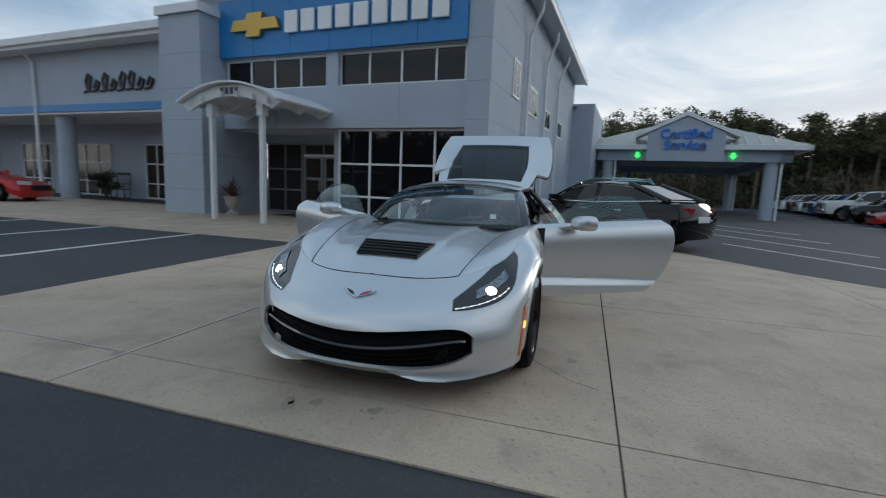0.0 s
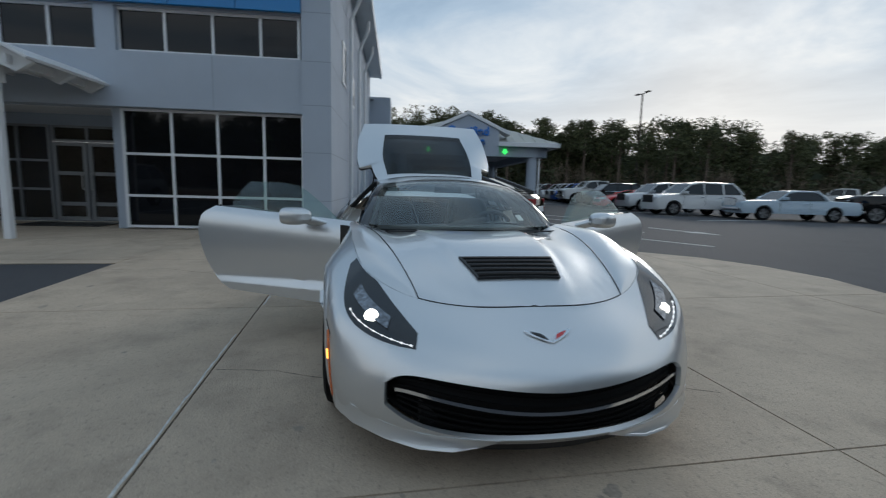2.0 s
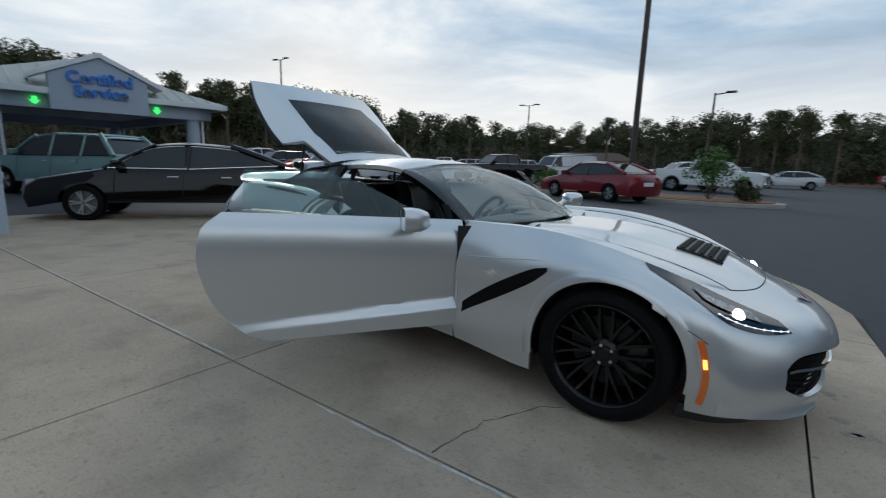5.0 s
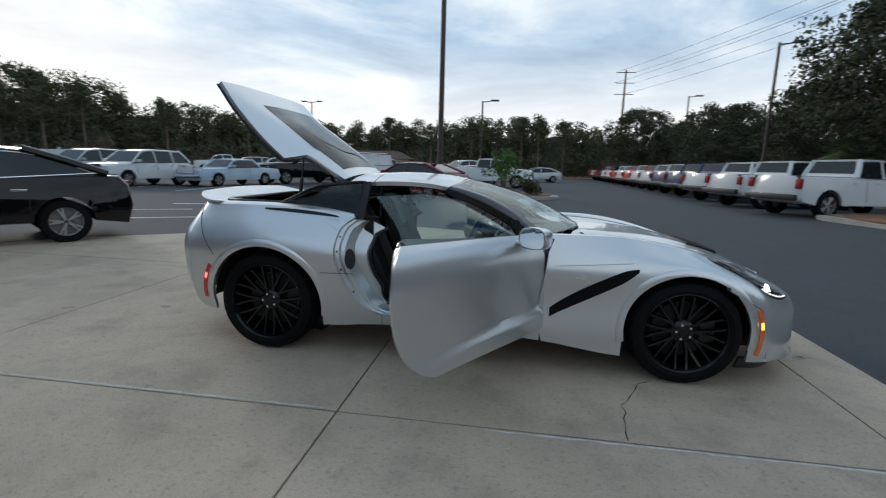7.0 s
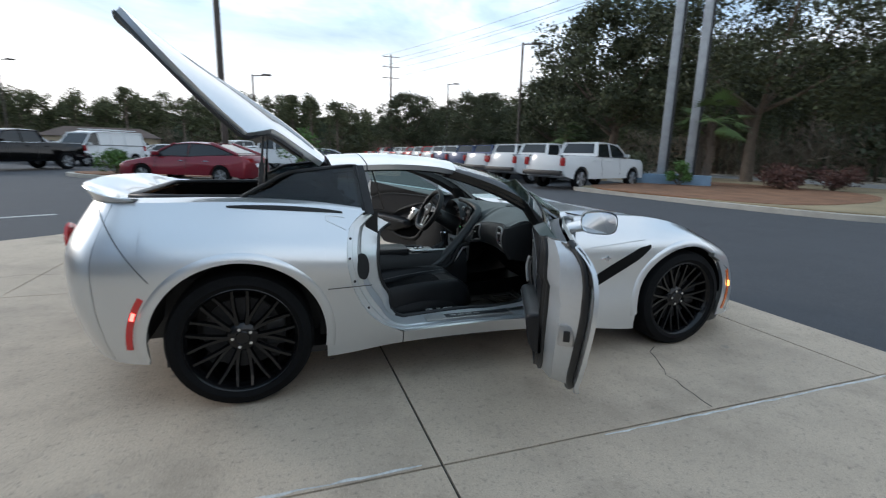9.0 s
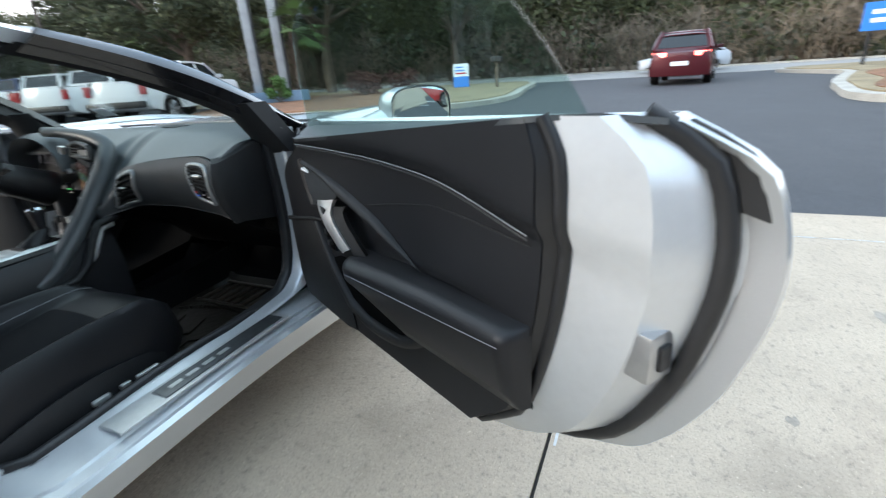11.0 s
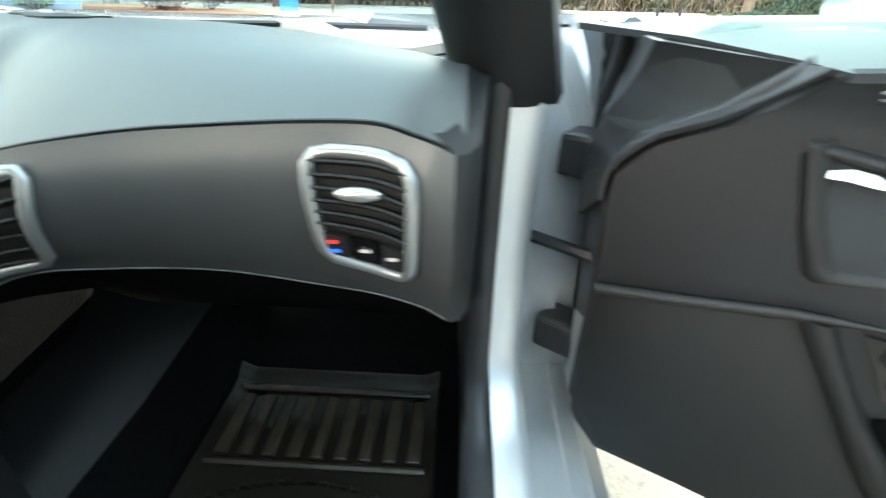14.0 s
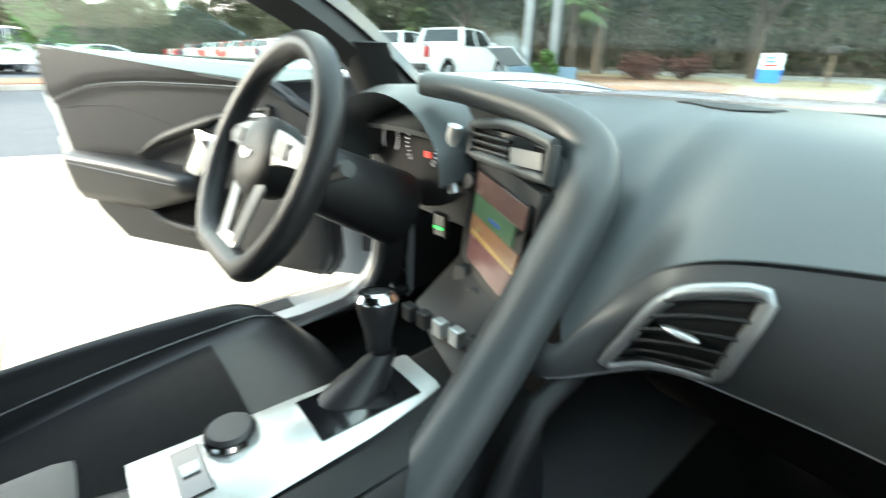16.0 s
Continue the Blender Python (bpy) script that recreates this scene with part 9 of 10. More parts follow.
P_WHITE, P_BLACK, P_RED = paint("white", (0.62, 0.63, 0.63), 0.0), mat("paint_black", (0.003, 0.003, 0.004), 0.05, spec=0.4, vary=0.1, scale=1.5), paint("red", (0.20, 0.012, 0.022), 0.3)
P_GREY, P_BLUE, P_SKY, P_SILV = paint("grey", (0.16, 0.17, 0.18)), paint("blue", (0.015, 0.09, 0.36)), paint("pale_blue", (0.42, 0.52, 0.60), 0.05), paint("light_silver", (0.50, 0.52, 0.54), 0.5)
P_BRIGHTRED, P_GREEN, P_NAVY, P_DARK = paint("bright_red", (0.50, 0.012, 0.015), 0.0), paint("teal", (0.20, 0.33, 0.32), 0.4), paint("navy", (0.02, 0.035, 0.09), 0.3), paint("dark_red", (0.075, 0.008, 0.012), 0.3)


def place(thing, x, y, heading, scale=None):
    thing.matrix_basis = at_pose(x, y, heading)
    return thing


audi = place(make_car("sedan", P_BLACK, "glossy black sedan with multi-spoke alloy wheels"), -7.89, 1.63, 235)
place(make_car("sedan", P_RED, "dark red sedan parked by the island"), -3.9, 15.6, 155, None)
gmc = place(make_car("pickup", P_WHITE, "white crew-cab pickup truck at the end of the row"), 11.35, 13.85, 19)
tr_white = make_car("pickup", P_WHITE, "white pickup truck in the long row")
tr_red = make_car("pickup", P_BRIGHTRED, "bright red pickup truck in the long row")
tr_navy = make_car("pickup", P_NAVY, "dark navy pickup truck in the long row")
rowx, rowy = 11.3, 17.4
order = [tr_white, tr_white, tr_navy, tr_navy, tr_white, tr_white, tr_red, tr_white, tr_red, tr_white, tr_white, tr_navy, tr_red, tr_white, tr_red]
used = set()
for k, tr in enumerate(order):
    m_ = at_pose(rowx + 0.16 * k, rowy + 3.4 * k, 17)
    if tr.name in used:
        copy_thing(tr, m_)
    else:
        used.add(tr.name)
        tr.matrix_basis = m_
# across the lot: the row under the woods
suv_w = place(make_car("suv", P_WHITE, "white sport-utility car with roof rails"), -17.5, 16.4, 262)
suv_s = place(make_car("suv", P_SILV, "silver sport-utility car in the far row"), -21.1, 17.1, 262)
cl = place(make_car("classic", P_SKY, "pale blue vintage utility coupe"), -14.6, 19.2, 254)
pk = place(make_car("pickup", P_BLACK, "black pickup truck in the far row"), -12.9, 24.4, 240)
vn = place(make_car("van", P_WHITE, "white cargo van with a roof rack"), -11.6, 31.5, 240)
sd_w = place(make_car("sedan", P_SILV, "silver sedan parked in the lot"), -3.0, 30.5, 205)
wp = copy_thing(tr_white, at_pose(-1.4, 28.6, -8))
tagged(wp, "white pickup truck behind the planted island")
copy_thing(tr_white, at_pose(-4.0, 38.0, 215))
rd = place(make_car("coupe", P_BRIGHTRED, "bright red low coupe in the far row"), -24.2, 17.2, 262)
bl = place(make_car("suv", P_BLUE, "bright blue sport-utility car in the far row"), -33.9, 18.4, 262)
gr = place(make_car("suv", P_BLACK, "black sport-utility car in the far row"), -27.3, 17.6, 262)
dr = place(make_car("suv", P_DARK, "dark red sport-utility car in the far row"), -42.9, 20.2, 262)
for k, (src, x, y, hd) in enumerate(((tr_white, -30.6, 18.2, 262), (suv_w, -36.9, 19.2, 262), (suv_s, -39.9, 19.6, 262), (suv_w, -46.1, 20.6, 262), (suv_s, -49.4, 21.0, 262), (gr, -52.5, 21.4, 262), (sd_w, -14.0, 33.0, 210), (suv_s, -18.0, 36.0, 215), (suv_w, -22.0, 38, 215), (sd_w, -10.0, 40, 205), (suv_w, -6.0, 46, 205), (gr, -2.0, 48, 205), (tr_white, -13.5, 47, 200), (sd_w, 2.5, 44, 190), (suv_s, -26, 40, 215), (tr_white, -30, 42, 215))):
    copy_thing(src, at_pose(x, y, hd))
# by the porch and the canopy
rc = copy_thing(rd, at_pose(-6.4, -19.6, 118))
tagged(rc, "bright red low coupe under the porch")
sv = place(make_car("suv", P_GREY, "dark grey sport-utility car in the front lot"), 0.35, -11.6, 182)
tl = place(make_car("suv", P_GREEN, "pale green-grey hatchback under the canopy"), -14.6, 1.9, 205)
# in the exit lane
ex = place(make_car("suv", P_DARK, "dark red sport-utility car waiting with lit brake lights", lit=True), 19.8, -2.7, -7)
ex2 = place(make_car("pickup", P_DARK, "dark pickup truck waiting with lit brake lights", lit=True), 27.3, -3.0, -8)
copy_thing(sd_w, at_pose(31.0, -3.0, 94))

# ---- poles, wires and signs ----
def light_pole(x, y, h, label="tall bronze parking-lot light pole", arms=1, r=0.09, mat_="pole_brown"):
    p = empty("light_pole", pose(x, y, -0.014), label, "light pole")
    bm = bmesh.new()
    rod(bm, (0, 0, 0), (0, 0, 0.7), r * 2.4, n=16)
    part("base", bm, M["kerb"], p, "", 40)
    bm = bmesh.new()
    rod(bm, (0, 0, 0.7), (0, 0, h), r, r * 0.8, n=12)
    part("mast", bm, M[mat_], p, "", 40)
    for k in range(arms):
        s = 1 if k == 0 else -1
        bm = bmesh.new()
        tube(bm, [(0, 0, h - 0.1), (0.5 * s, 0, h - 0.05), (0.8 * s, 0, h)], 0.04, n=6)
        part("arm", bm, M[mat_], p)
        bm = bmesh.new()
        box(bm, min(0.7 * s, 1.4 * s), max(0.7 * s, 1.4 * s), -0.2, 0.2, h - 0.02, h + 0.10, bevel=0.03)
        part("lamp_head", bm, M[mat_], p)
    return p


light_pole(-3.1, 17.4, 12.0, arms=2, r=0.125)
light_pole(-49.4, 33.9, 13.0, arms=2, r=0.11)
light_pole(14.5, 26.2, 8.6)
light_pole(-2.8, 38.4, 7.0)
light_pole(-26.0, 55.0, 9.0, arms=2)
light_pole(18.5, 52.0, 9.5)
pyl = empty("utility_pylon", pose(13.8, 62.1, -0.05), "slim steel utility pylon with cross arms", "pylon")
bm = bmesh.new()
rod(bm, (0, 0, 0), (0, 0, 14.2), 0.22, 0.10, n=10)
part("mast", bm, M["bark"], pyl)
for z in (13.9, 12.6, 11.2):
    bm = bmesh.new()
    rod(bm, (-1.2, 0, z), (1.2, 0, z), 0.05, n=6)
    part("cross_arm", bm, M["bark"], pyl)
for k, (z, x) in enumerate(((13.9, -1.2), (13.9, 1.2), (12.6, -1.2), (12.6, 1.2), (11.2, 0.0))):
    bm = bmesh.new()
    a, b = Vector((13.8 + x, 62.1, z)), Vector((34 + x, -20, z + 2.0 + 0.4 * k))
    tube(bm, [a.lerp(b, t) - Vector((0, 0, 6.0 * t * (1 - t))) for t in span(0, 1, 20)], 0.018, n=4)
    tagged(obj("power_line", bm, M["satin"]), "thin dark overhead power line", "cable")
# silver sign pylons with their plinth
sg = empty("sign_pylon", pose(15.8, 13.8, 0.13) @ Matrix.Rotation(radians(42), 4, "Z"), "pair of tall brushed-steel sign posts on a plinth", "sign")
for y in (-0.75, 0.35):
    bm = bmesh.new()
    box(bm, -0.18, 0.18, y - 0.17, y + 0.17, 0, 13.0, bevel=0.03)
    part("post", bm, mat("weathered_steel", (0.38, 0.385, 0.39), 0.5, metal=0.6, vary=0.25, scale=3), sg, "brushed steel post", 30)
    bm = bmesh.new()
    box(bm, -0.22, 0.14, y - 0.27, y - 0.17, 0, 13.0)
    part("channel", bm, M["satin"], sg)
for z in (8.0, 11.4):
    bm = bmesh.new()
    box(bm, -0.10, 0.10, -0.6, 0.2, z, z + 0.16)
    part("brace", bm, M["satin"], sg)
bm = bmesh.new()
box(bm, -0.7, 0.7, -1.7, 1.7, 0.0, 0.45, bevel=0.02)
part("plinth", bm, mat("plinth_paint", (0.20, 0.30, 0.40), 0.7, vary=0.2), sg, "blue-grey plinth")
bm = bmesh.new()
box(bm, -0.25, 0.25, -2.6, 2.6, 10.5, 14.0, bevel=0.05)
part("sign_face", bm, M["blue"], sg, "blue sign box")
af = empty("sandwich_board", pose(21.2, 6.8, 0.15, 0, 0, 200), "blue and white folding sandwich board on grass", "sign")
for s in (1, -1):
    bm = bmesh.new()
    slab(bm, [[(s * lerp(0.32, 0.04, t), y, lerp(0.02, 1.05, t)) for y in (-0.36, 0.36)] for t in (0, 0.45)], 0.03)
    part("panel", bm, M["signblue"], af)
    bm = bmesh.new()
    slab(bm, [[(s * lerp(0.32, 0.04, t), y, lerp(0.02, 1.05, t)) for y in (-0.36, 0.36)] for t in (0.452, 1.0)], 0.03)
    part("panel", bm, M["signwhite"], af, "white upper panel")
    for k in range(3):
        bm = bmesh.new()
        t = 0.55 + 0.13 * k
        slab(bm, [[(s * (lerp(0.32, 0.04, tt) + 0.004), y, lerp(0.02, 1.05, tt)) for y in (-0.26, 0.24 - 0.06 * k)] for tt in (t, t + 0.07)], 0.003)
        part("text_bar", bm, M["signblue" if k else "redlens"], af, "illegible text bar")
mb = empty("mailbox", pose(19.8, 4.6, 0.14), "dark mailbox on a timber post", "mailbox")
bm = bmesh.new()
box(bm, -0.05, 0.05, -0.05, 0.05, 0, 1.0)
part("post", bm, M["bark"], mb)
bm = bmesh.new()
box(bm, -0.12, 0.12, -0.26, 0.26, 1.0, 1.25, bevel=0.05)
part("box", bm, M["satin"], mb)
es = empty("exit_sign", pose(22.5, -9.2, 0.14, 0, 0, 170), "small blue sign on two dark posts", "sign")
for y in (-0.45, 0.45):
    bm = bmesh.new()
    box(bm, -0.05, 0.05, y - 0.05, y + 0.05, 0, 2.0)
    part("post", bm, M["satin"], es)
bm = bmesh.new()
box(bm, 0.05, 0.11, -0.75, 0.75, 1.15, 2.1, bevel=0.01)
part("board", bm, M["signblue"], es)
for k in range(2):
    bm = bmesh.new()
    box(bm, 0.11, 0.118, -0.5, 0.5 - 0.2 * k, 1.7 - 0.28 * k, 1.85 - 0.28 * k)
    part("text_bar", bm, M["signwhite"], es, "pale illegible text bar")

# ---- planting ----
def leaf_mesh(name, centers, n, spread, size, material, seed, flat_=0.6, hang=0.0, wide=0.5, upright=0.0):
    """Leaves as small tilted quads scattered round the given centres (x, y, z, weight)."""
    rng = np.random.default_rng(seed)
    C = np.repeat(np.array([c[:3] for c in centers], float), n, axis=0)
    W = np.repeat(np.array([c[3] if len(c) > 3 else 1.0 for c in centers], float), n)
    d = rng.normal(size=C.shape)
    d /= np.linalg.norm(d, axis=1)[:, None]
    rad = spread * W * rng.random(len(C)) ** 0.4
    P = C + d * rad[:, None] * np.array([1, 1, flat_])
    P[:, 2] -= hang * rng.random(len(C))
    a = rng.normal(size=C.shape) + np.array([0, 0, upright])
    a /= np.linalg.norm(a, axis=1)[:, None]
    b = np.cross(a, rng.normal(size=C.shape))
    b /= np.linalg.norm(b, axis=1)[:, None]
    s = (size * (0.6 + 0.8 * rng.random(len(C))))[:, None]
    V = np.stack([P - a * s - b * s * wide, P + a * s - b * s * wide, P + a * s * 0.7 + b * s * wide, P - a * s * 0.7 + b * s * wide], axis=1).reshape(-1, 3)
    me = bpy.data.meshes.new(name)
    me.from_pydata(V.tolist(), [], np.arange(len(V)).reshape(-1, 4).tolist())
    me.materials.append(material)
    return me


def oak(seed, h, r, label="spreading live oak with dark dense leaves"):
    """A broad oak: forked trunk, limbs and a crown of leaf clumps."""
    rng = random.Random(seed)
    t = empty("oak_tree", Matrix.Identity(4), label, "tree", "trees on the islands")
    bm = bmesh.new()
    tube(bm, [(0, 0, -0.1), (0.05, 0.1, h * 0.18), (0.2, 0.1, h * 0.34)], [0.34, 0.26, 0.2], n=10)
    tips = []
    for k in range(8):
        a = 2 * math.pi * k / 8 + rng.uniform(-0.3, 0.3)
        rr_ = r * rng.uniform(0.55, 0.85)
        top = Vector((rr_ * math.cos(a), rr_ * math.sin(a), h * rng.uniform(0.5, 0.9)))
        tube(bm, [(0.12, 0.1, h * rng.uniform(0.22, 0.34)), top * 0.45 + Vector((0, 0, h * 0.16)), top], [0.14, 0.09, 0.03], n=7)
        tips.append(top)
    part("trunk", bm, M["bark"], t, "", 50)
    cs = []
    for k in range(230):
        a, q = rng.uniform(0, 2 * math.pi), rng.random() ** 0.5
        z = rng.uniform(0.34, 1.0)
        lim = r * math.sqrt(max(0.05, 1 - ((z - 0.55) / 0.5) ** 2))
        cs.append((lim * q * math.cos(a), lim * q * math.sin(a), h * z + rng.uniform(-0.2, 0.2), rng.uniform(0.6, 1.3)))
    me = leaf_mesh("crown", cs, 120, r * 0.17, 0.085, M["oakleaf"], seed, 0.62)
    o = new("crown", me)
    o.parent = t
    return t


def pine(seed, h, label="tall slash pine with a high tufted crown"):
    rng = random.Random(seed)
    t = empty("pine_tree", Matrix.Identity(4), label, "tree", "pines")
    bm = bmesh.new()
    tube(bm, [(0, 0, -0.1), (0.1, 0, h * 0.5), (0.0, 0.1, h)], [0.20, 0.15, 0.05], n=8)
    cs = []
    for k in range(26):
        a, z = rng.uniform(0, 2 * math.pi), rng.uniform(0.58, 1.0)
        l = h * 0.17 * (1.15 - z) * rng.uniform(1.0, 2.4)
        tip = Vector((l * math.cos(a), l * math.sin(a), h * z + l * 0.25))
        rod(bm, (0.05, 0, h * z - 0.3), tip, 0.04, 0.015, n=4, cap=False)
        for f in (1.0, 0.7):
            cs.append((tip.x * f, tip.y * f, tip.z + 0.1, rng.uniform(0.7, 1.3)))
    part("trunk", bm, M["bark"], t)
    me = leaf_mesh("crown", cs, 46, 0.75, 0.11, M["needle"], seed, 0.7)
    o = new("crown", me)
    o.parent = t
    return t


def palm(h, seed, label="small fan palm with drooping green fronds"):
    rng = random.Random(seed)
    t = empty("palm_tree", Matrix.Identity(4), label, "tree", "palms")
    bm = bmesh.new()
    tube(bm, [(0, 0, -0.1), (0.05, 0, h * 0.5), (0, 0.05, h)], [0.17, 0.13, 0.12], n=10)
    for k in range(60):
        a, z = rng.uniform(0, 2 * math.pi), rng.uniform(0.05, 1.0) * h
        rod(bm, (0.11 * math.cos(a), 0.11 * math.sin(a), z), (0.20 * math.cos(a), 0.20 * math.sin(a), z + 0.14), 0.03, 0.018, n=4)
    part("trunk", bm, M["bark"], t, "boot-covered palm trunk")
    for k in range(22):
        a, el = rng.uniform(0, 2 * math.pi), rng.uniform(-0.5, 1.1)
        bm = bmesh.new()
        d = Vector((math.cos(a) * math.cos(el), math.sin(a) * math.cos(el), math.sin(el)))
        c = Vector((0, 0, h)) + d * 0.8
        rod(bm, (0, 0, h), c, 0.02, 0.012, n=4)
        side = d.cross(Vector((0, 0, 1))).normalized()
        for j in range(13):
            f = (j - 6) / 6
            e = (d * math.cos(f * 1.25) + side * math.sin(f * 1.25)).normalized()
            w = e.cross(d.cross(side)).normalized() * 0.035
            tip = c + e * (0.75 - 0.2 * abs(f)) - Vector((0, 0, 0.22))
            v = [bm.verts.new(p) for p in (c - w * 0.4, c + w * 0.4, c.lerp(tip, 0.5) + w, tip, c.lerp(tip, 0.5) - w)]
            bm.faces.new(v)
        part("frond", bm, M["palmleaf"], t)
    return t


def shrub(seed, r, h, material, label):
    rng = random.Random(seed)
    t = empty("shrub", Matrix.Identity(4), label, "shrub")
    cs = []
    for k in range(14):
        a, q = rng.uniform(0, 2 * math.pi), rng.uniform(0.1, 0.8)
        tip = (r * q * math.cos(a), r * q * math.sin(a), h * rng.uniform(0.3, 0.85), rng.uniform(0.7, 1.2))
        bm = bmesh.new()
        rod(bm, (0, 0, 0), tip[:3], 0.02, 0.008, n=4)
        part("stem", bm, M["bark"], t)
        cs.append(tip)
    o = new("foliage", leaf_mesh("foliage", cs, 90, r * 0.42, 0.05, material, seed, 0.8))
    o.parent = t
    return t


M["palmleaf"] = mat("palm_leaf", (0.095, 0.15, 0.045), 0.6, vary=0.3)
oa = oak(5, 11.5, 7.2)
oa.matrix_basis = pose(23.5, 16.0, 0.1)
ob_ = oak(8, 9.0, 5.2)
ob_.matrix_basis = pose(20.3, 23.5, 0.1) @ Matrix.Scale(1.15, 4)
copy_thing(oa, pose(32.0, 27.0, 0, 0, 0, 70) @ Matrix.Scale(0.9, 4))
copy_thing(oa, pose(28.5, 10.0, 0.1, 0, 0, 140) @ Matrix.Scale(0.8, 4))
copy_thing(ob_, pose(22.5, 34.0, 0, 0, 0, 200) @ Matrix.Scale(0.75, 4))
copy_thing(ob_, pose(15.5, 58.0, 0, 0, 0, 20) @ Matrix.Scale(0.8, 4))
copy_thing(ob_, pose(21.0, 48.0, 0, 0, 0, 110) @ Matrix.Scale(0.75, 4))
copy_thing(ob_, pose(24.5, -13.5, 0.1, 0, 0, 75) @ Matrix.Scale(0.7, 4))
pa = palm(2.4, 3)
pa.matrix_basis = pose(17.1, 13.0, 0.14) @ Matrix.Scale(1.2, 4)
copy_thing(pa, pose(13.2, -9.6, 0.14, 0, 0, 60))
copy_thing(pa, pose(19.0, 27.0, 0.0, 0, 0, 130))
copy_thing(pa, pose(22.0, 31.0, 0.0, 0, 0, 210))
for k, (x, y, r, h, m_, lb) in enumerate(((15.2, 12.6, 0.55, 1.1, "shrubleaf", "bright green leafy shrub by the sign"), (18.6, 10.6, 1.0, 1.0, "redshrub", "russet clipped shrub on the island"), (20.2, 9.6, 1.1, 1.0, "redshrub", "russet clipped shrub on the island"), (19.6, 11.4, 1.0, 1.0, "redshrub", "russet clipped shrub on the island"), (15.0, 15.0, 0.95, 1.5, "oakleaf", "round dark evergreen shrub"), (16.0, -10.4, 1.0, 1.2, "oakleaf", "round dark evergreen shrub"), (-0.2, 17.6, 1.1, 2.2, "shrubleaf", "loose green shrub on the small island"), (1.1, 17.6, 0.6, 0.6, "oakleaf", "low dark shrub on the small island"), (-7.2, 18.6, 0.8, 1.0, "shrubleaf", "spiky green shrub on the small island"), (11.4, -7.2, 0.7, 0.5, "oakleaf", "low hedge beside the exit lane"), (12.6, -7.0, 0.7, 0.5, "oakleaf", "low hedge beside the exit lane"))):
    sh = shrub(40 + k, r, h, M[m_], lb)
    sh.matrix_basis = pose(x, y, 0.13)
# pines that stand out of the woods: bearing, rise in degrees and distance from the apron
pn = [pine(70 + k, 10.0) for k in range(3)]
pines = [(150, 8.6, 60), (161, 9.6, 55), (165, 8.8, 58), (159, 9.0, 57), (177, 9.2, 60), (181, 9.3, 62), (106, 6.4, 70), (96, 6.5, 72), (93, 6.6, 70), (90, 6.9, 72), (88, 6.9, 70), (101, 5.8, 74), (85, 6.4, 70), (72, 6.9, 65), (70, 6.6, 66), (62, 7.0, 70), (140, 7.2, 58), (143, 7.2, 60), (137, 7.6, 60), (146, 8.6, 60), (152, 9.0, 61), (155, 9.4, 60), (168, 10.2, 60), (130, 7.0, 66), (122, 6.4, 70), (24, 12.6, 40), (20, 12.0, 42), (11, 10, 42), (3, 9, 44), (-6, 8.5, 44), (34, 11, 45), (-15, 8.5, 44)]
for k, (az, el, dist) in enumerate(pines):
    m_ = pose(1 + dist * math.cos(radians(az)), -2.5 + dist * math.sin(radians(az)), -0.05, 0, 0, 37 * k) @ Matrix.Scale((1.2 + dist * math.tan(radians(el))) / 10.8, 4)
    if k < 3:
        pn[k].matrix_basis = m_
    else:
        copy_thing(pn[k % 3], m_)

# the woods round the lot: uncountable, so joined
rng = random.Random(11)
rise = spline([-60, 0, 11, 23, 40, 55, 62, 71, 76, 82, 89, 96, 103, 111, 125, 131, 138, 145, 152, 158, 165, 177, 195], [8, 8.2, 9.2, 10, 9.5, 8, 6.4, 6.0, 3.9, 5.0, 5.6, 5.4, 4.8, 4.4, 5.2, 6.0, 7.6, 7.4, 6.4, 7.4, 8.6, 9.2, 9.2])
edge = spline([-60, 0, 30, 48, 58, 70, 90, 115, 135, 150, 165, 195], [58, 41, 44, 52, 66, 76, 82, 84, 66, 62, 60, 66])
cents = []
bm = bmesh.new()
for k in range(460):
    az = rng.uniform(-60, 195)
    dist = edge(az) + rng.uniform(0, 22) * rng.random()
    x, y = 1 + dist * math.cos(radians(az)), -2.5 + dist * math.sin(radians(az))
    h = 1.2 + dist * math.tan(radians(rise(az) * rng.uniform(0.86, 1.14)))
    rod(bm, (x, y, -0.05), (x + rng.uniform(-0.3, 0.3), y, h * 0.85), 0.16, 0.06, n=5, cap=False)
    w = rng.uniform(1.2, 2.3) * min(1.0, h / 8)
    low_ = rng.choice((0.08, 0.2, 0.4)) if az > 50 else rng.choice((0.3, 0.45, 0.6))
    for j in range(18):
        z = rng.uniform(low_, 0.95)
        q = w * math.sqrt(max(0.12, 1 - z * 0.8)) * rng.random() ** 0.5
        a = rng.uniform(0, 2 * math.pi)
        cents.append((x + q * math.cos(a), y + q * math.sin(a), h * z, rng.uniform(0.7, 1.3)))
tagged(obj("woods_trunks", bm, M["bark"]), "crowded trunks of the surrounding woods", "woods", kind="stuff")
o = new("woods_foliage", leaf_mesh("woods_foliage", cents, 66, 1.15, 0.135, M["needle"], 5, 0.7))
tagged(o, "dark green foliage of the surrounding pine woods", "woods", kind="stuff")
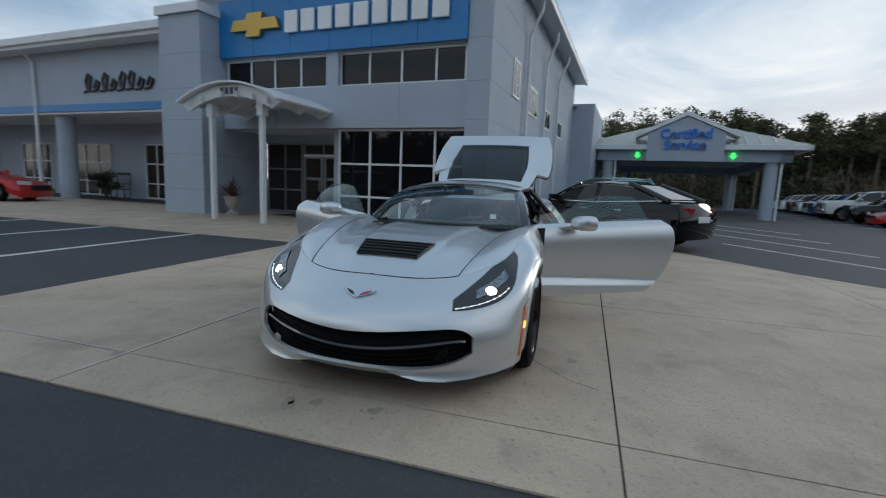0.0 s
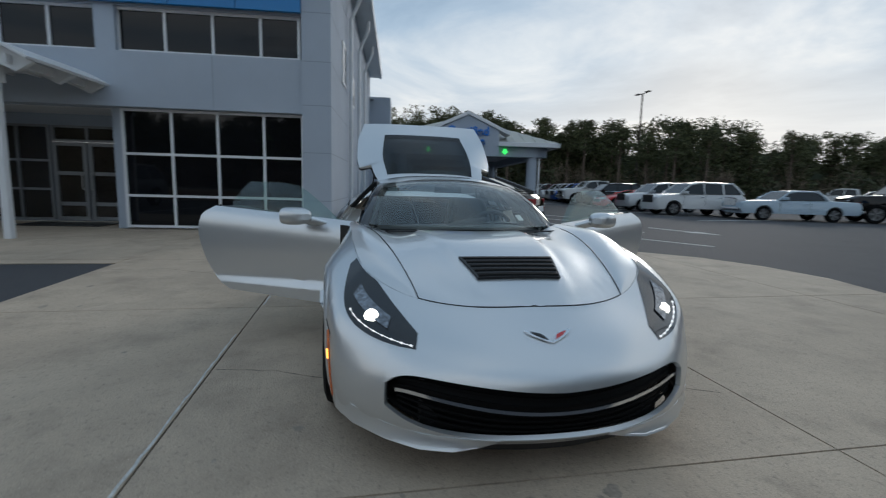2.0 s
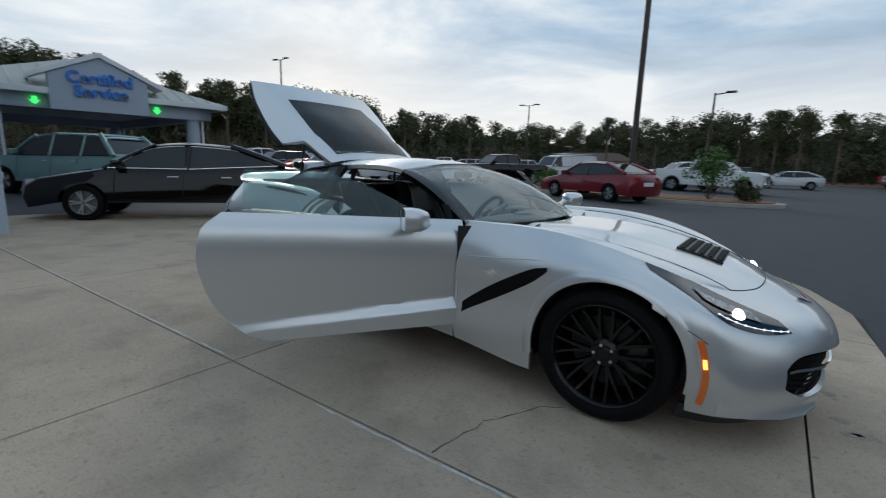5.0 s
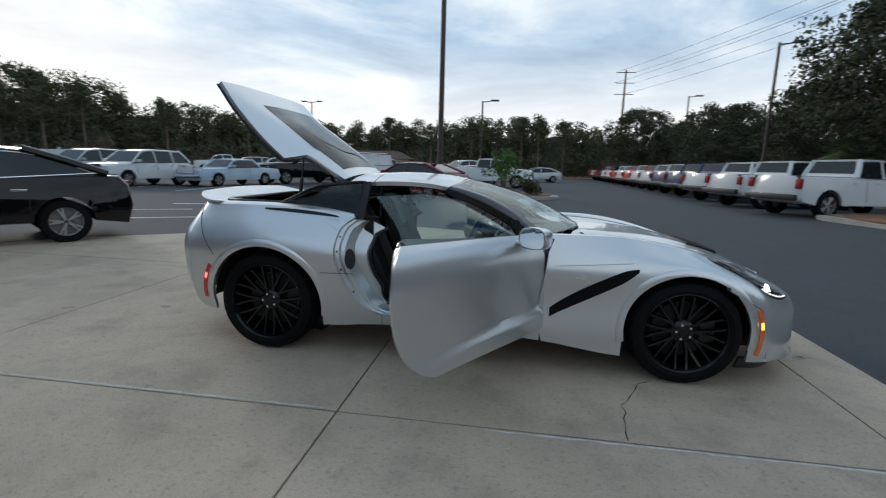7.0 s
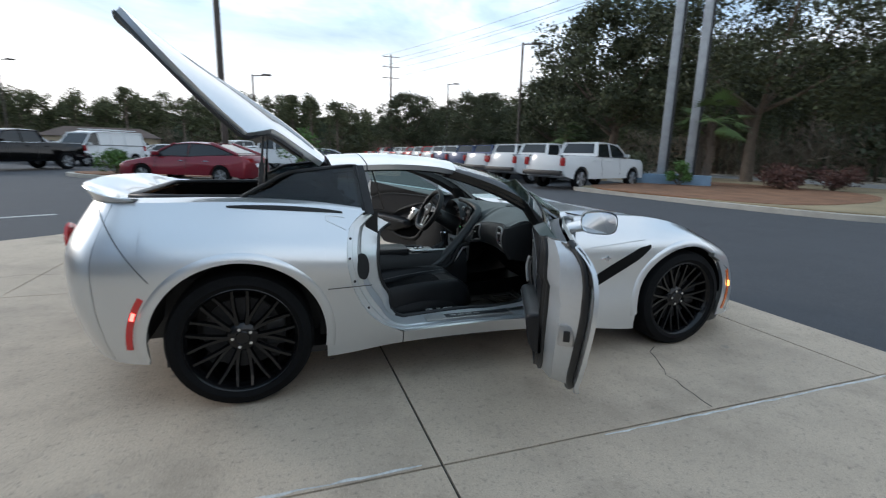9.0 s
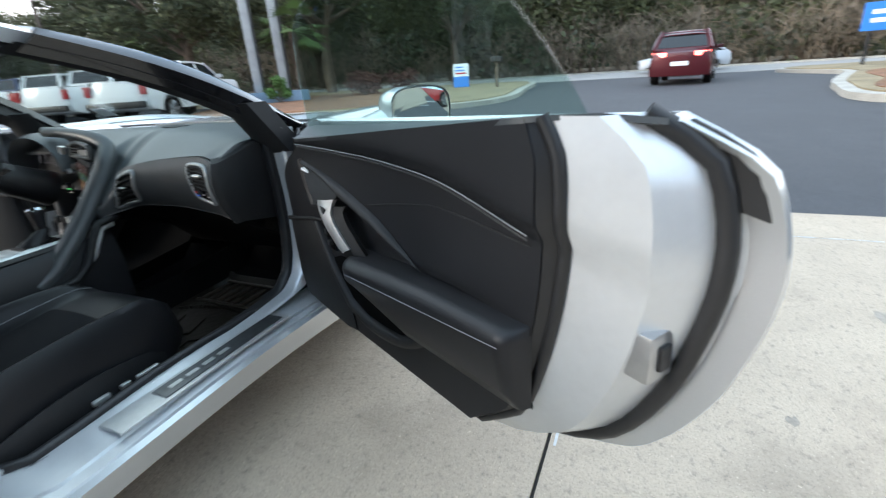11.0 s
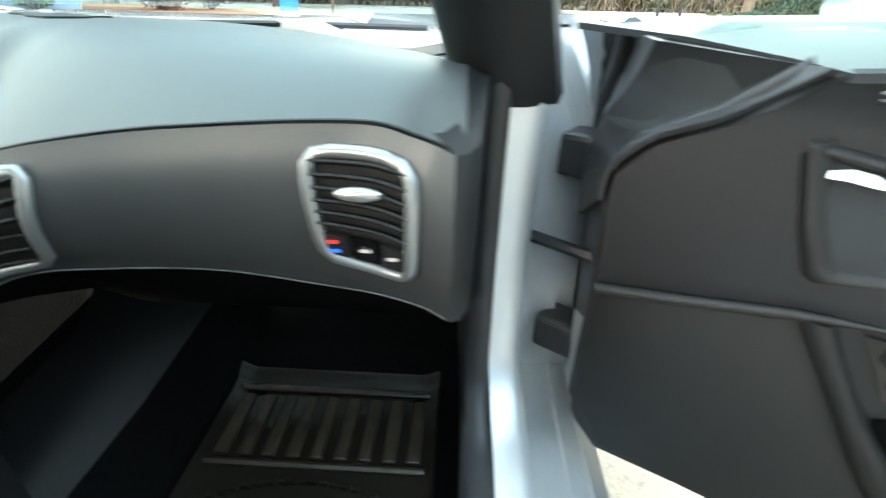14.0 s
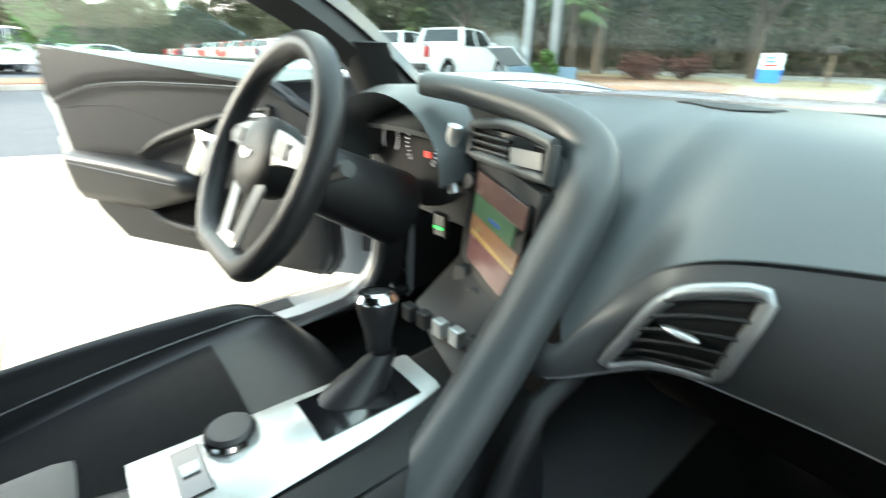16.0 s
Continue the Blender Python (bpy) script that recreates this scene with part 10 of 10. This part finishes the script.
# brown and green undergrowth at the foot of the woods
cents = []
for k in range(900):
    az = rng.uniform(-60, 195)
    dist = edge(az) + rng.uniform(-3, 2)
    x, y = 1 + dist * math.cos(radians(az)), -2.5 + dist * math.sin(radians(az))
    cents.append((x, y, rng.uniform(0.4, 3.4), rng.uniform(0.7, 1.5)))
near_road = [c for c in cents if math.degrees(math.atan2(c[1] + 2.5, c[0] - 1)) < 58]
lot_side = [c for c in cents if c not in near_road]
cents = lot_side[::2] + near_road[::5] + lot_side[1::2] + [c for i_, c in enumerate(near_road) if i_ % 5]
h_ = len(lot_side[::2]) + len(near_road[::5])
o = new("undergrowth", leaf_mesh("undergrowth", cents[:h_], 60, 1.5, 0.20, M["oakleaf"], 6, 0.8))
tagged(o, "dense green undergrowth along the woods", "undergrowth", kind="stuff")
o = new("brush", leaf_mesh("brush", cents[h_:], 75, 1.6, 0.42, M["bare"], 7, 0.9, 0.0, 0.045, 1.6))
tagged(o, "brown leafless brush along the woods", "undergrowth", kind="stuff")
# far wall of the woods, so that no light gap shows at eye level
bm = bmesh.new()
rows = []
for z in (-0.01, 0.35, 0.7, 1.0):
    r = []
    for i, az in enumerate(span(-75, 200, 160)):
        dist = edge(min(max(az, -60), 195)) + 23
        hh = 0.8 + dist * math.tan(radians(rise(min(max(az, -60), 195)) * (0.66 + 0.08 * math.sin(i * 1.9) + 0.06 * math.sin(i * 0.63))))
        r.append((1 + dist * math.cos(radians(az)), -2.5 + dist * math.sin(radians(az)), hh * z))
    rows.append(r)
sheet(bm, rows)
tagged(obj("woods_backdrop", bm, M["wood_far"], smooth=60), "far dark wall of trees", "backdrop", kind="structure")
# the low building beyond the lot
fb = empty("far_building", pose(-23, 72, 0, 0, 0, 8) @ Matrix.Scale(0.7, 4), "low tan building with a brown hip roof among trees", "building")
bm = bmesh.new()
box(bm, -9, 9, -4, 4, 0, 3.2)
part("wall", bm, mat("tan_wall", (0.40, 0.33, 0.23), 0.9, vary=0.1), fb)
bm = bmesh.new()
sheet(bm, [[(-9.6, -4.6, 3.2), (9.6, -4.6, 3.2)], [(-6, 0, 5.0), (6, 0, 5.0)], [(-9.6, 4.6, 3.2), (9.6, 4.6, 3.2)]])
sheet(bm, [[(-9.6, -4.6, 3.201), (-6, 0, 5.0)], [(-9.6, 4.6, 3.201), (-6, 0, 5.001)]])
sheet(bm, [[(9.6, -4.6, 3.201), (6, 0, 5.0)], [(9.6, 4.6, 3.201), (6, 0, 5.001)]])
part("roof", bm, mat("brown_roof", (0.12, 0.085, 0.07), 0.9, vary=0.2), fb)
for k in range(6):
    bm = bmesh.new()
    box(bm, -7.6 + k * 2.8, -6.6 + k * 2.8, -4.06, -3.98, 0.9, 2.3)
    part("window", bm, M["darkglass"], fb)
fen = empty("white_fence", pose(-30, 26.5, 0), "long white panel fence along the far row", "fence")
for k in range(7):
    bm = bmesh.new()
    box(bm, -18 + k * 2.5, -15.6 + k * 2.5, -0.03, 0.03, 0.1, 1.75)
    part("panel", bm, M["white"], fen)
    bm = bmesh.new()
    box(bm, -18.05 + k * 2.5, -17.93 + k * 2.5, -0.06, 0.06, -0.05, 1.9)
    part("post", bm, M["white"], fen)

# ---- porch things ----
def urn(x, y):
    u = empty("planter_urn", B @ Matrix.Translation((x, y, 0)), "pale stone urn with a spiky dark plant", "planter")
    bm = bmesh.new()
    lathe(bm, [(0.0, 0.0), (0.19, 0.0), (0.19, 0.06), (0.10, 0.10), (0.08, 0.18), (0.14, 0.24), (0.21, 0.36), (0.22, 0.50), (0.27, 0.56), (0.24, 0.57), (0.19, 0.52), (0.0, 0.52)], 24)
    part("urn", bm, M["kerb"], u, "pale stone urn", 40)
    rr_ = random.Random(9)
    bm = bmesh.new()
    for k in range(46):
        a, el, l = rr_.uniform(0, 2 * math.pi), rr_.uniform(0.2, 1.45), rr_.uniform(0.5, 0.85)
        d = Vector((math.cos(a) * math.cos(el), math.sin(a) * math.cos(el), math.sin(el)))
        w = d.cross(Vector((0, 0, 1))).normalized() * 0.022
        b0 = Vector((0, 0, 0.55))
        m0, t0 = b0 + d * l * 0.6, b0 + d * l - Vector((0, 0, 0.10))
        bm.faces.new([bm.verts.new(p) for p in (b0 - w, b0 + w, m0 + w, m0 - w)])
        bm.faces.new([bm.verts.new(p) for p in (m0 - w, m0 + w, t0)])
    part("spiky_plant", bm, M["redshrub"], u, "spiky dark red-green plant")
    return u


urn(0.30, -7.95)


def rocker(x, y, rot):
    r = empty("rocking_chair", B @ pose(x, y, 0, 0, 0, rot), "dark wooden slat-back rocking chair on the porch", "chair", "porch chairs")
    wood = M["darkwood"]
    for s in (1, -1):
        bm = bmesh.new()
        tube(bm, [(0.42 * math.sin(a), 0.26 * s, 0.62 - 0.60 * math.cos(a)) for a in span(-0.75, 0.75, 10)], 0.018, n=6)
        part("rocker", bm, wood, r)
        for px, tz in ((0.22, 0.66), (-0.22, 1.08)):
            bm = bmesh.new()
            rod(bm, (px, 0.26 * s, 0.05), (px - (0.14 if px < 0 else 0), 0.26 * s, tz), 0.02, n=6)
            part("post", bm, wood, r)
        bm = bmesh.new()
        box(bm, -0.30, 0.30, min(0.22 * s, 0.32 * s), max(0.22 * s, 0.32 * s), 0.65, 0.68, bevel=0.006)
        part("arm", bm, wood, r)
    bm = bmesh.new()
    box(bm, -0.25, 0.25, -0.26, 0.26, 0.40, 0.43, bevel=0.006)
    part("seat", bm, wood, r)
    for k in range(6):
        bm = bmesh.new()
        y_ = -0.2 + 0.08 * k
        rod(bm, (-0.23, y_, 0.43), (-0.35, y_, 1.05), 0.014, n=5)
        part("slat", bm, wood, r)
    bm = bmesh.new()
    box(bm, -0.38, -0.33, -0.27, 0.27, 1.03, 1.13, bevel=0.01)
    part("top_rail", bm, wood, r)
    return r


M["darkwood"] = mat("dark_stained_wood", (0.03, 0.022, 0.018), 0.5, vary=0.3, scale=6)
rocker(-2.2, -12.6, 20)
rocker(-2.2, -16.9, 30)
tp = shrub(90, 0.6, 1.2, M["oakleaf"], "bushy potted plant between the porch chairs")
tp.matrix_basis = B @ Matrix.Translation((-2.3, -18.0, 0.0))
bm = bmesh.new()
box(bm, -1.6, -0.6, -7.2, -5.3, 0.002, 0.016, bevel=0.004)
tagged(obj("door_mat", bm, M["satin"]), "dark door mat before the entrance", "mat").matrix_world = B

# ---- concrete slabs ----
def clip_rect(poly, x0, x1, y0, y1):
    def cut(pts, inside, cross):
        out = []
        for i, p in enumerate(pts):
            q = pts[i - 1]
            if inside(p):
                if not inside(q):
                    out.append(cross(q, p))
                out.append(p)
            elif inside(q):
                out.append(cross(q, p))
        return out

    def cx(v):
        return lambda a, b: (v, lerp(a[1], b[1], (v - a[0]) / (b[0] - a[0])))

    def cy(v):
        return lambda a, b: (lerp(a[0], b[0], (v - a[1]) / (b[1] - a[1])), v)
    for inside, cross in ((lambda p: p[0] >= x0, cx(x0)), (lambda p: p[0] <= x1, cx(x1)), (lambda p: p[1] >= y0, cy(y0)), (lambda p: p[1] <= y1, cy(y1))):
        if not poly:
            return []
        poly = cut(poly, inside, cross)
    return poly


apron = [(2.68, 1.2), (2.62, 2.3), (2.35, 3.15), (1.95, 3.85), (1.35, 4.4), (0.55, 5.0), (-0.45, 5.55), (-1.5, 5.85), (-2.5, 5.75), (-3.4, 5.35), (-4.2, 4.5), (-5.5, 3.5), (-6.7, 2.6), (-7.4, 1.5), (-9.4, 0.2)]
zones = [apron + [(-9.6, -3.9), (2.68, -3.9)], [(-3.06, -3.9), (-3.06, -60), (-9.6, -60), (-9.6, -3.9)]]
walk_parent = empty("pavement", Matrix.Identity(4), "pale tan concrete apron of jointed slabs", "pavement", kind="structure")
JX = [-9.6, -8.92, -6.14, -3.36, -0.58, 2.20, 2.9]
JY0 = [-3.9, -1.62, 1.41, 4.44, 7.5]
JY1 = [-60, -50, -40, -31, -28, -25, -22, -19, -16, -13, -10, -7, -3.9]
for zone, ys in ((0, JY0), (1, JY1)):
    for x0, x1 in zip(JX, JX[1:]):
        for y0, y1 in zip(ys, ys[1:]):
            q = clip_rect(zones[zone], x0, x1, y0, y1)
            if len(q) < 3:
                continue
            ar_ = abs(sum(a[0] * b[1] - a[1] * b[0] for a, b in zip(q, q[1:] + q[:1]))) / 2
            if ar_ < 0.05:
                continue
            cx_, cy_ = sum(p[0] for p in q) / len(q), sum(p[1] for p in q) / len(q)
            g_ = 0.0055
            q = [(p[0] + (g_ if abs(p[0] - x0) < 1e-6 else -g_ if abs(p[0] - x1) < 1e-6 else 0), p[1] + (g_ if abs(p[1] - y0) < 1e-6 else -g_ if abs(p[1] - y1) < 1e-6 else 0)) for p in q]
            bm = bmesh.new()
            try:
                prism(bm, q, -0.03, 0.0)
            except ValueError:
                bm.free()
                continue
            bmesh.ops.recalc_face_normals(bm, faces=bm.faces)
            sl = obj("slab", bm, M["concrete"], walk_parent)
# chalky filler along one joint, cracks and drips
def ribbon(name, pts, w, z, material, label, wob=0.0, seed=1):
    rr_ = random.Random(seed)
    bm = bmesh.new()
    L = []
    for (x0, y0), (x1, y1) in zip(pts, pts[1:]):
        d = Vector((x1 - x0, y1 - y0)).normalized()
        nn = Vector((-d.y, d.x))
        for t in span(0, 1, max(2, int(math.hypot(x1 - x0, y1 - y0) / 0.06)))[:-1]:
            ww = w * rr_.uniform(0.3, 1.0) / 2
            o_ = rr_.uniform(-wob, wob)
            c = Vector((lerp(x0, x1, t), lerp(y0, y1, t))) + nn * o_
            L.append([(c.x + nn.x * ww, c.y + nn.y * ww, z), (c.x - nn.x * ww, c.y - nn.y * ww, z)])
    sheet(bm, L)
    bmesh.ops.recalc_face_normals(bm, faces=bm.faces)
    return tagged(obj(name, bm, material), label, "pavement", kind="structure")


M["chalk"] = mat("joint_chalk", (0.60, 0.60, 0.58), 0.9, vary=0.4, scale=8)
M["stain"] = mat("oil_stain", (0.35, 0.295, 0.235), 0.75, vary=0.4, scale=9)
ribbon("joint_chalk", [(-9, -1.605), (-3.4, -1.602), (-0.6, -1.598)], 0.019, 0.0015, M["chalk"], "pale chalky sealant along a joint", 0.004, 2)
ribbon("joint_chalk", [(0.2, -1.642), (1.4, -1.64), (2.66, -1.638)], 0.016, 0.0015, M["chalk"], "pale chalky sealant along a joint", 0.004, 3)
ribbon("joint_chalk", [(2.19, -1.7), (2.195, -2.6), (2.2, -3.8)], 0.016, 0.0015, M["chalk"], "pale chalky sealant along a joint", 0.004, 8)
for k, pts in enumerate(([(0.9, -1.6), (0.95, -1.25), (1.1, -0.95), (1.25, -0.85)], [(1.25, 0.9), (1.5, 1.15), (1.62, 1.4)], [(-2.2, -2.4), (-2.6, -3.1), (-2.55, -3.8)], [(-4.5, 1.8), (-3.5, 2.2), (-2.4, 2.0)])):
    ribbon("crack", pts, 0.008, 0.0012, M["joint"], "thin dark crack in the concrete", 0.012, 20 + k)
rr_ = random.Random(77)
for k in range(34):
    if k < 8:
        x, y, r = rr_.uniform(2.2, 2.45), rr_.uniform(-0.6, 0.5), rr_.uniform(0.01, 0.05)
    else:
        x, y, r = rr_.uniform(-3.5, 2.4), rr_.uniform(-3.6, 1.2), rr_.uniform(0.012, 0.045)
    bm = bmesh.new()
    ring = [bm.verts.new((x + r * rr_.uniform(0.5, 1.2) * math.cos(a) * 1.4, y + r * rr_.uniform(0.5, 1.2) * math.sin(a), 0.001)) for a in span(0, 2 * math.pi, 12)[:-1]]
    bm.faces.new(ring)
    tagged(obj("stain", bm, M["stain"]), "dark oil drip on concrete", "stain", kind="structure")
